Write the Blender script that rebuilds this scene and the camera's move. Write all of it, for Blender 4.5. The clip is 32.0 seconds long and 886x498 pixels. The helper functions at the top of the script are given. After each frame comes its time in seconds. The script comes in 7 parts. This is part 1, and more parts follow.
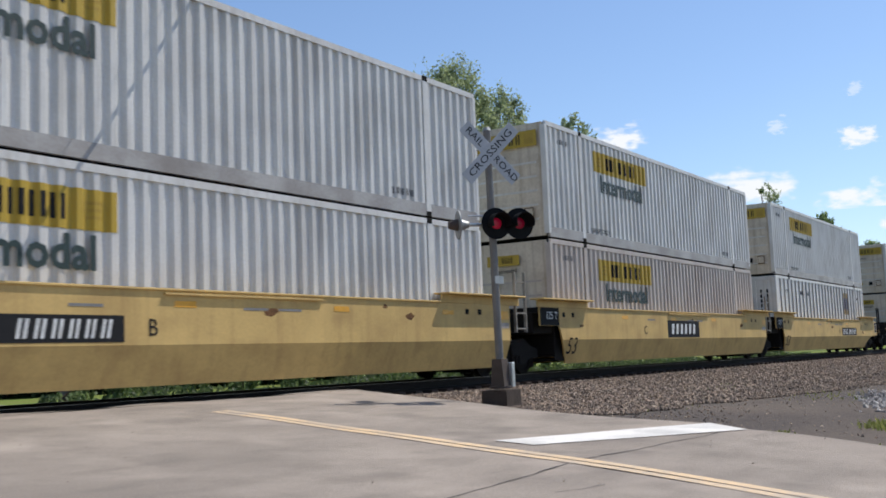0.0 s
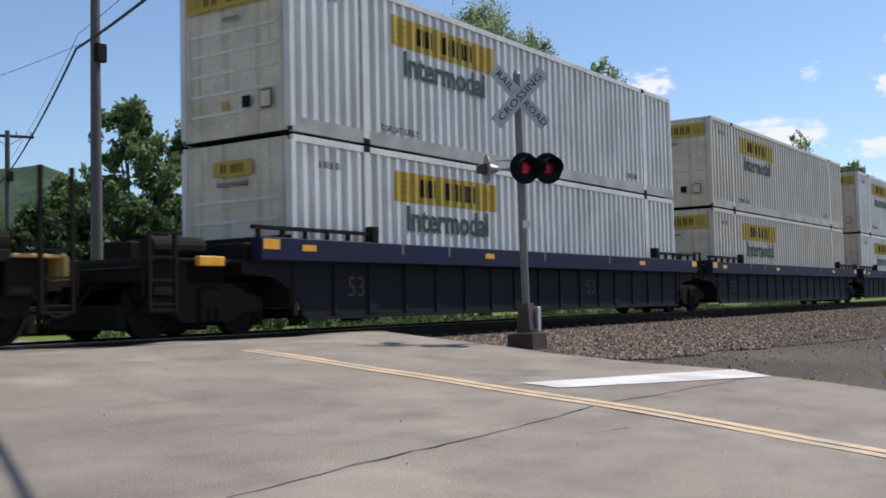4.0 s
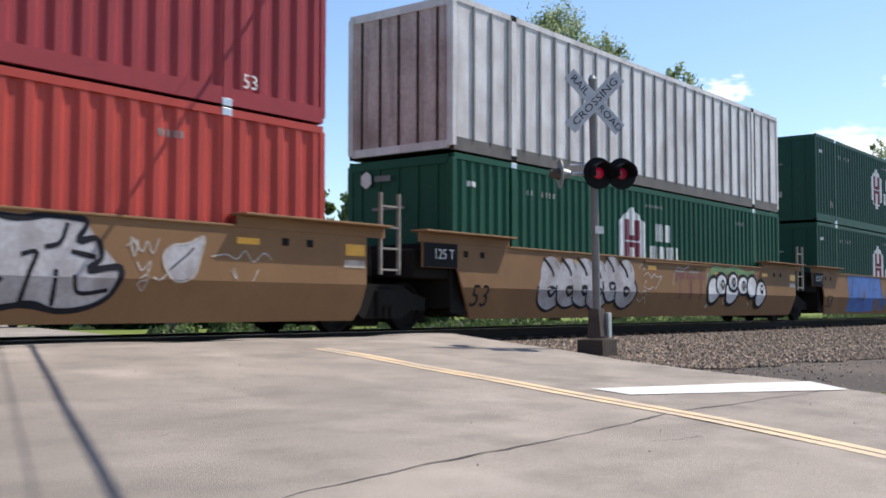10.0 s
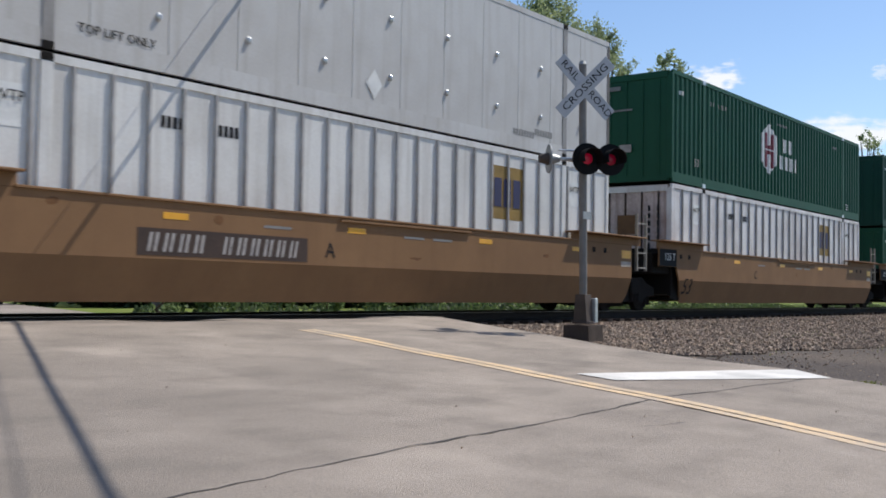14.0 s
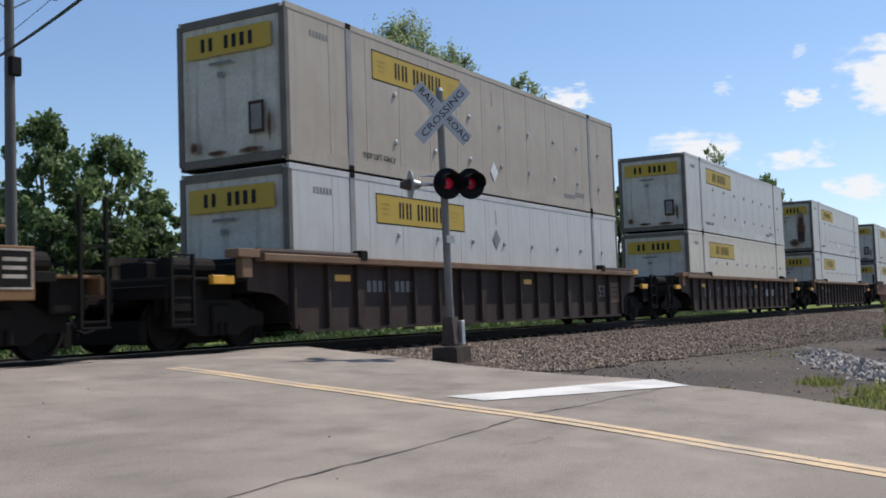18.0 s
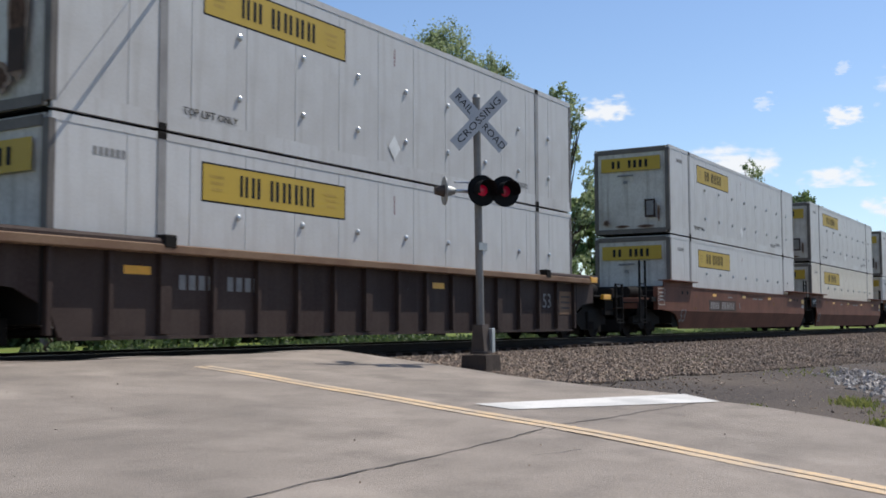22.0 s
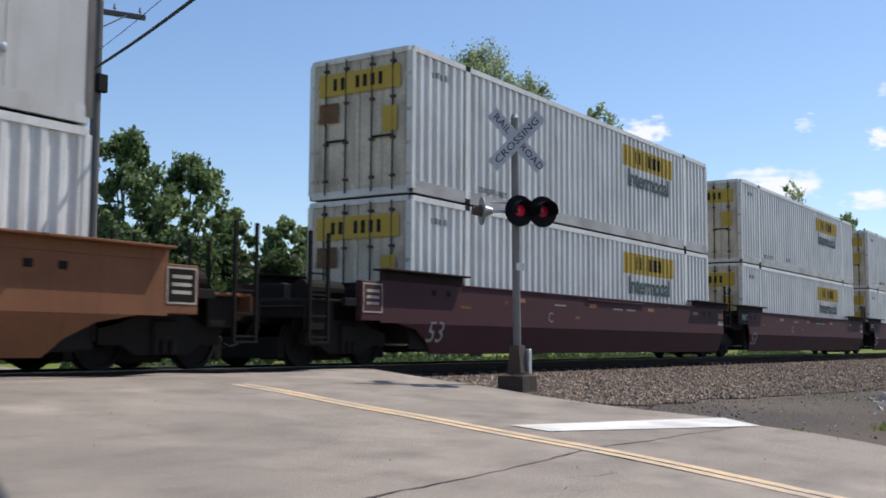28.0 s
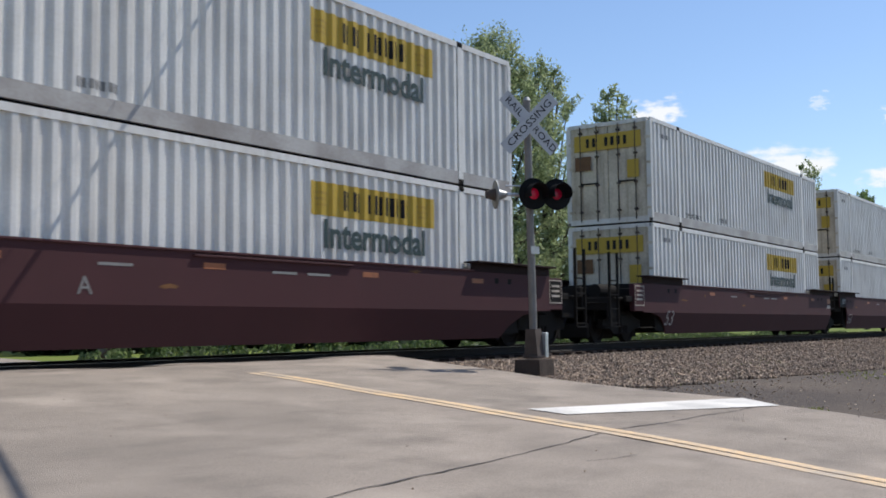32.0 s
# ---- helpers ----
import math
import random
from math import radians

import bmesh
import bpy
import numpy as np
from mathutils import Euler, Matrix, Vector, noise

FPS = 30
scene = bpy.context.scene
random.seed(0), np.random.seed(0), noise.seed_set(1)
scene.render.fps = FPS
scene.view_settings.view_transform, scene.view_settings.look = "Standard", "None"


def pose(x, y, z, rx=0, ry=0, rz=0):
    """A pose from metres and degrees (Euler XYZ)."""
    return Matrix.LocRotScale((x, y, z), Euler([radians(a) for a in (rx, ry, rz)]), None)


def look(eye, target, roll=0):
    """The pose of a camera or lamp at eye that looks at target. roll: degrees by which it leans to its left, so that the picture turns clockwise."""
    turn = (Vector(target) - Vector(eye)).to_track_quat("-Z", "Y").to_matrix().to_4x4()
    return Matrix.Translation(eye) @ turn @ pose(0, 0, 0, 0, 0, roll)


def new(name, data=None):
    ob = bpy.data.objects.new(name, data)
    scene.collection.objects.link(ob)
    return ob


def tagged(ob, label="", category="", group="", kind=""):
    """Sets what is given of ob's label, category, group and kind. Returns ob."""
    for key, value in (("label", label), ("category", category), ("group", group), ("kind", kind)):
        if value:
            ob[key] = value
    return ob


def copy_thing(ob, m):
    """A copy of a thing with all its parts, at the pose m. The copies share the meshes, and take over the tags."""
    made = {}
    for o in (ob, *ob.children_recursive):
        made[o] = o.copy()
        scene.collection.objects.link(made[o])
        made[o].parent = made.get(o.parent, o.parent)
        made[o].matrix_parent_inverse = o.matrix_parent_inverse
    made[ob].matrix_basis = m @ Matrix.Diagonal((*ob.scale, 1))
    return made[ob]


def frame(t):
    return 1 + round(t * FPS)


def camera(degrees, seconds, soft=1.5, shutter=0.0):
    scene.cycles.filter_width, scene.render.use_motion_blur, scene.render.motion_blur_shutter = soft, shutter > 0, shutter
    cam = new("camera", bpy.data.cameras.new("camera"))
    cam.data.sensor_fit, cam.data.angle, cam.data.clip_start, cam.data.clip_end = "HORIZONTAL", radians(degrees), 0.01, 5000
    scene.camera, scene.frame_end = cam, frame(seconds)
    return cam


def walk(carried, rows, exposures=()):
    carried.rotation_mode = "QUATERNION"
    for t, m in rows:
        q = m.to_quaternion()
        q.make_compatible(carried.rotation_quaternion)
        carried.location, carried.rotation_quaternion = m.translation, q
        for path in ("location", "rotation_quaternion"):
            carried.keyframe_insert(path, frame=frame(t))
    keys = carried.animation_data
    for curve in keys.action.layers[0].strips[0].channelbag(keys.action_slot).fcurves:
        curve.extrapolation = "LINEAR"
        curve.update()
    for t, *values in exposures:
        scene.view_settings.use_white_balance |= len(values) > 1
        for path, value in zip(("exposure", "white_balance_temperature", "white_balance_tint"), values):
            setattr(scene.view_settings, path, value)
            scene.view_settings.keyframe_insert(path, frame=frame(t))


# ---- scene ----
import itertools

# ---------------------------------------------------------------- camera
PATH = [
    (0.0, 0.094, -12.862, 0.426, 32.70, 5.91, -2.19),
    (0.5, 0.118, -12.851, 0.427, 33.24, 5.76, -1.81),
    (1.0, 0.076, -12.858, 0.427, 33.66, 5.46, -1.57),
    (1.5, 0.059, -12.861, 0.415, 33.82, 4.86, -2.15),
    (2.0, 0.054, -12.882, 0.420, 32.96, 3.43, -2.95),
    (2.5, 0.048, -12.884, 0.422, 31.75, 2.74, -2.09),
    (3.0, 0.023, -12.876, 0.421, 32.82, 3.67, -1.85),
    (3.5, -0.001, -12.879, 0.415, 33.71, 3.28, -1.64),
    (4.0, 0.022, -12.875, 0.418, 34.20, 2.93, -1.33),
    (4.5, 0.015, -12.872, 0.418, 34.25, 2.87, -1.45),
    (6.5, -0.060, -12.879, 0.421, 35.35, 3.03, -0.98),
    (7.0, 0.039, -12.860, 0.423, 35.76, 3.21, -1.05),
    (7.5, -0.005, -12.851, 0.413, 36.21, 3.41, -0.48),
    (8.0, -0.016, -12.857, 0.425, 37.10, 3.39, -0.66),
    (8.5, -0.036, -12.859, 0.411, 37.91, 2.76, -0.14),
    (9.0, 0.057, -12.847, 0.423, 37.98, 2.79, -0.43),
    (9.5, -0.055, -12.863, 0.418, 38.37, 3.11, 0.20),
    (10.0, -0.025, -12.859, 0.409, 37.92, 3.16, 0.07),
    (10.5, -0.023, -12.863, 0.415, 37.63, 2.81, 0.14),
    (11.0, 0.046, -12.852, 0.433, 37.72, 3.00, -0.64),
    (11.5, -0.055, -12.872, 0.420, 37.46, 2.86, -0.26),
    (12.0, -0.050, -12.863, 0.405, 36.93, 2.84, 0.23),
    (12.5, -0.014, -12.852, 0.417, 36.72, 2.88, -0.13),
    (13.0, 0.037, -12.853, 0.420, 36.87, 2.93, -0.28),
    (13.5, 0.023, -12.859, 0.421, 37.03, 2.59, 0.18),
    (14.0, -0.022, -12.862, 0.407, 37.26, 2.27, 0.93),
    (14.5, 0.001, -12.853, 0.416, 36.27, 2.72, 0.35),
    (15.0, -0.009, -12.876, 0.406, 33.86, 4.00, -1.00),
    (15.5, -0.014, -12.905, 0.397, 28.96, 2.57, -0.63),
    (17.5, -0.093, -12.933, 0.423, 28.41, 1.70, -1.48),
    (18.0, -0.116, -12.920, 0.437, 29.96, 3.52, -2.00),
    (18.5, -0.036, -12.885, 0.439, 32.60, 5.21, -2.33),
    (19.0, 0.022, -12.876, 0.430, 33.79, 5.73, -1.22),
    (19.5, -0.000, -12.878, 0.449, 34.23, 6.04, -1.67),
    (20.0, -0.050, -12.910, 0.437, 33.16, 5.60, -1.61),
    (20.5, -0.089, -12.911, 0.437, 32.27, 4.76, -1.28),
    (21.0, -0.040, -12.898, 0.435, 31.82, 4.18, -1.27),
    (21.5, -0.052, -12.910, 0.433, 31.78, 4.36, -0.93),
    (22.0, -0.055, -12.905, 0.421, 31.77, 3.98, -0.18),
    (22.5, -0.012, -12.900, 0.425, 32.00, 3.92, -0.14),
    (23.0, -0.090, -12.920, 0.431, 32.12, 3.88, 0.24),
    (23.5, 0.004, -12.904, 0.429, 32.33, 4.01, 0.31),
    (24.0, 0.011, -12.895, 0.425, 32.22, 4.17, 0.72),
    (24.5, -0.057, -12.922, 0.441, 31.88, 4.12, 0.57),
    (25.0, -0.031, -12.906, 0.443, 31.78, 4.42, 0.60),
    (25.5, -0.059, -12.909, 0.444, 31.67, 4.35, 0.78),
    (27.5, 0.015, -12.861, 0.435, 34.49, 5.08, -0.37),
    (28.0, -0.042, -12.897, 0.423, 33.78, 5.05, 0.39),
    (28.3, 0.000, -12.922, 0.402, 34.29, 5.05, 1.26),
    (28.5, 0.031, -12.862, 0.427, 35.24, 4.96, 1.17),
    (29.0, 0.043, -12.870, 0.417, 35.40, 4.53, 0.24),
    (29.5, 0.041, -12.877, 0.420, 35.20, 4.00, -0.32),
    (30.0, 0.053, -12.867, 0.415, 35.30, 4.10, -0.07),
    (30.5, 0.108, -12.855, 0.418, 35.36, 4.30, -0.50),
    (31.0, 0.081, -12.866, 0.418, 35.15, 4.12, -0.53),
    (31.5, 0.077, -12.870, 0.415, 34.70, 4.12, -0.87),
    (32.0, 0.016, -12.869, 0.415, 34.59, 4.28, -0.64),
]


def eye_pose(x, y, z, yaw, pitch, roll):
    """yaw: degrees from +x towards +y; roll: the picture turns clockwise."""
    a, b = radians(yaw), radians(pitch)
    ahead = Vector((math.cos(a) * math.cos(b), math.sin(a) * math.cos(b), math.sin(b)))
    return look((x, y, z), Vector((x, y, z)) + ahead * 10, roll)


cam = camera(45.36, 32.0, soft=1.75, shutter=0.12)
walk(cam, [(t, eye_pose(x, y, z, yaw, pitch, roll)) for t, x, y, z, yaw, pitch, roll in PATH],
     exposures=[(0, 0.02), (2, -0.05), (4, -0.05), (7, 0.03), (8, 0.06), (9, 0.22), (10, 0.40), (11, 0.28), (12, 0.25), (13, 0.20), (14, 0.02), (15, 0.10), (18, -0.08), (21, -0.06), (25, -0.02), (28, 0.03), (32, 0.02)])

# ---------------------------------------------------------------- sky, sun, exposure
SUN_WAY = Vector((0.61, -0.27, 1.0)).normalized()
world = bpy.data.worlds.new("sky")
scene.world = world
world.use_nodes = True
wn = world.node_tree
sky = wn.nodes.new("ShaderNodeTexSky")
sky.sky_type = "NISHITA"
sky.sun_disc = False
sky.sun_elevation = math.asin(SUN_WAY.z)
sky.sun_rotation = math.atan2(SUN_WAY.x, SUN_WAY.y)
sky.air_density, sky.dust_density, sky.ozone_density = 1.0, 0.35, 3.0
tone = wn.nodes.new("ShaderNodeMix")
tone.data_type, tone.blend_type = "RGBA", "MULTIPLY"
tone.inputs["Factor"].default_value = 1.0
tone.inputs["B"].default_value = (0.97, 1.0, 1.065, 1)
wn.links.new(sky.outputs[0], tone.inputs["A"])
wn.links.new(tone.outputs["Result"], wn.nodes["Background"].inputs[0])
wn.nodes["Background"].inputs[1].default_value = 0.135
sun = new("sun", bpy.data.lights.new("sun", "SUN"))
sun.data.energy, sun.data.angle, sun.data.color = 4.7, radians(0.53), (1.0, 0.95, 0.87)
sun.matrix_world = look(SUN_WAY * 80, (0, 0, 0))


# ---------------------------------------------------------------- materials
def material(name, color, rough=0.6, metal=0.0, spots=(3.0, 0.12), grain=(40.0, 0.06), bump=0.0, bump_scale=60.0, streak=0.0,
             tint=None, per_object=0.0, spec=0.5, blotch=0.0, island=None, older=None):
    """A painted or raw surface with stains at a large scale, grain at a small one, and rain streaks running down."""
    m = bpy.data.materials.new(name)
    m.use_nodes = True
    nt = m.node_tree
    n, link = nt.nodes, nt.links.new
    b = n["Principled BSDF"]
    b.inputs["Roughness"].default_value, b.inputs["Metallic"].default_value = rough, metal
    b.inputs["Specular IOR Level"].default_value = spec
    co = n.new("ShaderNodeTexCoord")
    dark = tint or tuple(c * 0.45 for c in color)

    def layer(before, scale, amount, stretch=None, low=0.42, high=0.72, detail=4.0, to=dark):
        tex = n.new("ShaderNodeTexNoise")
        tex.inputs["Scale"].default_value, tex.inputs["Detail"].default_value = scale, detail
        if stretch:
            mp = n.new("ShaderNodeMapping")
            mp.inputs["Scale"].default_value = stretch
            link(co.outputs["Object"], mp.inputs[0])
            link(mp.outputs[0], tex.inputs["Vector"])
        else:
            link(co.outputs["Object"], tex.inputs["Vector"])
        r = n.new("ShaderNodeMapRange")
        r.inputs["From Min"].default_value, r.inputs["From Max"].default_value = low, high
        r.inputs["To Max"].default_value = amount
        link(tex.outputs["Fac"], r.inputs["Value"])
        mix = n.new("ShaderNodeMix")
        mix.data_type = "RGBA"
        link(r.outputs[0], mix.inputs["Factor"])
        if isinstance(before, tuple):
            mix.inputs["A"].default_value = (*before, 1)
        else:
            link(before, mix.inputs["A"])
        mix.inputs["B"].default_value = (*to, 1)
        return mix.outputs["Result"]

    out = layer(color, spots[0], spots[1] * 2.2)
    out = layer(out, grain[0], grain[1] * 2.2, detail=2.0, low=0.35, high=0.75)
    if streak:
        out = layer(out, 6.0, streak, (1.0, 1.0, 0.06), 0.5, 0.78, 3.0)
    if blotch:
        out = layer(out, 2.1, blotch, (0.6, 1.0, 1.0), 0.48, 0.74, 6.0)
        out = layer(out, 0.9, blotch * 0.8, None, 0.52, 0.72, 5.0, to=tuple(min(1, c * 1.35) for c in color))
    if older:
        # the surface darkens from one plan line to another, broken up by stains
        sep, add = n.new("ShaderNodeSeparateXYZ"), n.new("ShaderNodeMath")
        tex, r, mix = n.new("ShaderNodeTexNoise"), n.new("ShaderNodeMapRange"), n.new("ShaderNodeMix")
        tex.inputs["Scale"].default_value, tex.inputs["Detail"].default_value = 0.5, 5.0
        link(co.outputs["Object"], tex.inputs["Vector"])
        link(co.outputs["Object"], sep.inputs[0])
        add.operation = "MULTIPLY_ADD"
        add.inputs[1].default_value = -6.0
        link(tex.outputs["Fac"], add.inputs[0])
        link(sep.outputs["X"], add.inputs[2])
        r.inputs["From Min"].default_value, r.inputs["From Max"].default_value = older[0] - 3.0, older[1] - 3.0
        r.inputs["To Max"].default_value = older[2]
        link(add.outputs[0], r.inputs["Value"])
        mix.data_type = "RGBA"
        link(r.outputs[0], mix.inputs["Factor"])
        link(out, mix.inputs["A"])
        mix.inputs["B"].default_value = (*dark, 1)
        out = mix.outputs["Result"]
    if island:
        geo = n.new("ShaderNodeNewGeometry")
        ramp = n.new("ShaderNodeValToRGB")
        for i, (at, c) in enumerate(island):
            e = ramp.color_ramp.elements[i] if i < 2 else ramp.color_ramp.elements.new(at)
            e.position, e.color = at, (*c, 1)
        link(geo.outputs["Random Per Island"], ramp.inputs[0])
        mul = n.new("ShaderNodeMix")
        mul.data_type, mul.blend_type = "RGBA", "MULTIPLY"
        mul.inputs["Factor"].default_value = 1.0
        link(out, mul.inputs["A"])
        link(ramp.outputs[0], mul.inputs["B"])
        out = mul.outputs["Result"]
    if per_object:
        info = n.new("ShaderNodeObjectInfo")
        hsv = n.new("ShaderNodeHueSaturation")
        r = n.new("ShaderNodeMapRange")
        r.inputs["To Min"].default_value, r.inputs["To Max"].default_value = 1 - per_object, 1 + per_object
        link(info.outputs["Random"], r.inputs["Value"])
        link(r.outputs[0], hsv.inputs["Value"])
        link(out, hsv.inputs["Color"])
        out = hsv.outputs[0]
    link(out, b.inputs["Base Color"])
    if bump:
        tex = n.new("ShaderNodeTexNoise")
        tex.inputs["Scale"].default_value, tex.inputs["Detail"].default_value = bump_scale, 4.0
        link(co.outputs["Object"], tex.inputs["Vector"])
        bp = n.new("ShaderNodeBump")
        bp.inputs["Strength"].default_value, bp.inputs["Distance"].default_value = bump, 0.02
        link(tex.outputs["Fac"], bp.inputs["Height"])
        link(bp.outputs[0], b.inputs["Normal"])
    return m


def glow(name, color, strength):
    m = bpy.data.materials.new(name)
    m.use_nodes = True
    b = m.node_tree.nodes["Principled BSDF"]
    b.inputs["Base Color"].default_value = (*[c * 0.4 for c in color], 1)
    b.inputs["Roughness"].default_value = 0.25
    b.inputs["Emission Color"].default_value = (*color, 1)
    b.inputs["Emission Strength"].default_value = strength
    return m


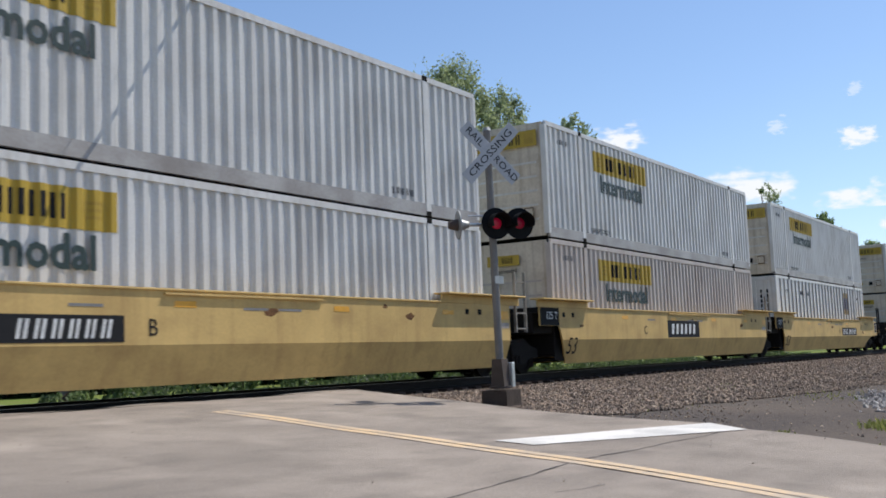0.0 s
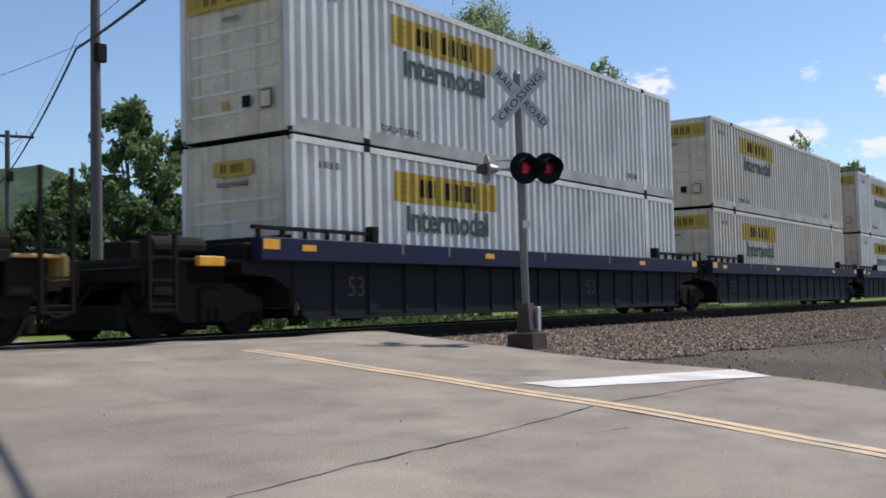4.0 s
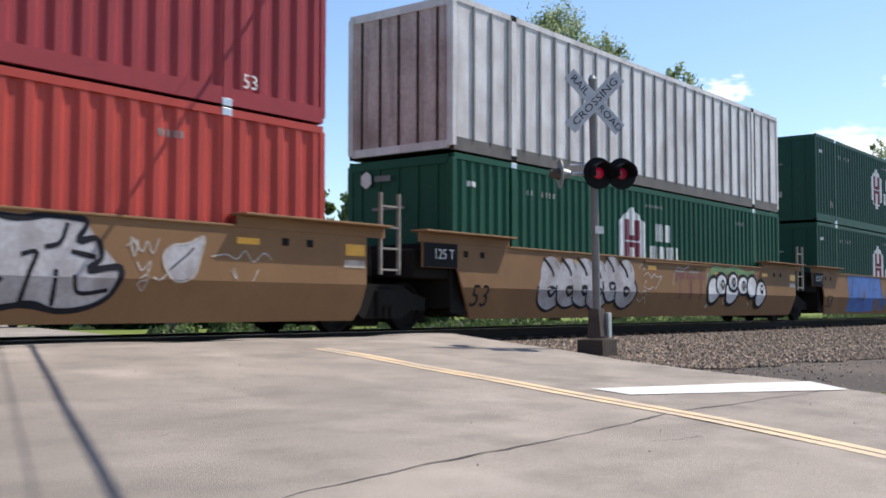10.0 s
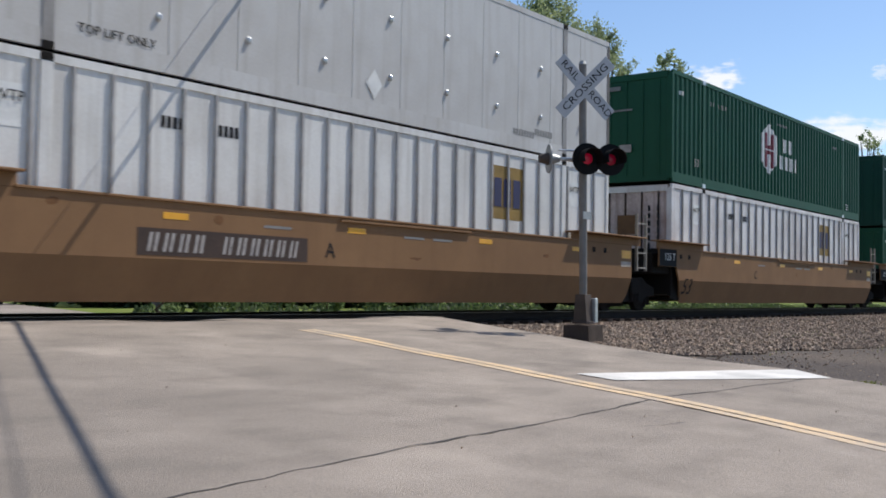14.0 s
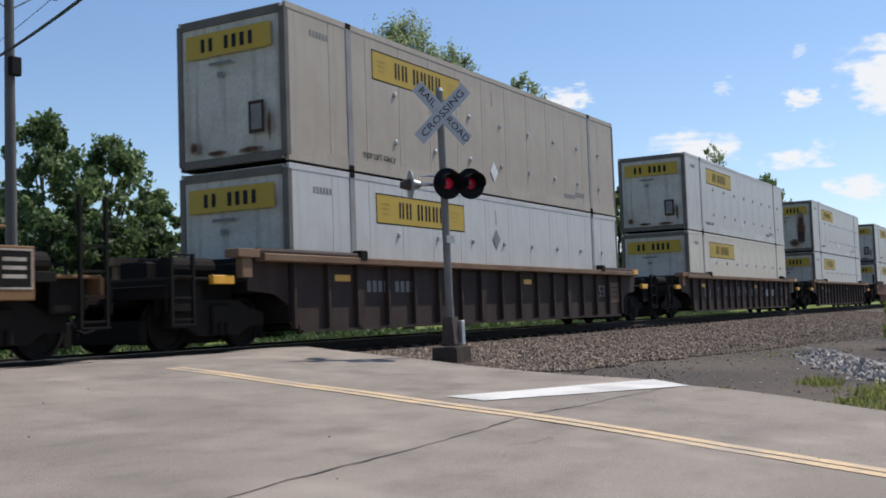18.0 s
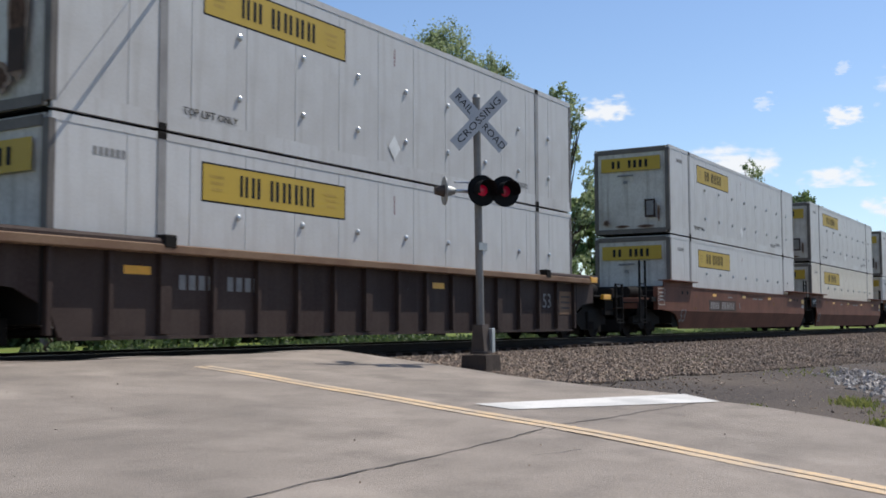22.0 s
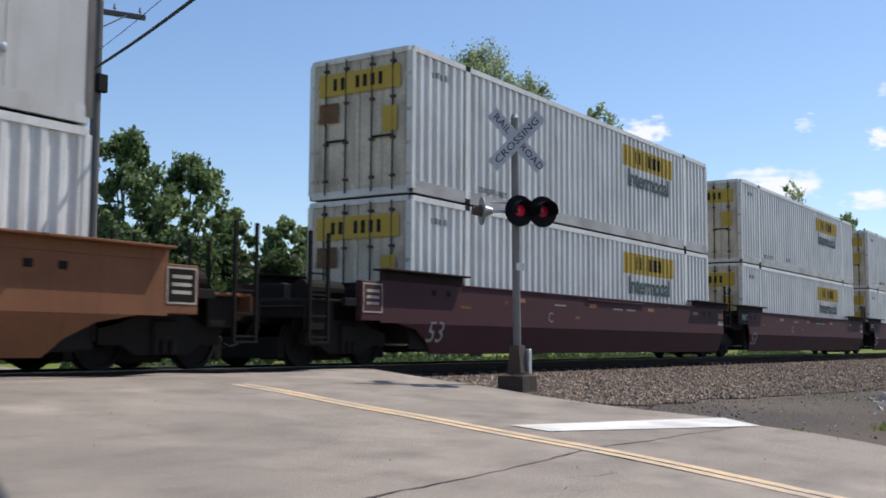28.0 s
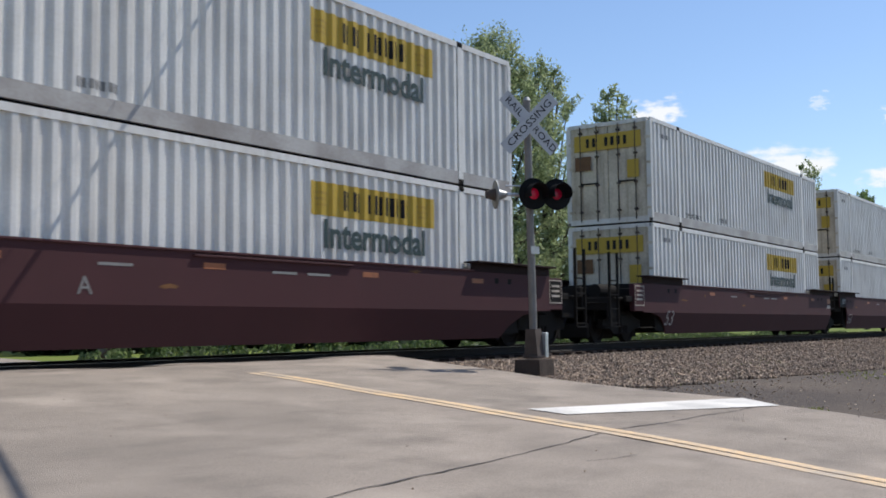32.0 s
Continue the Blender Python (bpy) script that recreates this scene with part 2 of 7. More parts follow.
M = {
    "asphalt": material("asphalt", (0.345, 0.293, 0.248), 0.9, spots=(0.55, 0.26), grain=(70, 0.26), bump=0.6, bump_scale=120, spec=0.2, tint=(0.17, 0.148, 0.128), blotch=0.62, older=(6.5, 1.0, 0.78)),
    "crack": material("crack_fill", (0.085, 0.078, 0.072), 0.9, spec=0.2),
    "patch": material("dark_patch", (0.10, 0.097, 0.093), 0.9, spots=(2, 0.2), grain=(60, 0.2), bump=0.4, spec=0.2),
    "yellow_line": material("yellow_road_paint", (0.70, 0.50, 0.295), 0.85, spots=(2.2, 0.5), grain=(18, 0.3), tint=(0.40, 0.34, 0.28), spec=0.2),
    "white_line": material("white_road_paint", (0.74, 0.71, 0.67), 0.8, spots=(1.6, 0.4), grain=(30, 0.2), tint=(0.4, 0.39, 0.37), spec=0.3),
    "grass": material("grass_ground", (0.13, 0.19, 0.035), 0.95, spots=(0.6, 0.25), grain=(15, 0.25), bump=0.6, bump_scale=30, tint=(0.17, 0.15, 0.06), spec=0.1),
    "cinder": material("dark_cinder", (0.066, 0.058, 0.056), 0.95, spots=(0.3, 0.36), grain=(22, 0.35), bump=0.9, bump_scale=50, tint=(0.15, 0.122, 0.10), spec=0.1),
    "ballast": material("ballast_bed", (0.13, 0.11, 0.098), 0.95, spots=(2, 0.25), grain=(25, 0.35), bump=1.0, bump_scale=25, spec=0.15),
    "stone": material("ballast_stone", (0.57, 0.48, 0.385), 0.9, spots=(1.0, 0.15), grain=(9, 0.15), spec=0.2, island=((0.0, (0.22, 0.2, 0.2)), (1.0, (1.0, 0.95, 0.9)), (0.45, (0.45, 0.42, 0.42)), (0.8, (0.7, 0.6, 0.52)))),
    "pale_stone": material("pale_broken_stone", (0.62, 0.58, 0.54), 0.9, spots=(1.0, 0.15), grain=(9, 0.15), spec=0.2, island=((0.0, (0.45, 0.43, 0.42)), (1.0, (1.0, 0.97, 0.94)))),
    "tie": material("creosoted_tie", (0.07, 0.05, 0.04), 0.9, spots=(3, 0.3), grain=(30, 0.2), bump=0.5, spec=0.2),
    "rail_side": material("rusty_rail", (0.022, 0.017, 0.015), 0.85, metal=0.0, spots=(5, 0.3), spec=0.3),
    "rail_top": material("polished_rail", (0.30, 0.28, 0.27), 0.35, metal=1.0, spots=(2, 0.1)),
    "concrete": material("old_concrete", (0.085, 0.066, 0.055), 0.9, spots=(4, 0.3), grain=(40, 0.2), bump=0.6, spec=0.2),
    "galv": material("galvanised_steel", (0.36, 0.37, 0.37), 0.5, metal=0.6, spots=(6, 0.2), grain=(50, 0.1)),
    "mast": material("weathered_mast_steel", (0.21, 0.195, 0.18), 0.6, metal=0.25, spots=(6, 0.2), grain=(50, 0.1)),
    "alu": material("silver_alloy", (0.62, 0.63, 0.64), 0.35, metal=0.8, spots=(6, 0.15)),
    "black": material("flat_black_paint", (0.010, 0.010, 0.011), 0.7, spots=(8, 0.1), spec=0.12),
    "sign_white": material("sign_white", (0.50, 0.50, 0.52), 0.5, spots=(5, 0.1)),
    "lens_lit": glow("red_lens_lit", (0.7, 0.01, 0.06), 0.11),
    "lens_dim": glow("red_lens_dim", (0.5, 0.008, 0.05), 0.07),
    "steel_dark": material("grimy_black_steel", (0.016, 0.0145, 0.0135), 0.75, spots=(4, 0.2), grain=(30, 0.2), tint=(0.02, 0.017, 0.015), spec=0.06),
    "wheel": material("worn_wheel_steel", (0.018, 0.015, 0.014), 0.8, spots=(5, 0.2), spec=0.1),
    "tread": material("bright_tread", (0.5, 0.49, 0.48), 0.3, metal=1.0),
    "pole_wood": material("weathered_pole_wood", (0.15, 0.14, 0.138), 0.9, spots=(2, 0.2), grain=(30, 0.2), streak=0.4, spec=0.2),
    "wire": material("black_cable", (0.015, 0.015, 0.016), 0.7),
    "bark": material("bark", (0.11, 0.085, 0.065), 0.95, spots=(3, 0.3), grain=(20, 0.3), bump=0.8, bump_scale=20, spec=0.1),
    "scrape": material("scraped_paint", (0.20, 0.10, 0.045), 0.85, spots=(6, 0.4), grain=(40, 0.3), tint=(0.07, 0.035, 0.02), spec=0.15),
    "pale_mark": material("pale_worn_marking", (0.36, 0.33, 0.31), 0.7, spots=(5, 0.3)),
    "hill": material("wooded_hill", (0.07, 0.105, 0.075), 1.0, spots=(0.02, 0.3), grain=(0.15, 0.35), spec=0.0),
    "yellow_mark": material("yellow_marking", (0.45, 0.30, 0.024), 0.55, spots=(3, 0.12), grain=(20, 0.1), tint=(0.36, 0.24, 0.03)),
    "gold_mark": material("dull_gold_scroll", (0.42, 0.27, 0.03), 0.6, spots=(5, 0.2)),
    "amber": material("amber_reflector", (0.75, 0.36, 0.02), 0.4, spots=(4, 0.15)),
    "dull_reflector": material("dull_red_reflector", (0.30, 0.10, 0.035), 0.6, spots=(4, 0.3)),
    "ink": material("dark_lettering", (0.02, 0.02, 0.022), 0.7, spots=(5, 0.1), spec=0.12),
    "ink_green": material("dark_green_lettering", (0.014, 0.035, 0.034), 0.6, spots=(5, 0.1)),
    "white_mark": material("white_marking", (0.72, 0.72, 0.70), 0.6, spots=(4, 0.15), grain=(30, 0.1)),
    "grey_mark": material("grey_marking", (0.21, 0.205, 0.20), 0.7, spots=(5, 0.2)),
    "maroon_mark": material("maroon_marking", (0.16, 0.015, 0.03), 0.6),
    "rod": material("grimy_brown_rod", (0.075, 0.055, 0.045), 0.8, spots=(4, 0.3)),
    "rust": material("rust_stain", (0.13, 0.06, 0.03), 0.9, spots=(4, 0.3), grain=(30, 0.3)),
    "rust_dark": material("dark_rust", (0.055, 0.032, 0.024), 0.85, spots=(4, 0.3), grain=(30, 0.3)),
    "rust_bloom": material("rust_bloom", (0.115, 0.068, 0.048), 0.9, spots=(2.5, 0.3), grain=(14, 0.4), tint=(0.05, 0.03, 0.022), spec=0.15),
    "rust_halo": material("rust_halo", (0.30, 0.235, 0.19), 0.85, spots=(2.5, 0.4), grain=(14, 0.3), tint=(0.15, 0.09, 0.065), spec=0.2),
    "border_mark": material("pale_border_paint", (0.42, 0.36, 0.30), 0.7, spots=(5, 0.3)),
    "gold_label": material("gold_label", (0.27, 0.165, 0.03), 0.6, spots=(3, 0.25)),
    "ladder": material("worn_pale_ladder_paint", (0.26, 0.235, 0.20), 0.7, spots=(6, 0.3)),
    "brown_mark": material("brown_label", (0.15, 0.07, 0.025), 0.7, spots=(5, 0.25)),
    "blue_mark": material("dark_blue_marking", (0.022, 0.022, 0.075), 0.6),
    "maroon_faded": material("faded_maroon_paint", (0.12, 0.028, 0.026), 0.7, spots=(3, 0.3), grain=(20, 0.2), tint=(0.19, 0.09, 0.05)),
    "chalk": material("chalk_marks", (0.5, 0.49, 0.5), 0.9, spots=(6, 0.25), grain=(30, 0.2), tint=(0.12, 0.1, 0.1)),
    "spray_white": material("pale_spray_paint", (0.42, 0.405, 0.42), 0.6, spots=(2.4, 0.42), grain=(12, 0.25), tint=(0.22, 0.19, 0.19)),
    "spray_thin": material("thin_white_spray", (0.50, 0.48, 0.45), 0.7, spots=(8, 0.4), grain=(30, 0.3), tint=(0.24, 0.17, 0.12)),
    "spray_bright": material("white_spray_paint", (0.64, 0.64, 0.66), 0.6, spots=(3, 0.3), grain=(14, 0.2), tint=(0.36, 0.34, 0.35)),
    "spray_navy": material("navy_spray_paint", (0.02, 0.03, 0.10), 0.6, spots=(3, 0.2)),
    "spray_black": material("dark_spray_paint", (0.016, 0.016, 0.022), 0.7, spots=(3, 0.2), spec=0.12),
    "spray_blue": material("blue_spray_paint", (0.04, 0.13, 0.42), 0.6, spots=(2.5, 0.3), grain=(20, 0.15)),
    "spray_sky": material("light_blue_spray_paint", (0.055, 0.165, 0.45), 0.6, spots=(2.5, 0.3), grain=(20, 0.15)),
    "spray_green": material("green_spray_paint", (0.12, 0.22, 0.08), 0.6, spots=(2.5, 0.3)),
}

WALLS = {
    "white": material("white_container_paint", (0.67, 0.66, 0.635), 0.45, spots=(0.8, 0.16), grain=(25, 0.08), streak=0.40, tint=(0.30, 0.26, 0.22)),
    "cream": material("cream_container_paint", (0.58, 0.53, 0.445), 0.5, spots=(0.8, 0.18), grain=(25, 0.08), streak=0.42, tint=(0.33, 0.26, 0.19)),
    "tawny": material("dingy_tan_white_paint", (0.52, 0.46, 0.41), 0.5, spots=(0.8, 0.2), grain=(25, 0.1), streak=0.5, tint=(0.27, 0.20, 0.16)),
    "beige": material("grimy_beige_paint", (0.43, 0.37, 0.30), 0.55, spots=(0.8, 0.18), grain=(25, 0.08), streak=0.35, tint=(0.26, 0.20, 0.15)),
    "plate": material("grey_white_plate_paint", (0.53, 0.52, 0.505), 0.5, spots=(0.7, 0.18), grain=(25, 0.07), streak=0.38, tint=(0.28, 0.24, 0.20)),
    "rail": material("grimy_rail_paint", (0.40, 0.385, 0.37), 0.5, spots=(1.2, 0.3), grain=(20, 0.14), tint=(0.17, 0.14, 0.12), blotch=0.4),
    "pinkish": material("rust_bleached_paint", (0.56, 0.46, 0.43), 0.65, spots=(1.1, 0.3), grain=(14, 0.15), streak=0.6, tint=(0.17, 0.09, 0.07)),
    "grime": material("grimy_end_paint", (0.56, 0.535, 0.485), 0.6, spots=(1.0, 0.24), grain=(18, 0.12), streak=0.5, tint=(0.17, 0.13, 0.095)),
    # streaked cream of the ends, its colour warmed further for bounced light
    "end_cream": material("bounce_warmed_cream_end_paint", (0.66, 0.585, 0.47), 0.55, spots=(1.1, 0.24), grain=(18, 0.12), streak=0.6, tint=(0.26, 0.18, 0.11)),
    "door_cream": material("grimy_cream_door_paint", (0.64, 0.57, 0.455), 0.6, spots=(1.2, 0.26), grain=(18, 0.14), streak=0.6, tint=(0.17, 0.12, 0.075)),
    "dirty": material("grubby_white_paint", (0.70, 0.685, 0.675), 0.5, spots=(1.1, 0.24), grain=(22, 0.10), streak=0.45, tint=(0.28, 0.21, 0.18)),
    "red": material("dark_red_container_paint", (0.295, 0.034, 0.040), 0.5, spec=0.3, spots=(0.9, 0.14), grain=(25, 0.08), streak=0.25),
    "orange": material("orange_red_container_paint", (0.41, 0.050, 0.036), 0.5, spec=0.3, spots=(0.9, 0.14), grain=(25, 0.08), streak=0.25),
    "green": material("green_container_paint", (0.009, 0.073, 0.039), 0.55, spec=0.22, spots=(0.9, 0.12), grain=(25, 0.08), streak=0.25),
    "dark_green": material("deep_green_container_paint", (0.009, 0.056, 0.038), 0.55, spec=0.22, spots=(0.9, 0.12), grain=(25, 0.08), streak=0.25),
}
CARS = {
    "yellow": material("yellow_car_paint", (0.62, 0.43, 0.165), 0.7, spec=0.22, spots=(0.7, 0.14), grain=(20, 0.10), blotch=0.38, streak=0.35, tint=(0.28, 0.17, 0.07)),
    "tan": material("faded_tan_car_paint", (0.215, 0.120, 0.058), 0.72, spec=0.2, spots=(0.7, 0.18), grain=(20, 0.12), blotch=0.38, streak=0.4, tint=(0.17, 0.09, 0.045)),
    "blue": material("blue_car_paint", (0.006, 0.009, 0.046), 0.7, spec=0.22, spots=(0.7, 0.2), grain=(20, 0.12), streak=0.4, tint=(0.016, 0.016, 0.022)),
    "brown": material("dark_brown_car_paint", (0.034, 0.020, 0.017), 0.75, spec=0.2, spots=(0.7, 0.25), grain=(20, 0.15), streak=0.4, tint=(0.075, 0.055, 0.047)),
    "rust_brown": material("red_brown_car_paint", (0.165, 0.068, 0.043), 0.72, spec=0.2, spots=(0.7, 0.2), grain=(20, 0.12), blotch=0.38, streak=0.4, tint=(0.06, 0.028, 0.02)),
    "ochre": material("orange_brown_car_paint", (0.19, 0.082, 0.040), 0.72, spec=0.2, spots=(0.7, 0.2), grain=(20, 0.12), blotch=0.38, streak=0.4, tint=(0.09, 0.04, 0.022)),
    "maroon": material("maroon_car_paint", (0.056, 0.020, 0.023), 0.72, spec=0.2, spots=(0.7, 0.22), grain=(20, 0.12), blotch=0.38, streak=0.4, tint=(0.055, 0.022, 0.024)),
    "chord": material("worn_ochre_chord", (0.21, 0.135, 0.085), 0.75, spec=0.2, spots=(1.5, 0.3), grain=(20, 0.15), tint=(0.12, 0.06, 0.04)),
    # darker maroon for the end ledges: dirt and shadow put into one colour
    "shadow_dirt": material("shadowed_dirty_maroon_paint", (0.026, 0.014, 0.014), 0.8, spec=0.15, spots=(0.7, 0.25), grain=(20, 0.15), tint=(0.012, 0.009, 0.009)),
    # stained web of the blue cars, darkened in colour for shade below the chord
    "navy": material("shaded_navy_steel", (0.007, 0.007, 0.012), 0.72, spec=0.2, spots=(0.7, 0.2), grain=(20, 0.12), tint=(0.012, 0.012, 0.013)),
    "edge": material("grimy_edge_steel", (0.13, 0.112, 0.098), 0.6, spots=(1.5, 0.25), grain=(25, 0.12), streak=0.3, tint=(0.05, 0.04, 0.033)),
    "post": material("grey_steel_post", (0.27, 0.255, 0.24), 0.5, spots=(1.5, 0.2), grain=(25, 0.1), streak=0.3, tint=(0.12, 0.10, 0.09)),
}


# ---------------------------------------------------------------- mesh helpers
def mesh_of(name, verts, faces, mats):
    me = bpy.data.meshes.new(name)
    me.from_pydata([tuple(v) for v in verts], [], faces)
    for m in mats if isinstance(mats, (list, tuple)) else [mats]:
        me.materials.append(m)
    me.update()
    return me


def bm_mesh(name, bm, mats):
    me = bpy.data.meshes.new(name)
    bm.to_mesh(me)
    bm.free()
    for m in mats if isinstance(mats, (list, tuple)) else [mats]:
        me.materials.append(m)
    return me


def child(name, me, parent, label="", at=(0, 0, 0), turn=(0, 0, 0)):
    ob = new(name, me)
    ob.parent = parent
    ob.matrix_basis = pose(*at, *turn)
    if label:
        ob["label"] = label
    return ob


def part(name, bm, mat, parent, label=""):
    return child(name, bm_mesh(name, bm, mat), parent, label)


def empty(name, label, category, group="", kind=""):
    return tagged(new(name), label, category, group, kind)


def box(bm, x0, x1, y0, y1, z0, z1, bevel=0.0):
    r = bmesh.ops.create_cube(bm, size=1.0, matrix=Matrix.LocRotScale(((x0 + x1) / 2, (y0 + y1) / 2, (z0 + z1) / 2), None, (abs(x1 - x0), abs(y1 - y0), abs(z1 - z0))))
    if bevel:
        es = {e for v in r["verts"] for e in v.link_edges}
        bmesh.ops.bevel(bm, geom=list(es), offset=bevel, segments=1, affect="EDGES")
    return bm


def boxes(*rows, bevel=0.0):
    bm = bmesh.new()
    for r in rows:
        box(bm, *r, bevel=bevel)
    return bm


def tube(bm, a, b, r0, r1=None, n=10):
    a, b = Vector(a), Vector(b)
    d = b - a
    m = Matrix.Translation((a + b) / 2) @ d.to_track_quat("Z", "Y").to_matrix().to_4x4()
    bmesh.ops.create_cone(bm, cap_ends=True, segments=n, radius1=r0, radius2=r0 if r1 is None else r1, depth=d.length, matrix=m)
    return bm


def prism(bm, outline, axis, a, b):
    """Sweeps an outline of 2D points along x ('x': points are y, z) or y ('y': points are x, z)."""
    def at(p, s):
        return (s, p[0], p[1]) if axis == "x" else (p[0], s, p[1])
    lo, hi = [bm.verts.new(at(p, a)) for p in outline], [bm.verts.new(at(p, b)) for p in outline]
    n = len(outline)
    bm.faces.new(lo)
    bm.faces.new(hi[::-1])
    for i in range(n):
        bm.faces.new((lo[i], hi[i], hi[(i + 1) % n], lo[(i + 1) % n]))
    bmesh.ops.recalc_face_normals(bm, faces=bm.faces)
    return bm


cache = {}


def kept(key, make):
    if key not in cache:
        cache[key] = make()
    return cache[key]


def text_mesh(words, size, mat, depth=0.003, wide=1.0, fat=0.0):
    """Flat lettering in the built-in font, standing in the xz plane and read from -y; its middle is at the origin."""
    def make():
        cu = bpy.data.curves.new("lettering", "FONT")
        cu.body, cu.size, cu.extrude, cu.align_x, cu.align_y = words, size, depth / 2, "CENTER", "CENTER"
        cu.resolution_u, cu.offset = 2, fat
        ob = bpy.data.objects.new("lettering", cu)
        scene.collection.objects.link(ob)
        dg = bpy.context.evaluated_depsgraph_get()
        me = bpy.data.meshes.new_from_object(ob.evaluated_get(dg))
        bpy.data.objects.remove(ob)
        me.transform(Matrix.Rotation(radians(90), 4, "X") @ Matrix.Diagonal((wide, 1, 1, 1)))
        me.materials.clear()
        me.materials.append(mat)
        return me
    return kept(("text", words, size, mat.name, depth, wide, fat), make)


# ---------------------------------------------------------------- ground, road, track
PROFILE_Y = (-1500, -60, -30, -12.9, -10.6, -9.3, -8.0, -5.5, -3.5, -1.7, 1.7, 4.0, 8.0, 40.0, 1500)
PROFILE_Z = (-1.3, -1.2, -1.1, -0.80, -0.64, -0.54, -0.46, -0.31, -0.17, -0.04, -0.04, -0.22, -0.42, -0.5, -0.6)


def ground_z(y):
    return float(np.interp(y, PROFILE_Y, PROFILE_Z))


VERGE_Y = (-1500, -60, -30, -12.9, -10.6, -9.3, -8.0, -6.5, -5.0, -3.2, 3.0, 8.0, 40.0, 1500)
VERGE_Z = (-1.34, -1.24, -1.14, -0.84, -0.68, -0.58, -0.50, -0.43, -0.39, -0.40, -0.40, -0.45, -0.5, -0.6)


def verge_z(y):
    return float(np.interp(y, VERGE_Y, VERGE_Z))


def sheet(name, ys, left, right, lift, mat, wave=0.0, level=None):
    """A sheet over the ground's profile between two edges given as functions of y."""
    cols = 24
    verts, faces = [], []
    for y in ys:
        for i in range(cols + 1):
            x = left(y) + (right(y) - left(y)) * i / cols
            verts.append((x, y, (level or ground_z)(y) + lift + wave * (noise.noise(Vector((x * 0.5, y * 0.5, 0))))))
    w = cols + 1
    for j in range(len(ys) - 1):
        for i in range(cols):
            faces.append((j * w + i, j * w + i + 1, (j + 1) * w + i + 1, (j + 1) * w + i))
    return new(name, mesh_of(name, verts, faces, mat))


def along(a, b, n):
    return [a + (b - a) * i / n for i in range(n + 1)]


far_y = sorted(set(list(PROFILE_Y) + [-700, -300, -120, 120, 300, 700] + along(-14, 9, 46)))
ground = tagged(sheet("ground", far_y, lambda y: -1500, lambda y: 1500, -0.08, M["grass"], level=verge_z), "yellow-green grass verge running out to the horizon", "ground", kind="structure")

ROAD = (-0.41, -0.912)   # the way along the road, from the track towards the near side


def centre_x(y):
    return float(np.interp(y, (-25, -11.8, -11.06, -10.2, -9.7, -9.15, -8.5, -7.8, -7.05, -6.15, -5.1, -4.0, -3.1, 2, 40), (1.9, 7.58, 7.87, 8.13, 8.26, 8.41, 8.62, 8.83, 9.05, 9.31, 9.60, 9.86, 10.0, 11.2, 28.0)))


def right_x(y):
    return float(np.interp(y, (-60, -11.4, -10.3, -9.6, -9.1, -8.45, -7.1, -5.7, -4.1, -3.0, -1.7, 3, 8, 60), (-10, 11.4, 12.12, 12.36, 12.42, 12.98, 12.98, 13.3, 13.9, 14.25, 14.6, 15.0, 16.5, 38)))


def left_x(y):
    return float(np.interp(y, (-60, -14, -1.6, 3, 10, 60), (-60, -45, 1.0, 3.5, 9.0, 32)))


road = tagged(sheet("road", along(-45, -13, 20) + along(-12.5, -1.72, 44), left_x, right_x, 0.0, M["asphalt"], wave=0.012), "sun-bleached grey asphalt road rising to the crossing", "road", kind="structure")
lip_v, lip_f = [], []
for i, x in enumerate(along(0.6, 14.7, 160)):
    ragged = 0.16 * noise.noise(Vector((x * 0.9, 3.1, 0))) + 0.06 * noise.noise(Vector((x * 3.5, 7.7, 0)))
    dip = 0.05 * noise.noise(Vector((x * 0.8, 1.7, 4)))
    for y, z in ((-1.74, ground_z(-1.74) + 0.006), (-1.35 + ragged * 0.5, -0.045 + dip * 0.5), (-1.05 + ragged, -0.055 + dip), (-1.02 + ragged, -0.32)):
        lip_v.append((x, y, z))
for i in range(160):
    for k in range(3):
        lip_f.append((i * 4 + k, (i + 1) * 4 + k, (i + 1) * 4 + k + 1, i * 4 + k + 1))
child("broken_edge", mesh_of("broken_edge", lip_v, lip_f, M["asphalt"]), road, "broken asphalt lip along the rail")
road_far = tagged(sheet("road_far", along(1.75, 60, 40), left_x, right_x, 0.0, M["asphalt"]), "pale asphalt road going on beyond the track", "road", kind="structure")
crossing = tagged(new("crossing_surface", bm_mesh("crossing_surface", boxes((1.0, 14.5, -0.60, 0.60, -0.3, -0.035), (1.0, 14.8, 0.86, 1.745, -0.3, -0.035)), M["patch"])), "worn dark asphalt filling between and beside the rails", "crossing", kind="structure")


def ribbon(name, pts, half, lift, mat, parent=None, rough=False):
    """A painted strip on the road along plan points."""
    verts, faces = [], []
    for i, (x, y) in enumerate(pts):
        a, b = Vector(pts[max(i - 1, 0)]), Vector(pts[min(i + 1, len(pts) - 1)])
        d = (b - a).normalized()
        n = Vector((-d.y, d.x)) * half
        for s in (-1, 1):
            px, py = x + n.x * s, y + n.y * s
            if rough:
                px, py = x + n.x * s * (0.45 + 1.1 * abs(noise.noise(Vector((x * 2.2, y * 2.2, 1))))), y + n.y * s * (0.45 + 1.1 * abs(noise.noise(Vector((x * 2.2, y * 2.2, 1)))))
            verts.append((px, py, ground_z(py) + lift + 0.012 * noise.noise(Vector((px * 0.5, py * 0.5, 0)))))
    for i in range(len(pts) - 1):
        faces.append((2 * i, 2 * i + 1, 2 * i + 3, 2 * i + 2))
    ob = new(name, mesh_of(name, verts, faces, mat))
    if parent:
        ob.parent = parent
    return ob


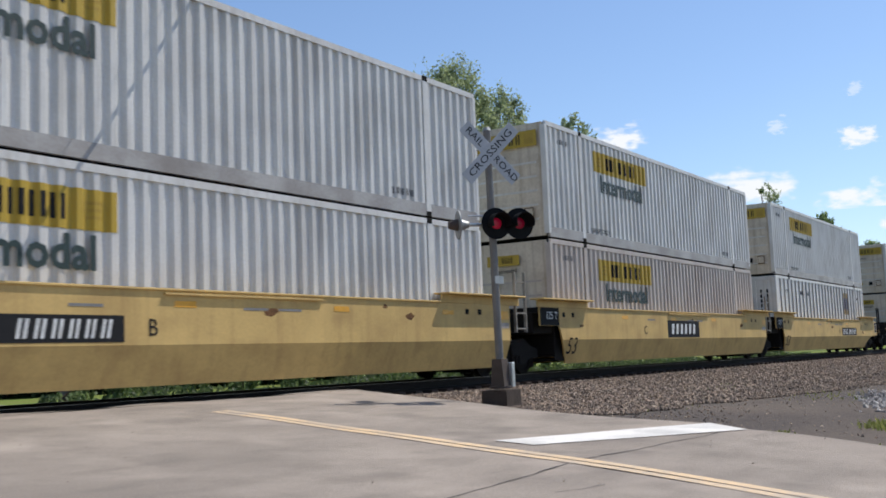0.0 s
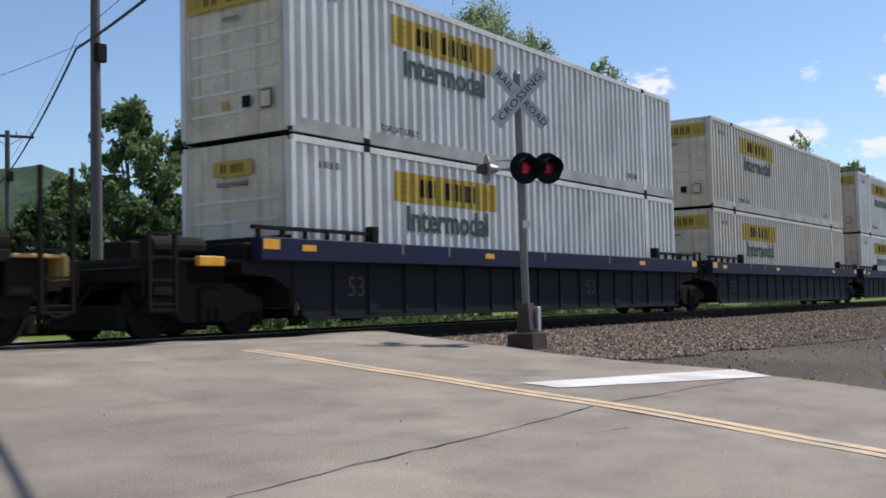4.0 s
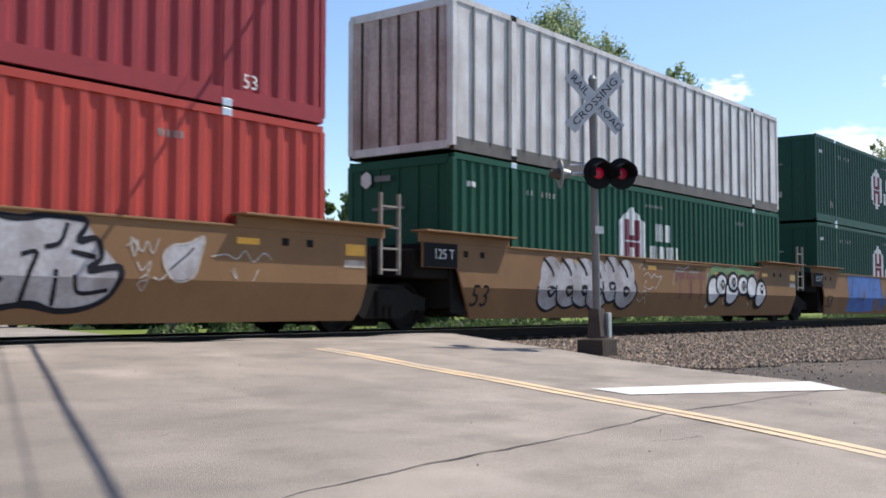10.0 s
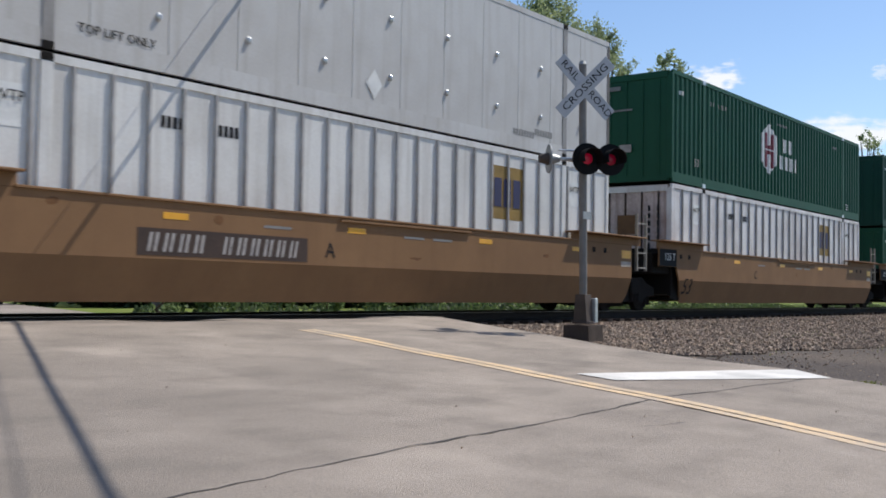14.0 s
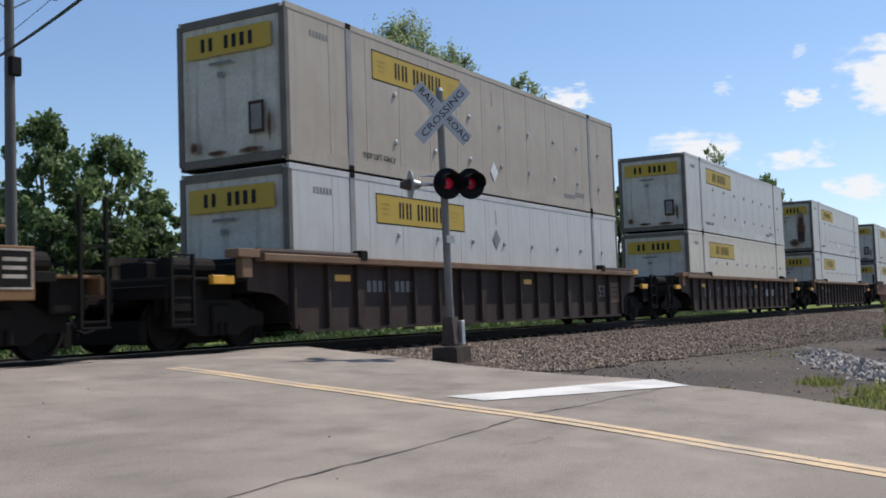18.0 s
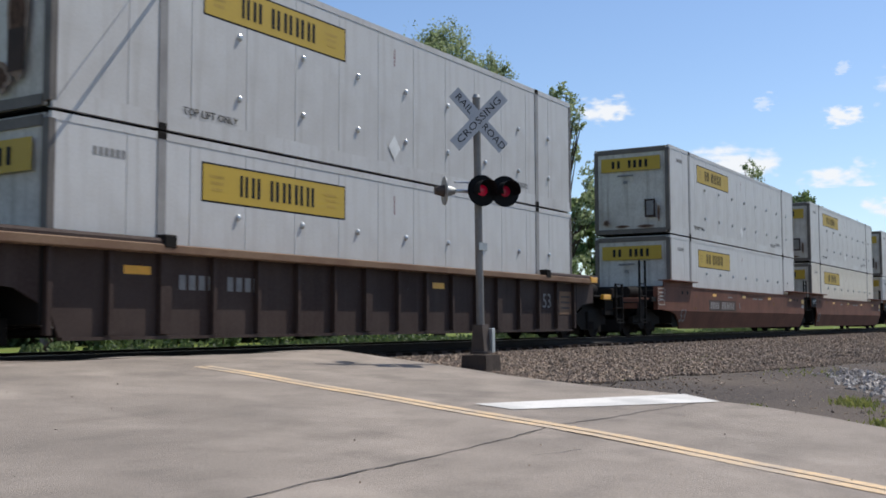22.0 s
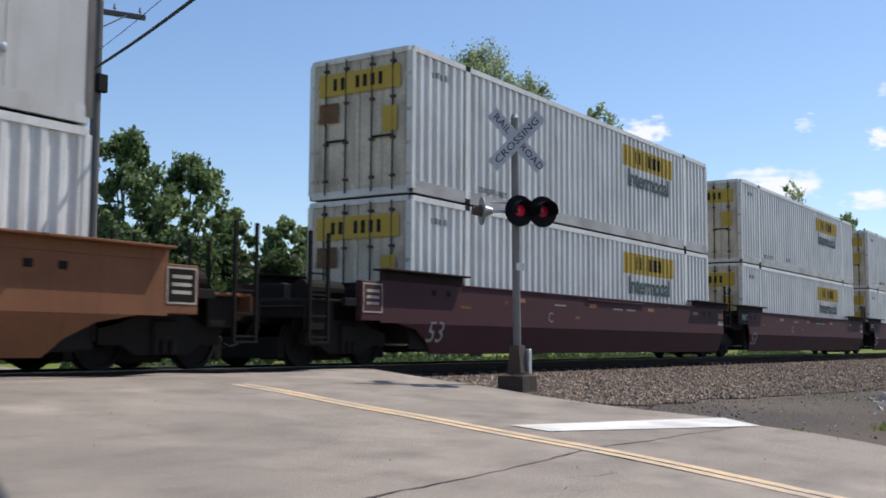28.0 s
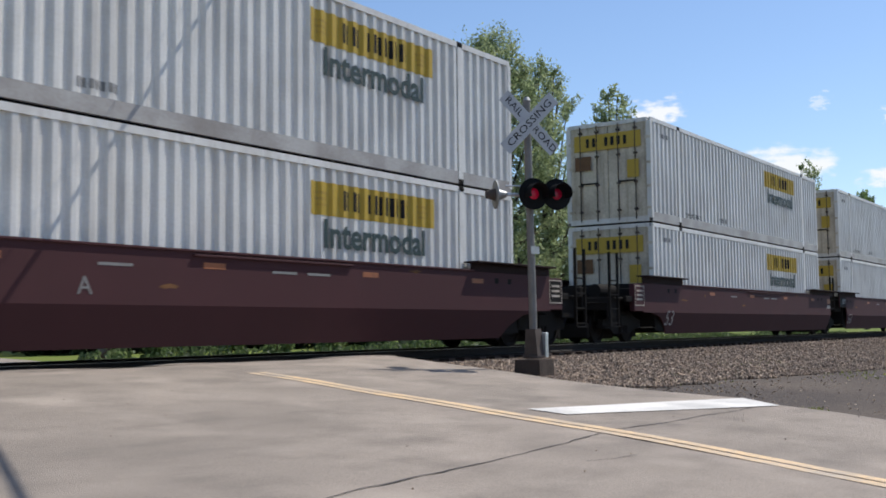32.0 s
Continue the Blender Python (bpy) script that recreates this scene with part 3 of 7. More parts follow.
for side in (-0.095, 0.095):
    ribbon("yellow_stripe", [(centre_x(y) + side, y) for y in along(-25, -3.0, 60)], 0.07, 0.006, M["yellow_line"], road)
sv, sf = [], []
for k in along(0, 1, 14):
    for (xa, ya), (xb, yb) in (((9.50, -7.36), (12.93, -8.42)), ((9.40, -7.86), (12.34, -9.06))):
        px, py = xa + (xb - xa) * k, ya + (yb - ya) * k
        sv.append((px, py, ground_z(py) + 0.008 + 0.012 * noise.noise(Vector((px * 0.5, py * 0.5, 0)))))
for i in range(14):
    sf.append((2 * i, 2 * i + 1, 2 * i + 3, 2 * i + 2))
child("stop_line", mesh_of("stop_line", sv, sf, M["white_line"]), road, "fresh white stop line")


def crack(name, pts, half):
    fine = []
    for (a, b) in zip(pts, pts[1:]):
        for k in along(0, 1, 14)[:-1]:
            x, y = a[0] + (b[0] - a[0]) * k, a[1] + (b[1] - a[1]) * k
            fine.append((x + 0.02 * noise.noise(Vector((x * 3, y * 3, 5))), y + 0.03 * noise.noise(Vector((x * 4, y * 4, 9)))))
    return ribbon(name, fine, half, 0.005, M["crack"], road, True)


crack("road_crack", [(1.5, -9.25), (3.77, -9.0), (5.1, -8.91), (6.6, -8.86), (7.45, -8.83), (8.75, -8.72), (9.6, -8.80), (10.45, -8.82), (11.4, -8.9), (12.25, -8.86)], 0.011)
crack("road_crack", [(6.9, -9.35), (7.5, -9.5)], 0.006)

# rails, ties and ballast bed
bed = bmesh.new()
prism(bed, [(-6.4, -0.60), (-4.8, -0.39), (-3.1, -0.33), (-1.9, -0.27), (1.75, -0.27), (3.1, -0.36), (4.6, -0.75)], "x", 13.4, 400)
prism(bed, [(-3.6, -0.75), (-3.1, -0.42), (-1.75, -0.20), (1.75, -0.20), (3.1, -0.42), (4.6, -0.75)], "x", -400, 1.2)
track_bed = tagged(new("ballast_bed", bm_mesh("ballast_bed", bed, M["ballast"])), "brown-grey crushed stone bed under the track", "track bed", kind="structure")
RAIL = [(-0.075, -0.17), (0.075, -0.17), (0.075, -0.155), (0.012, -0.13), (0.012, -0.045), (0.036, -0.035), (0.036, -0.004), (-0.036, -0.004), (-0.036, -0.035), (-0.012, -0.045), (-0.012, -0.13), (-0.075, -0.155)]
for y in (-0.755, 0.755):
    bm = prism(bmesh.new(), [(y + p[0], p[1]) for p in RAIL], "x", -400, 400)
    rail = tagged(new("rail", bm_mesh("rail", bm, M["rail_side"])), "steel rail with a bright worn head", "rail", "rails of the track", "structure")
    part("rail_head", boxes((-400, 400, y - 0.03, y + 0.03, -0.004, 0.0)), M["rail_top"], rail, "polished running surface")
tie_me = bm_mesh("tie", boxes((-0.115, 0.115, -1.22, 1.22, -0.30, -0.172), bevel=0.008), M["tie"])
for i in range(100):
    child("tie", tie_me, track_bed, at=(14.95 + i * 0.56, 0, 0))
cinder = tagged(sheet("cinder_verge", along(-60, -3.2, 60), lambda y: right_x(y) - 0.25, lambda y: 300, 0.0, M["cinder"], wave=0.03, level=verge_z), "dark cinder and gravel verge beside the track", "gravel", kind="structure")

# ---------------------------------------------------------------- crossing signal
MAST_X, MAST_Y, MAST_Z = 14.62, -4.52, -0.33


def crossing_signal():
    s = empty("crossing_signal", "grey railroad crossing signal mast with crossbuck and red lamps", "crossing signal")
    bm = bmesh.new()
    prism(bm, [(-0.24, -0.25), (0.24, -0.25), (0.22, 0.24), (-0.22, 0.24)], "x", -0.23, 0.23)
    part("base", bm, M["concrete"], s, "dark stained concrete foundation")
    part("pole", tube(bmesh.new(), (0, 0, 0.5), (-0.03, 0.01, 4.35), 0.062, 0.06, 16), M["mast"], s)
    bm = bmesh.new()
    tube(bm, (0, 0, 0.26), (0, 0, 0.30), 0.17, n=16)
    prism(bm, [(-0.12, 0.30), (0.12, 0.30), (0.085, 0.72), (-0.085, 0.72)], "x", -0.1, 0.1)
    part("pedestal", bm, M["rod"], s, "cast steel junction base")
    part("junction_box", boxes((0.10, 0.19, -0.16, -0.05, 0.27, 0.66), bevel=0.01), M["alu"], s, "silver wiring box")
    part("pole_cap", tube(bmesh.new(), (-0.03, 0.01, 4.35), (-0.03, 0.01, 4.41), 0.07, 0.04, 14), M["galv"], s)
    part("pole_plate", boxes((-0.14, 0.12, -0.075, -0.062, 1.90, 2.02)), M["galv"], s, "small inventory plate")
    # the signs and lamps face the road traffic
    face = 36.0

    def turned(name, me, parent, label="", at=(0, 0, 0), turn=(0, 0, 0)):
        ob = new(name, me)
        ob.parent = parent
        ob.matrix_basis = pose(0, 0, 0, 0, 0, -face) @ pose(*at, *turn)
        if label:
            ob["label"] = label
        return ob

    for words, ang, dy in ((("RAIL", "ROAD"), 45, -0.075), (("CROSSING",), -45, -0.09)):
        blade = turned("crossbuck_blade", bm_mesh("crossbuck_blade", boxes((-0.61, 0.61, -0.004, 0.004, -0.115, 0.115), bevel=0.002), M["sign_white"]), s, "white blade with black letters", (-0.02, dy, 3.98), (0, ang, 0))
        if len(words) == 2:
            for w, x in zip(words, (-0.36, 0.36)):
                child("letters", text_mesh(w, 0.165, M["ink"], 0.002, 1.12), blade, at=(x, -0.0065, 0))
        else:
            child("letters", text_mesh(words[0], 0.165, M["ink"], 0.002, 1.32), blade, at=(0, -0.0065, 0))
    arm = bmesh.new()
    tube(arm, (-0.40, 0.0, 2.84), (0.40, 0.0, 2.84), 0.028, n=10)
    tube(arm, (-0.42, 0.0, 2.98), (0.30, 0.0, 2.98), 0.014, n=8)
    turned("lamp_arm", bm_mesh("lamp_arm", arm, M["alu"]), s, "silver cross arm")
    for x in (-0.02, 0.38):
        bm = bmesh.new()
        bmesh.ops.create_cone(bm, cap_ends=True, segments=28, radius1=0.25, radius2=0.25, depth=0.012, matrix=Matrix.Translation((0, 0, 0)) @ Matrix.Rotation(radians(90), 4, "X"))
        back = turned("lamp_background", bm_mesh("lamp_background", bm, M["black"]), s, "round black backing disc", (x, -0.17, 2.84))
        hood = bmesh.new()
        ring = []
        for i in range(25):
            a = radians(-25 + 230 * i / 24)
            ring.append((0.155 * math.cos(a), 0.155 * math.sin(a)))
        vs = [[hood.verts.new((px * k, dy, pz * k)) for px, pz in ring] for k, dy in ((1.0, -0.01), (1.0, -0.26), (0.975, -0.26), (0.975, -0.01))]
        for r0, r1 in zip(vs, vs[1:] + vs[:1]):
            for i in range(24):
                hood.faces.new((r0[i], r0[i + 1], r1[i + 1], r1[i]))
        child("hood", bm_mesh("hood", hood, M["black"]), back)
        lens = bmesh.new()
        bmesh.ops.create_uvsphere(lens, u_segments=20, v_segments=10, radius=0.088, matrix=Matrix.Diagonal((1, 0.25, 1, 1)))
        child("lens", bm_mesh("lens", lens, M["lens_lit"] if x < 0 else M["lens_dim"]), back, "red glass lens", (0, -0.012, 0))
        body = tube(bmesh.new(), (0, 0.0, 0), (0, 0.2, 0), 0.13, 0.1, 16)
        child("lamp_housing", bm_mesh("lamp_housing", body, M["black"]), back)
    # the lamp for the other approach hangs on the far end of the arm and turns away
    rear = new("rear_lamp", bm_mesh("rear_lamp", tube(bmesh.new(), (0, -0.02, 0), (0, -0.17, 0), 0.10, 0.05, 18), M["galv"]))
    rear.parent = s
    rear["label"] = "silver housing of the lamp for the other approach"
    rear.matrix_basis = pose(-0.30, 0.46, 2.86, 0, 0, 45)
    disc = bmesh.new()
    bmesh.ops.create_cone(disc, cap_ends=True, segments=28, radius1=0.23, radius2=0.23, depth=0.02, matrix=Matrix.Rotation(radians(90), 4, "X"))
    child("rear_disc", bm_mesh("rear_disc", disc, M["galv"]), rear, "grey backing disc seen edge-on")
    child("rear_hood", bm_mesh("rear_hood", tube(bmesh.new(), (0, 0.01, 0.0), (0, 0.16, 0.0), 0.10, 0.06, 18), M["rod"]), rear)
    s.matrix_basis = pose(MAST_X, MAST_Y, MAST_Z, 0, -0.8, 0)
    return s


crossing_signal()


# ---------------------------------------------------------------- containers
CL, CH, CW = 16.154, 2.890, 1.2955
POST = 1.98   # lifting posts stand at the forty-foot spacing


def corrugated(x0, x1, z0, z1, y, pitch, depth, out=-1, flat=0.32, lift=0.0, slope=0.2, phase=None):
    """A trapezoid-folded sheet in the xz plane; out is the side it faces along y."""
    start = x0 if phase is None else phase
    knots = []
    k0 = math.floor((x0 - start) / pitch) - 1
    k1 = math.ceil((x1 - start) / pitch) + 1
    for k in range(k0, k1):
        b = start + k * pitch
        knots += [(b, 0), (b + pitch * slope, depth), (b + pitch * (slope + flat), depth), (b + pitch * (2 * slope + flat), 0)]
    xs = [p[0] for p in knots]
    ds = [p[1] for p in knots]
    line = [x0] + [x for x in xs if x0 < x < x1] + [x1]
    verts, faces = [], []
    for x in line:
        d = float(np.interp(x, xs, ds))
        yy = y - out * d + out * lift
        verts += [(x, yy, z0), (x, yy, z1)]
    for i in range(len(line) - 1):
        f = (2 * i, 2 * i + 2, 2 * i + 3, 2 * i + 1)
        faces.append(f if out < 0 else f[::-1])
    return verts, faces


STYLES = {
    # pitch, depth, flat share, slope share
    "fold": (0.285, 0.050, 0.34, 0.165),
    "fold_wide": (0.37, 0.048, 0.30, 0.20),
    "fold_deep": (0.285, 0.042, 0.30, 0.20),
    "post": (0.57, 0.012, 0.88, 0.02),
}


def side_wall(style, out):
    rail_low, rail_high = 0.25, CH - 0.12
    y = out * (CW - 0.012)
    pitch, depth, flat, slope = STYLES[style]
    return corrugated(0.1, CL - 0.1, rail_low, rail_high, y, pitch, depth, out, flat, slope=slope)


def on_side(style, x0, x1, z0, z1, lift=0.004):
    """A painted field that lies on the near wall and follows its folds."""
    y = -(CW - 0.012)
    if style == "plate":
        return [(x0, y - lift, z0), (x1, y - lift, z0), (x1, y - lift, z1), (x0, y - lift, z1)], [(0, 1, 2, 3)]
    pitch, depth, flat, slope = STYLES[style]
    return corrugated(x0, x1, z0, z1, y, pitch, depth, -1, flat, lift, slope, phase=0.1)


def letter_fields(style, x0, x1, z0, z1, widths):
    """Upright bars that stand for a brand's letters."""
    verts, faces = [], []
    total = sum(w for w, _ in widths)
    x = x0
    for w, ink in widths:
        w = w / total * (x1 - x0)
        for (a, b, lo, hi) in ink:
            v, f = on_side(style, x + w * a, x + w * b, z0 + (z1 - z0) * lo, z0 + (z1 - z0) * hi, 0.010)
            faces += [tuple(len(verts) + k for k in q) for q in f]
            verts += v
        x += w
    return verts, faces


BAR = [(0.12, 0.38, 0, 1), (0.60, 0.86, 0, 1)]
MARK = [(0.9, BAR), (1.0, BAR), (0.5, []), (1.05, BAR), (1.05, BAR), (1.05, BAR), (1.0, BAR)]


def frame_mesh(kind):
    bm = bmesh.new()
    y = CW
    if kind == "bottom_rail":
        box(bm, 0.05, CL - 0.05, -y + 0.002, -y + 0.09, 0.02, 0.265)
    elif kind == "top_rail":
        box(bm, 0.05, CL - 0.05, -y + 0.002, -y + 0.07, CH - 0.12, CH - 0.01)
    elif kind == "corner_post":
        box(bm, 0, 0.12, -y, -y + 0.14, 0.1, CH - 0.1, bevel=0.008)
    elif kind == "lifting_post":
        box(bm, -0.085, 0.085, -y - 0.004, -y + 0.09, 0.1, CH - 0.1, bevel=0.006)
    elif kind == "casting":
        box(bm, -0.09, 0.09, -y - 0.008, -y + 0.15, 0, 0.118, bevel=0.01)
        bmesh.ops.create_cone(bm, cap_ends=True, segments=10, radius1=0.028, radius2=0.028, depth=0.02, matrix=Matrix.Translation((0, -y - 0.002, 0.06)) @ Matrix.Rotation(radians(90), 4, "X"))
    return bm


def container(style, paint, marks="none", end="plain", label="", door="", rusty=False, logo=True, small=False):
    """A 53-foot container. Its origin lies at the middle of its front end's foot; x runs to its rear."""
    wall = WALLS[paint]
    leaf_paint = WALLS["door_cream" if door else paint]
    end_paint = WALLS["pinkish"] if paint == "dirty" else WALLS["grime"] if style == "plate" else WALLS["end_cream"] if (paint in ("white", "tawny", "cream") and style == "fold") else wall
    c = empty("shipping_container", label, "container", "containers on the train")
    key = (style, paint)
    for out in (-1, 1):
        if style == "plate":
            back = CW - 0.026
            w = child("side_wall", kept(("side", out) + key, lambda: bm_mesh("side_wall", boxes((0.1, CL - 0.1, min(out * back, out * (back - 0.03)), max(out * back, out * (back - 0.03)), 0.2, CH - 0.1)), wall)), c)
            n = 13
            pw = (CL - 0.2) / n
            for i in range(n):
                child("panel", kept(("panel", out) + key, lambda: bm_mesh("panel", boxes((0.004, pw - 0.004, min(out * (CW - 0.01), out * back), max(out * (CW - 0.01), out * back), 0.25, CH - 0.12), bevel=0.004), wall)), w, at=(0.1 + i * pw, 0, 0))
        else:
            child("side_wall", kept(("side", out) + key, lambda: mesh_of("side_wall", *side_wall(style, out), wall)), c)
    if style == "post":
        post_paint = CARS["post"] if paint == "dirty" else WALLS["rail"]
        for i in range(28):
            x = 0.1 + i * 0.57 - 0.025
            if min(abs(x - POST), abs(x - CL + POST)) > 0.12 and 0.15 < x < CL - 0.15:
                child("side_post", kept(("side_post", paint), lambda: bm_mesh("side_post", boxes((-0.026, 0.026, -CW - 0.022, -CW + 0.03, 0.25, CH - 0.12), bevel=0.005), post_paint)), c, at=(x, 0, 0))
    roof = kept(("roof",) + key, lambda: mesh_of("roof", *[(lambda v, f: ([(a, b2, CH - 0.03 + d) for a, d, b2 in v], f))(*corrugated(0.1, CL - 0.1, -CW + 0.03, CW - 0.03, 0.0, 0.4, 0.02, -1))][0], wall))
    child("roof", roof, c)
    child("floor", kept(("floor",), lambda: bm_mesh("floor", boxes((0.05, CL - 0.05, -CW + 0.03, CW - 0.03, 0.03, 0.16)), M["steel_dark"])), c)
    rails = wall
    for flip in (1, -1):
        turn = (0, 0, 0) if flip == 1 else (0, 0, 180)
        at = (0, 0, 0) if flip == 1 else (CL, 0, 0)
        child("bottom_rail", kept(("bottom_rail", paint, style == "plate"), lambda: bm_mesh("bottom_rail", frame_mesh("bottom_rail"), CARS["edge"] if paint == "dirty" else WALLS["rail"] if paint in ("white", "cream", "tawny") and style != "plate" else rails)), c, at=at, turn=turn)
        child("top_rail", kept(("top_rail", paint), lambda: bm_mesh("top_rail", frame_mesh("top_rail"), rails)), c, at=at, turn=turn)
        for x in (0, CL - 0.12):
            me = kept(("corner_post", paint, style == "plate"), lambda: bm_mesh("corner_post", frame_mesh("corner_post"), CARS["edge"] if style == "plate" else wall))
            child("corner_post", me, c, at=(x, 0, 0) if flip == 1 else (x + 0.12, 0, 0), turn=turn)
        for x in (POST, CL - POST):
            me = kept(("lifting_post", paint, style == "plate"), lambda: bm_mesh("lifting_post", frame_mesh("lifting_post"), CARS["post"] if style == "plate" else wall))
            child("lifting_post", me, c, at=(x, 0, 0), turn=turn)
            for z in (0, CH - 0.118):
                cm = M["alu"] if paint in ("green", "dark_green", "red", "orange") else M["steel_dark"]
                child("corner_casting", kept(("casting", cm.name), lambda: bm_mesh("corner_casting", frame_mesh("casting"), cm)), c, at=(x, 0, z), turn=turn)
    # the two ends
    def end_wall(x, way, kind):
        y0, y1 = -CW + 0.13, CW - 0.13
        if kind == "doors":
            for s in (-1, 1):
                leaf = child("door", kept(("door", door, paint, s, way), lambda: bm_mesh("door", boxes((-0.03, 0.03, min(s * 0.01, s * y1), max(s * 0.01, s * y1), 0.16, CH - 0.12), bevel=0.006), leaf_paint)), c, at=(x, 0, 0))
                for k in (0.28, 0.72):
                    bm = tube(bmesh.new(), (way * 0.075, s * y1 * k, 0.1), (way * 0.075, s * y1 * k, CH - 0.08), 0.018, n=8)
                    for z in (0.35, 1.1, 1.9, 2.6):
                        box(bm, way * 0.03, way * 0.1, s * y1 * k - 0.05, s * y1 * k + 0.05, z, z + 0.05)
                    child("lock_rod", bm_mesh("lock_rod", bm, M["rod"]), leaf, "grimy locking rod")
                hd = boxes((way * 0.06, way * 0.09, s * y1 * 0.28 - 0.02, s * y1 * 0.72, 1.15, 1.19))
                child("door_handle", bm_mesh("door_handle", hd, M["steel_dark"]), leaf)
                for z in (0.35, 0.95, 1.6, 2.3):
                    child("hinge", bm_mesh("hinge", boxes((way * 0.02, way * 0.06, s * y1 - 0.11, s * y1 + 0.05, z, z + 0.07)), M["rod"] if not door else leaf_paint), leaf)
            child("door_sill", bm_mesh("door_sill", boxes((x - 0.06, x + 0.06, -CW + 0.1, CW - 0.1, 0.02, 0.16)), wall), c)
            child("door_header", bm_mesh("door_header", boxes((x - 0.06, x + 0.06, -CW + 0.1, CW - 0.1, CH - 0.12, CH - 0.01)), wall), c)
        else:
            def make():
                bm = bmesh.new()
                box(bm, -0.03, 0.03, y0 - 0.02, y1 + 0.02, 0.05, CH - 0.03)
                return bm_mesh("end_wall", bm, end_paint)
            ew = child("end_wall", kept(("end", paint, kind, way, end_paint.name), make), c, at=(x, 0, 0))
            if kind == "plain":
                for z in (0.45, 0.8, 1.15, 1.5, 1.85):
                    child("end_rib", kept(("end_rib", paint, way), lambda: bm_mesh("end_rib", boxes((way * 0.03, way * 0.045, y0 + 0.15, y1 - 0.15, 0, 0.05)), wall)), ew, at=(0, 0, z))
            else:
                for z in (0.05, CH - 0.2):
                    child("end_beam", kept(("end_beam", paint, way), lambda: bm_mesh("end_beam", boxes((way * 0.03, way * 0.06, y0, y1, 0, 0.15)), wall if style != "plate" else CARS["edge"])), ew, at=(0, 0, z))
                if style != "plate":
                    for i in range(5):
                        child("end_rib", kept(("end_rib_up", paint, way), lambda: bm_mesh("end_rib", boxes((way * 0.03, way * 0.055, -0.022, 0.022, 0.2, CH - 0.2)), M["rust_dark"] if paint == "dirty" else wall)), ew, at=(0, y0 + (y1 - y0) * (i + 0.5) / 5, 0))
    end_wall(0.05, -1, end)
    end_wall(CL - 0.05, 1, "panel" if end == "doors" else "doors")

    def mark(name, v, f, mat, lab=""):
        return child(name, mesh_of(name, v, f, mat), c, lab)

    def field(name, x0, x1, z0, z1, mat, lab="", lift=0.004):
        v, f = on_side(style, x0, x1, z0, z1, lift)
        return mark(name, v, f, mat, lab)

    def words(txt, x, z, size, mat, wide=1.0, fat=0.0):
        child("lettering", text_mesh(txt, size, mat, 0.003, wide, fat), c, at=(x, -CW - 0.001, z))

    def blocks(x, z, n, h, mat, w=0.07, gap=0.03):
        v, f = [], []
        for i in range(n):
            a, b = on_side(style, x + i * (w + gap), x + i * (w + gap) + w, z, z + h, 0.006)
            f += [tuple(len(v) + k for k in q) for q in b]
            v += a
        mark("code_mark", v, f, mat)["kind"] = "stuff"

    if marks in ("front", "rear"):
        x0 = 2.82 if marks == "front" else 9.72
        z1, fold = CH - 0.36, style != "plate"
        if not fold:
            field("sign_border", x0 - 0.03, x0 + 3.61, z1 - 0.59, z1 + 0.03, M["ink"], "thin dark border", 0.003)
        field("yellow_sign", x0, x0 + 3.58, z1 - 0.56, z1, M["yellow_mark"], "yellow company field", 0.0065)
        lx = x0 + 0.80
        for w, ink in MARK:
            w *= 0.30
            if ink:
                v, f = letter_fields(style, lx, lx + w * 0.92, z1 - 0.44, z1 - 0.10, [(1.0, ink)])
                mark("mark_letter", v, f, M["ink"])
            lx += w
        for x in (x0 + 0.08, x0 + 2.95):
            for dz in (0.16, 0.26, 0.36):
                field("scroll", x + dz * 0.3, x + 0.42 - dz * 0.2, z1 - dz - 0.045, z1 - dz, M["gold_mark"], lift=0.0095)
        if fold:
            words("Intermodal", x0 + 1.75, z1 - 0.89, 0.66, M["ink_green"], 1.0, 0.016)
        if logo:
            words("TOP LIFT ONLY", POST + 1.0, 0.36, 0.17, M["ink"])
        blocks(13.0 if marks == "front" else 5.2, 0.36, 7, 0.13, M["grey_mark"])
        blocks(POST - 1.25, CH - 0.5, 6, 0.12, M["grey_mark"])
    if style == "plate":
        for i in range(8):
            for z in (0.75, 1.75):
                x = 3.6 + i * 1.6
                bm = bmesh.new()
                bmesh.ops.create_uvsphere(bm, u_segments=8, v_segments=6, radius=0.045, matrix=Matrix.Translation((0, 0, 0)) @ Matrix.Diagonal((1, 0.8, 1.3, 1)))
                child("stud", kept(("stud",), lambda: bm_mesh("stud", bm, M["alu"])), c, "small bright vent boss", (x, -CW - 0.01, z))
        field("red_tick", 8.0, 8.03, CH - 0.70, CH - 0.36, M["maroon_mark"])
        hz = 1.85 if "diamond" in label else 0.58
        v = [(7.8, -CW - 0.003, hz), (8.0, -CW - 0.003, hz - 0.25), (8.2, -CW - 0.003, hz), (8.0, -CW - 0.003, hz + 0.25)]
        mark("placard_holder", v, [(0, 1, 2, 3)], M["grey_mark"] if hz > 1 else M["white_mark"], "diamond placard holder")
        blocks(12.2, 0.28, 8, 0.13, M["grey_mark"])
    if marks == "hub":
        x0 = 6.25
        v, f = [], []
        for k in range(10):
            a, b = on_side(style, x0 + k * 0.124, x0 + k * 0.124 + 0.124, 0.0, 1.0)
            first = len(v) - 2 if k else 0   # the strips share the upright edge between them
            f += [tuple(first + i for i in q) for q in b]
            v += a[2:] if k else a
        tall = []
        for px, py, pz in v:
            u = abs((px - x0) / 0.62 - 1)
            tall.append((px, py, (2.40 - 0.34 * u) if pz > 0.5 else (0.86 + 0.34 * u)))
        mark("emblem_field", tall, f, M["white_mark"], "white six-sided emblem")
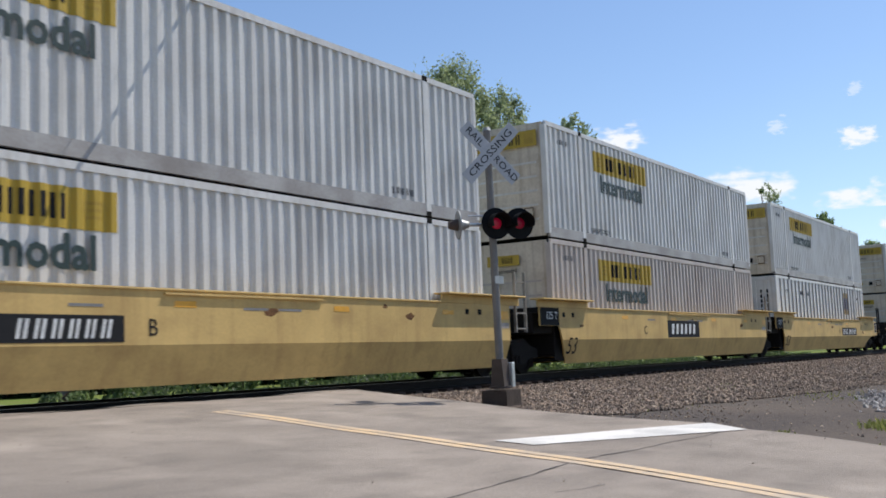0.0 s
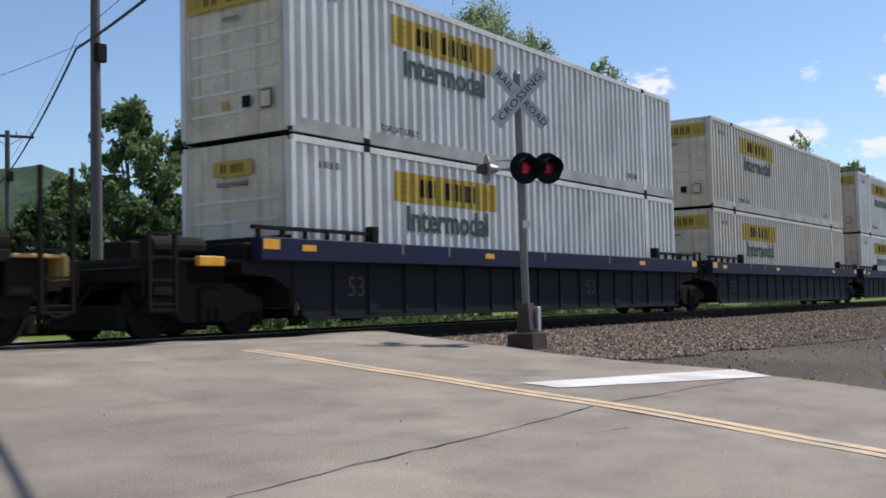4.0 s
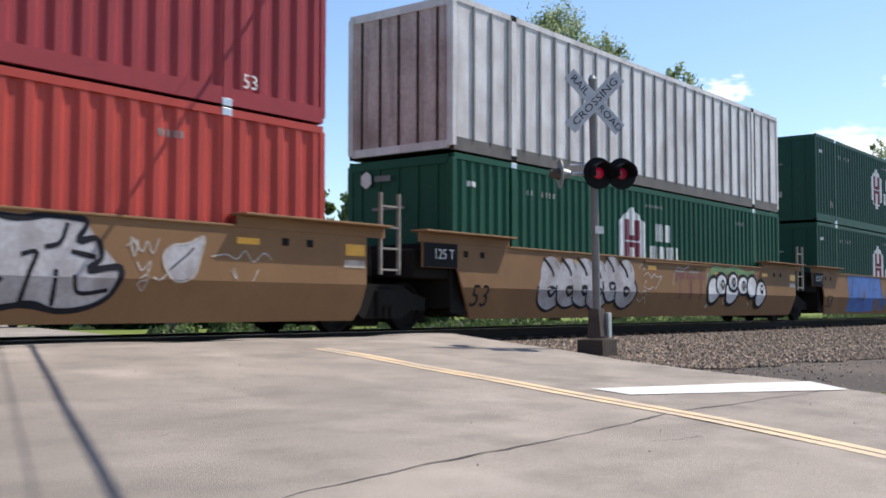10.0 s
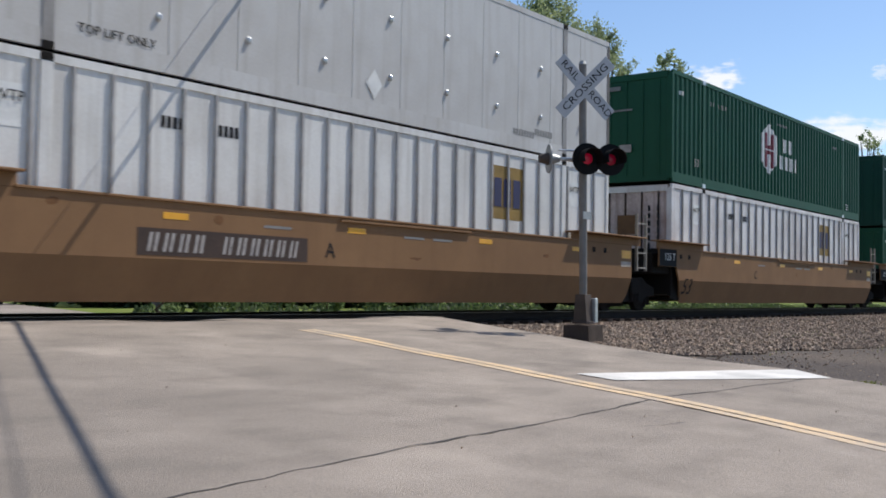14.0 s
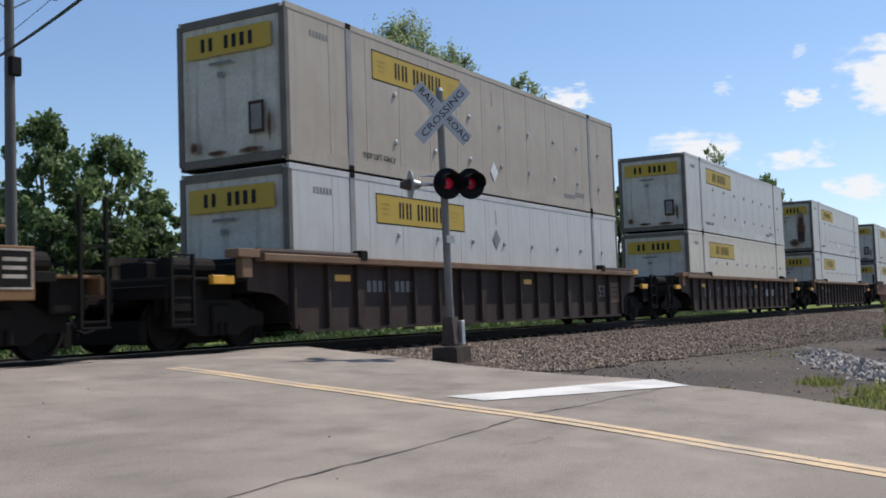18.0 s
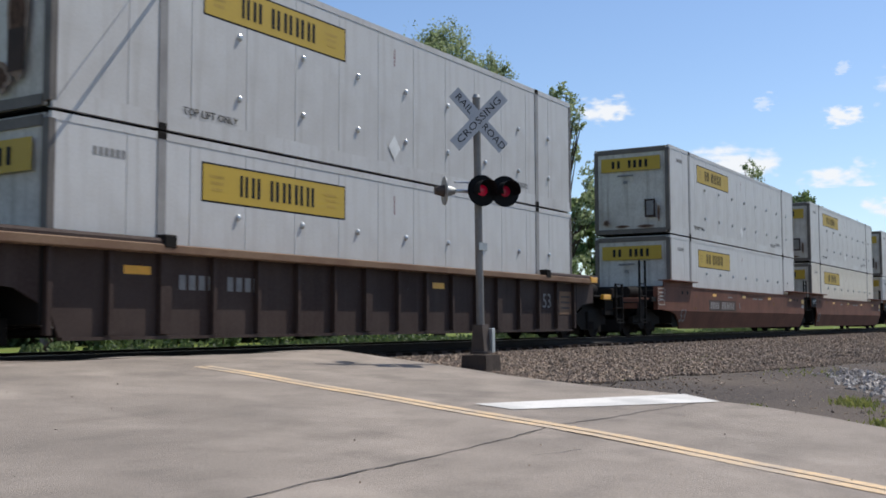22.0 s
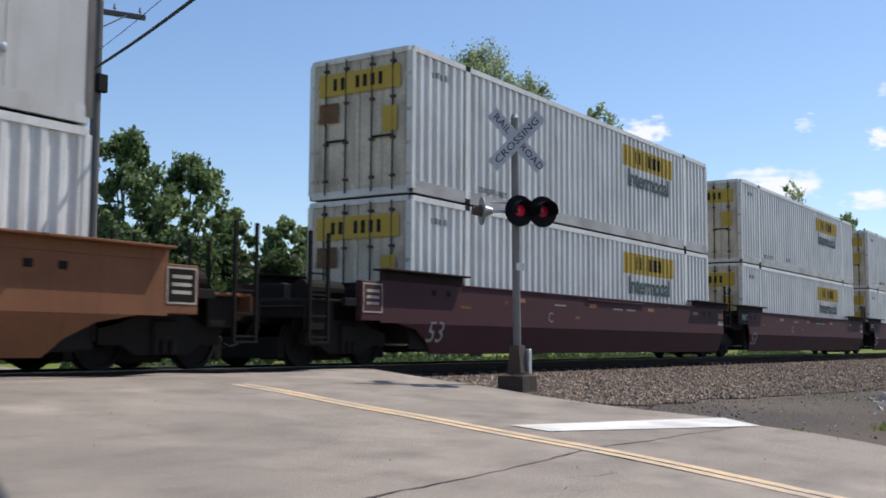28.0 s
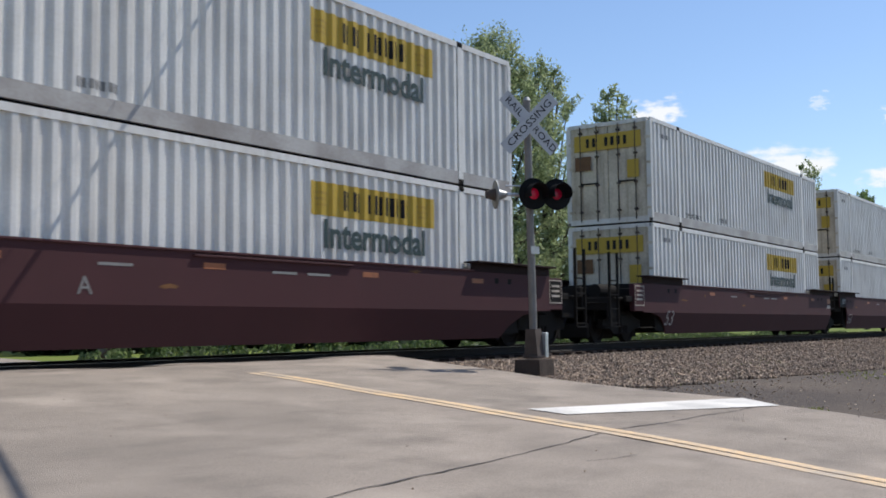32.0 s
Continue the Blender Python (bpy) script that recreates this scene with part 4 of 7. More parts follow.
        for xa in (0.28, 0.72):
            for lo, hi in ((1.06, 1.58), (1.62, 2.10)):
                field("emblem_bar", x0 + xa, x0 + xa + 0.25, lo, hi, M["maroon_mark"], lift=0.008)
        for lo, hi in ((1.46, 1.58), (1.62, 1.74)):
            field("emblem_bar", x0 + 0.53, x0 + 0.72, lo, hi, M["maroon_mark"], lift=0.008)
        blocks(x0 + 1.78, 1.66, 5, 0.42, M["white_mark"], 0.10, 0.075)
        blocks(x0 + 1.48, 1.12, 9, 0.42, M["white_mark"], 0.10, 0.075)
        blocks(x0 + 1.35, 2.45, 9, 0.07, M["grey_mark"])
        blocks(13.0, 2.35, 5, 0.10, M["grey_mark"], 0.05, 0.04)
        words("53", 1.5, 0.62, 0.30, M["pale_mark"])
        blocks(2.4, 2.30, 4, 0.11, M["pale_mark"], 0.045, 0.05)
        blocks(2.95, 2.30, 7, 0.11, M["pale_mark"], 0.045, 0.05)
        words("53", 14.6, 0.40, 0.30, M["white_mark"])
        blocks(0.5, 2.3, 3, 0.10, M["white_mark"])
    if marks == "sheet":
        field("label_field", 11.5, 12.6, 1.48, 2.52, M["gold_label"], "gold and blue company label")
        for k in range(3):
            field("label_bar", 11.58 + k * 0.33, 11.84 + k * 0.33, 1.72, 2.28, M["blue_mark"], lift=0.012)
        for x in (1.5, 14.61):
            field("notice", x - 0.2, x + 0.2, 1.92, 2.44, M["white_mark"], "pale notice with dark capitals", 0.005)
            child("lettering", text_mesh("WTP", 0.19, M["ink"], 0.002), c, at=(x, -CW - 0.002, 2.28))
        blocks(3.7, 2.2, 4, 0.16, M["ink"])
        blocks(4.7, 2.2, 4, 0.16, M["ink"])
    # marks on the front end, which shows as the train comes on
    xf = -0.03 if end != "doors" else -0.02

    def on_end(name, y0, y1, z0, z1, mat, lab="", lift=0.02):
        v = [(xf - lift, y1, z0), (xf - lift, y0, z0), (xf - lift, y0, z1), (xf - lift, y1, z1)]
        mark(name, v, [(0, 1, 2, 3)], mat, lab)

    if marks in ("front", "rear"):
        if end == "plain":
            k, mid = (0.42, 2.42) if small else (1.0, 2.475)
            on_end("end_sign", -1.08 * k, 1.08 * k, mid - 0.2 * (0.4 + 0.6 * k), mid + 0.2 * (0.4 + 0.6 * k), M["yellow_mark"], "yellow company field on the end")
            for i, w in enumerate((0.13, 0.13, 0.0, 0.14, 0.14, 0.14, 0.13)):
                if w:
                    for dy in (0.0, w * 0.55 * k):
                        ya = (0.52 - i * 0.19) * k + dy
                        on_end("end_letter", ya, ya + w * 0.3 * k, mid - 0.12 * (0.3 + 0.7 * k), mid + 0.12 * (0.3 + 0.7 * k), M["ink"], lift=0.024)
            if small:
                child("lettering", text_mesh("Intermodal", 0.17, M["ink"], 0.003), c, at=(xf - 0.022, 0, 2.16), turn=(0, 0, -90))
            else:
                for y in (-1.0, 0.72):
                    on_end("end_scroll", y, y + 0.26, 2.34, 2.60, M["gold_mark"], lift=0.024)
                on_end("end_line", -0.2, 0.2, 2.04, 2.10, M["grey_mark"])
            on_end("end_label", -0.46, -0.26, 0.50, 0.70, M["steel_dark"] if not small else M["grey_mark"], "small dark label", 0.03)
            on_end("end_notice", 0.08, 0.22, 0.50, 0.66, M["yellow_mark"], "yellow notice", 0.03)
            on_end("end_frame", -0.92, -0.66, 0.44, 0.76, M["rust"], "rusty edge of the document holder", 0.022)
            on_end("end_holder", -0.90, -0.68, 0.47, 0.73, end_paint, "document holder", 0.028)
        else:
            on_end("end_sign", -1.02, 1.02, 2.10, 2.55, M["yellow_mark"], "yellow company field on the end", 0.012)
            for i, w in enumerate((0.12, 0.12, 0.0, 0.12, 0.13, 0.13, 0.12)):
                if w:
                    on_end("end_letter", 0.55 - i * 0.19, 0.55 - i * 0.19 + w * 0.8, 2.2, 2.45, M["ink"], lift=0.016)
        if end == "panel":
            on_end("end_code", -0.1, 0.45, 1.92, 1.98, M["grey_mark"])
            on_end("end_code", 0.1, 0.25, 1.68, 1.78, M["grey_mark"])
            on_end("document_box", -0.84, -0.48, 0.55, 1.14, M["rust_dark"], "dark document box", 0.03)
            on_end("document_pane", -0.78, -0.54, 0.62, 1.08, M["grey_mark"] if not rusty else M["rust_dark"], "grimy pane of the document box", 0.034)
            blotch = random.Random(label)
            spots = [(0.74, 1.05, 0.13, 0.55), (-0.66, 1.38, 0.24, 0.95), (-0.28, 0.5, 0.3, 0.24)] if rusty else [(0.85, 0.42, 0.12, 0.12), (0.3, 0.28, 0.25, 0.05), (-0.5, 0.27, 0.3, 0.06), (-0.95, 0.7, 0.05, 0.3)]
            for yc, zc, ry, rz in spots:
                wob = [blotch.uniform(0.82, 1.1) for _ in range(18)]
                for grow, lift, m in ((1.0, 0.022, M["rust_halo"]), (0.66, 0.026, M["rust_bloom"])):
                    ring = [(xf - lift, yc + ry * grow * k * math.cos(a), zc + rz * grow * k * math.sin(a)) for a, k in zip(along(0, 2 * math.pi, 18), wob)]
                    mark("rust_patch", ring, [tuple(range(18))], m, "rust blooming through the paint")
        if end == "doors":
            on_end("warning_label", -0.95, -0.6, 1.25, 1.75, M["yellow_mark"], "yellow warning label")
            on_end("brown_label", 0.5, 1.0, 1.55, 1.95, M["brown_mark"], "faded brown label")
    if marks == "hub":
        mark("end_emblem", [(xf - 0.02, 0.76 + 0.15 * math.sin(k), 2.5 + 0.17 * math.cos(k)) for k in along(0, 2 * math.pi, 6)[:6]], [(0, 1, 2, 3, 4, 5)], M["white_mark"], "white six-sided emblem")
        on_end("end_line", 0.15, 0.55, 2.45, 2.56, M["grey_mark"])
        on_end("end_label", -0.18, 0.16, 0.82, 1.02, M["pale_mark"], "white label")
        on_end("end_code", -0.2, 0.6, 1.9, 1.95, M["grey_mark"])
    if marks == "sheet":
        on_end("end_label", -0.35, 0.2, 1.6, 2.1, M["brown_mark"], "faded brown label")
        for y in (-0.95, -0.7):
            for k in range(7):
                on_end("end_stencil", y - 0.035, y + 0.035, 1.05 + k * 0.19, 1.19 + k * 0.19, M["ink"])
    return c


# ---------------------------------------------------------------- well cars
SIDE_Y, LEDGE_Y, LEAN = 1.50, 1.68, 0.20
CREASE, FOLD, FOOT, RIM = 0.77, 0.57, 0.20, 1.53   # heights of a smooth side: crease, drop below it, lower edge, top edge


def wheelset_mesh():
    bm = tube(bmesh.new(), (0, -1.0, 0), (0, 1.0, 0), 0.08, n=12)
    for s in (-1, 1):
        ring = [(0.10, 0.66), (0.36, 0.69), (0.42, 0.675), (0.445, 0.68), (0.445, 0.705), (0.42, 0.725), (0.42, 0.81), (0.36, 0.815), (0.34, 0.775), (0.16, 0.765), (0.10, 0.80)]
        n = 28
        rows = [[bm.verts.new((r * math.cos(2 * math.pi * i / n), s * y, r * math.sin(2 * math.pi * i / n))) for i in range(n)] for r, y in ring]
        for a, b in zip(rows, rows[1:]):
            for i in range(n):
                bm.faces.new((a[i], a[(i + 1) % n], b[(i + 1) % n], b[i]))
    bmesh.ops.recalc_face_normals(bm, faces=bm.faces)
    return bm


def truck(car, x):
    """A freight truck: bolster, two side frames with springs, and two wheelsets."""
    t = child("truck", kept(("bolster",), lambda: bm_mesh("truck", boxes((-0.22, 0.22, -1.15, 1.15, 0.42, 0.72), (-0.5, 0.5, -0.25, 0.25, 0.6, 0.85), bevel=0.03), M["steel_dark"])), car, "grimy two-axle freight truck", (x, 0, 0))
    frame_out = [(-1.12, 0.36), (-1.12, 0.58), (-0.75, 0.66), (-0.45, 0.80), (0.45, 0.80), (0.75, 0.66), (1.12, 0.58), (1.12, 0.36), (0.72, 0.36), (0.5, 0.22), (-0.5, 0.22), (-0.72, 0.36)]
    for s in (-1, 1):
        child("side_frame", kept(("side_frame", s), lambda: bm_mesh("side_frame", prism(bmesh.new(), frame_out, "y", s * 0.93, s * 1.08), M["steel_dark"])), t)
        for dx in (-0.16, 0, 0.16):
            child("spring", kept(("spring",), lambda: bm_mesh("spring", tube(bmesh.new(), (0, 0, 0.24), (0, 0, 0.46), 0.06, n=8), M["wheel"])), t, at=(dx, s * 1.1, 0))
    child("brake_rigging", kept(("rigging",), lambda: bm_mesh("brake_rigging", boxes((-0.40, 0.40, -0.62, 0.62, 0.10, 0.34), (-1.45, -1.30, -0.8, 0.8, 0.14, 0.5), (1.30, 1.45, -0.8, 0.8, 0.14, 0.5), (-1.3, 1.3, -0.06, 0.06, 0.16, 0.3), bevel=0.015), M["steel_dark"])), t, "brake beams and levers")
    for dx in (-0.89, 0.89):
        child("wheelset", kept(("wheelset",), lambda: bm_mesh("wheelset", wheelset_mesh(), M["wheel"])), t, "axle with two worn steel wheels", (dx, 0, 0.42))
    return t


def plate_side(s, x0, x1, front, rear):
    """The folded side of a well: an upright upper plate and a lower one that leans in, cut back over the trucks."""
    bm = bmesh.new()
    y = s * SIDE_Y
    if front == "joint":
        up = [(x0 + 0.1, 1.10), (x0 + 0.1, RIM)]
        lo = [(0.02, CREASE), (0.22, 0.55), (0.5, FOOT)]
        last = [(0.02, CREASE), (-0.12, 1.10)]
    else:
        up = [(x0, CREASE), (x0, RIM)]
        lo = [(x0 + 0.5, CREASE), (x0 + 1.15, 0.66), (x0 + 1.6, 0.44), (x0 + 1.85, FOOT)]
        last = []
    if rear == "joint":
        xr = x1 - 0.45
        lo += [(xr - 0.1, FOOT), (xr, 0.38), (xr, CREASE)]
    else:
        xr = x1
        lo += [(xr - 1.85, FOOT), (xr - 1.6, 0.44), (xr - 1.15, 0.66), (xr - 0.5, CREASE)]
    up += [(xr, RIM), (xr, CREASE)] + last
    for pts in (up, lo):
        f0 = [bm.verts.new((p[0], y - s * LEAN * max(0.0, CREASE - p[1]) / FOLD, p[1])) for p in pts]
        f1 = [bm.verts.new((v.co.x, v.co.y - s * 0.04, v.co.z)) for v in f0]
        bm.faces.new(f0)
        bm.faces.new(f1[::-1])
        n = len(pts)
        for i in range(n):
            bm.faces.new((f0[i], f1[i], f1[(i + 1) % n], f0[(i + 1) % n]))
    bmesh.ops.recalc_face_normals(bm, faces=bm.faces)
    return bm


def on_fold(x, z, lift):
    """A point on the near smooth side, which leans in below its crease."""
    return (x, -SIDE_Y - lift + LEAN * max(0.0, CREASE - z) / FOLD, z)


def sprayed(car, pts, half, mat, lift, label="sprayed line", name="graffiti_line", shut=False):
    """A sprayed line of even breadth through plan points on the side, rounded between them."""
    fine = []
    n = len(pts)
    for i in range(n if shut else n - 1):
        q = [pts[(i + k) % n] if shut else pts[min(max(i + k, 0), n - 1)] for k in (-1, 0, 1, 2)]
        for k in range(5):
            t = k / 5
            fine.append(tuple(0.5 * (2 * q[1][c] + (q[2][c] - q[0][c]) * t + (2 * q[0][c] - 5 * q[1][c] + 4 * q[2][c] - q[3][c]) * t * t + (3 * q[1][c] - q[0][c] - 3 * q[2][c] + q[3][c]) * t ** 3) for c in (0, 1)))
    fine.append(pts[0] if shut else pts[-1])
    verts, faces = [], []
    for i, (x, z) in enumerate(fine):
        x0, z0 = fine[max(i - 1, 0)]
        x1, z1 = fine[min(i + 1, len(fine) - 1)]
        d = math.hypot(x1 - x0, z1 - z0) or 1.0
        h = half * (0.75 + 0.5 * abs(noise.noise(Vector((x * 3, z * 3, 2)))))
        for sg in (-1, 1):
            zz = min(max(z + sg * h * (x1 - x0) / d, FOOT + 0.03), RIM - 0.01)
            verts.append(on_fold(x - sg * h * (z1 - z0) / d, zz, lift + 0.00006 * i))
    for i in range(len(fine) - 1):
        faces.append((2 * i, 2 * i + 1, 2 * i + 3, 2 * i + 2))
    child(name, mesh_of(name, verts, faces, mat), car, label)


def sprayed_field(car, pts, mat, lift, label, name="graffiti_fill"):
    """A filled outline on the side, split along the crease."""
    bm = bmesh.new()
    bm.faces.new([bm.verts.new((x, 0, z)) for x, z in pts])
    bmesh.ops.triangulate(bm, faces=bm.faces[:], ngon_method="EAR_CLIP")
    bmesh.ops.bisect_plane(bm, geom=bm.verts[:] + bm.edges[:] + bm.faces[:], plane_co=(0, 0, CREASE), plane_no=(0, 0, 1))
    for v in bm.verts:
        v.co = on_fold(v.co.x, v.co.z, lift)
    part(name, bm, mat, car, label)


def oval(x, z, rx, rz, n=18, lean=0.0):
    return [(x + rx * math.cos(2 * math.pi * i / n) + lean * math.sin(2 * math.pi * i / n), z + rz * math.sin(2 * math.pi * i / n)) for i in range(n)]


def silver_piece(car):
    """Angular silver letters with a black edge, a leaf shape and thin white tags."""
    grey, ink, pale = M["spray_white"], M["spray_black"], M["spray_thin"]
    rim = [(9.62, 1.40), (9.75, 1.47), (10.3, 1.50), (10.9, 1.44), (11.3, 1.50), (11.8, 1.46), (11.7, 1.22), (11.95, 1.25), (12.02, 1.02), (11.85, 0.86), (12.3, 0.90), (12.2, 0.56), (11.9, 0.40), (11.5, 0.36), (11.1, 0.44), (10.6, 0.38), (10.15, 0.42), (9.85, 0.52), (9.5, 0.34), (9.36, 0.44), (9.62, 0.66), (9.66, 0.85), (9.54, 1.12)]
    sprayed_field(car, rim, grey, 0.005, "silver sprayed letters run together")
    sprayed(car, rim, 0.045, ink, 0.008, "black sprayed edge", shut=True)
    sprayed(car, [(9.48, 1.18), (9.58, 0.85), (9.55, 0.66), (9.32, 0.45)], 0.02, pale, 0.011)
    for row in ([(10.02, 0.95), (10.12, 0.80), (10.05, 0.78)], [(10.45, 0.80), (10.50, 1.10), (10.58, 0.95), (10.52, 0.74)], [(10.05, 1.05), (10.2, 1.3), (10.1, 1.12)],
                [(10.28, 1.10), (10.4, 1.38)], [(10.95, 1.02), (11.15, 1.05), (11.05, 0.78), (11.0, 0.46)], [(11.4, 0.86), (11.42, 0.42)], [(11.25, 1.12), (11.45, 1.18), (11.55, 1.42)],
                [(11.6, 1.08), (11.95, 1.02)], [(11.65, 0.80), (11.75, 0.58), (12.15, 0.62)], [(10.6, 0.55), (10.72, 0.75)], [(10.1, 0.55), (10.4, 0.48)]):
        sprayed(car, row, 0.035, ink, 0.010, "black sprayed stroke")
    leaf = [(12.95, 1.08), (13.1, 1.22), (13.35, 1.26), (13.62, 1.36), (13.55, 1.05), (13.45, 0.82), (13.2, 0.74), (13.02, 0.86)]
    sprayed_field(car, leaf, grey, 0.005, "silver sprayed leaf shape")
    sprayed(car, leaf, 0.018, pale, 0.009, "white sprayed edge", shut=True)
    sprayed(car, [(13.05, 0.9), (13.3, 1.08), (13.45, 1.2)], 0.010, ink, 0.011)
    sprayed(car, [(13.0, 0.84), (12.9, 0.76), (12.8, 0.80)], 0.014, pale, 0.009)
    for row in ([(12.38, 1.18), (12.55, 1.26), (12.5, 1.05), (12.45, 1.3), (12.62, 1.12), (12.7, 1.26), (12.78, 1.1), (12.88, 1.3)], [(12.55, 0.98), (12.62, 0.88), (12.75, 1.0), (12.7, 0.84)],
                [(12.6, 0.78), (12.72, 0.82), (12.66, 0.62), (12.58, 0.72), (12.7, 0.76)], [(13.75, 1.1), (14.0, 1.14), (14.2, 1.08), (14.35, 1.2), (14.5, 1.05), (14.7, 1.18), (14.85, 1.1)], [(14.1, 0.92), (14.2, 0.8), (14.15, 0.95)], [(14.6, 0.94), (14.5, 0.78)]):
        sprayed(car, row, 0.012, pale, 0.007, "thin white tag")


def bubble_piece(car):
    """Round overlapping silver bubbles with black outlines and counters, then a smaller eyed piece and thin tags."""
    grey, ink, pale = M["spray_white"], M["spray_black"], M["spray_thin"]
    for k, (x, z, rx, rz) in enumerate(((3.0, 0.74, 0.5, 0.40), (3.68, 0.76, 0.50, 0.36), (4.30, 0.78, 0.52, 0.37), (4.88, 0.74, 0.52, 0.39), (5.45, 0.88, 0.40, 0.36), (6.08, 0.78, 0.50, 0.40))):
        up = 0.0042 * k
        sprayed_field(car, oval(x, z + 0.32, rx * 0.82, rz * 0.95), grey, 0.005 + up, "silver upper bubble")
        sprayed_field(car, oval(x, z, rx, rz), grey, 0.006 + up, "silver sprayed bubble")
        sprayed(car, [(x - rx, z + 0.1), (x - rx * 0.8, z - rz * 0.6), (x, z - rz), (x + rx * 0.8, z - rz * 0.6), (x + rx, z + 0.05), (x + rx * 0.8, z + rz * 0.6)], 0.035, ink, 0.007 + up, "black sprayed outline")
        sprayed(car, [(x - 0.12, z + 0.02), (x + 0.02, z - 0.10), (x + 0.14, z + 0.02), (x + 0.02, z + 0.07)], 0.045, ink, 0.0075 + up, "black counter", shut=True)
        sprayed(car, [(x - 0.30, z + 0.66), (x - 0.02, z + 0.46), (x + 0.08, z + 0.30)], 0.04, ink, 0.0082 + up, "black sprayed stroke")
        sprayed(car, [(x + 0.16, z + 0.64), (x + 0.28, z + 0.44)], 0.025, M["grey_mark"], 0.0095 + up)
    for row in ([(6.75, 1.3), (6.9, 1.42), (6.95, 1.26), (7.1, 1.4)], [(7.0, 1.15), (7.2, 1.22), (7.35, 1.1), (7.5, 1.2), (7.65, 1.12), (7.9, 1.16), (7.7, 0.98), (7.55, 0.84)], [(7.1, 1.05), (7.0, 0.9), (7.2, 0.84), (7.45, 0.9)],
                [(6.7, 0.8), (6.85, 0.74), (7.0, 0.8), (7.15, 0.7)], [(6.72, 0.62), (6.9, 0.55), (7.05, 0.66), (7.2, 0.5)], [(8.50, 0.95), (8.55, 1.2), (8.75, 1.38), (9.1, 1.36), (9.4, 1.44)]):
        sprayed(car, row, 0.013, pale, 0.007, "thin white tag")
    sprayed(car, [(10.55, 1.2), (11.0, 1.42), (11.6, 1.36), (12.2, 1.44), (12.9, 1.34), (13.6, 1.36)], 0.10, M["spray_green"], 0.0055, "dull green sprayed cloud")
    for k, (x, z, rx, rz) in enumerate(((10.85, 0.86, 0.36, 0.34), (11.35, 1.02, 0.34, 0.27), (12.0, 0.84, 0.40, 0.34), (12.08, 1.10, 0.30, 0.22), (12.75, 1.02, 0.36, 0.24), (13.35, 0.98, 0.34, 0.30), (14.0, 0.80, 0.36, 0.36))):
        sprayed(car, oval(x, z, rx, rz), 0.08, ink, 0.012 + 0.005 * k, "black sprayed outline", shut=True)
        sprayed_field(car, oval(x, z, rx * 0.92, rz * 0.92), M["spray_bright"], 0.0185 + 0.005 * k, "white sprayed bubble")
    for x, z in ((11.35, 1.03), (12.08, 1.10), (12.75, 1.03), (14.05, 0.95)):
        sprayed(car, oval(x, z, 0.09, 0.09), 0.035, ink, 0.052, "black eye", shut=True)
        sprayed(car, [(x - 0.06, z - 0.12), (x + 0.1, z - 0.14)], 0.018, ink, 0.052)
    for row in ([(10.5, 1.3), (10.45, 1.0), (10.6, 0.62), (10.55, 0.42), (10.8, 0.56)], [(13.3, 0.86), (13.2, 0.6), (13.4, 0.48)], [(11.55, 0.66), (11.62, 0.5), (11.8, 0.62)]):
        sprayed(car, row, 0.022, pale, 0.007, "thin pale outline")


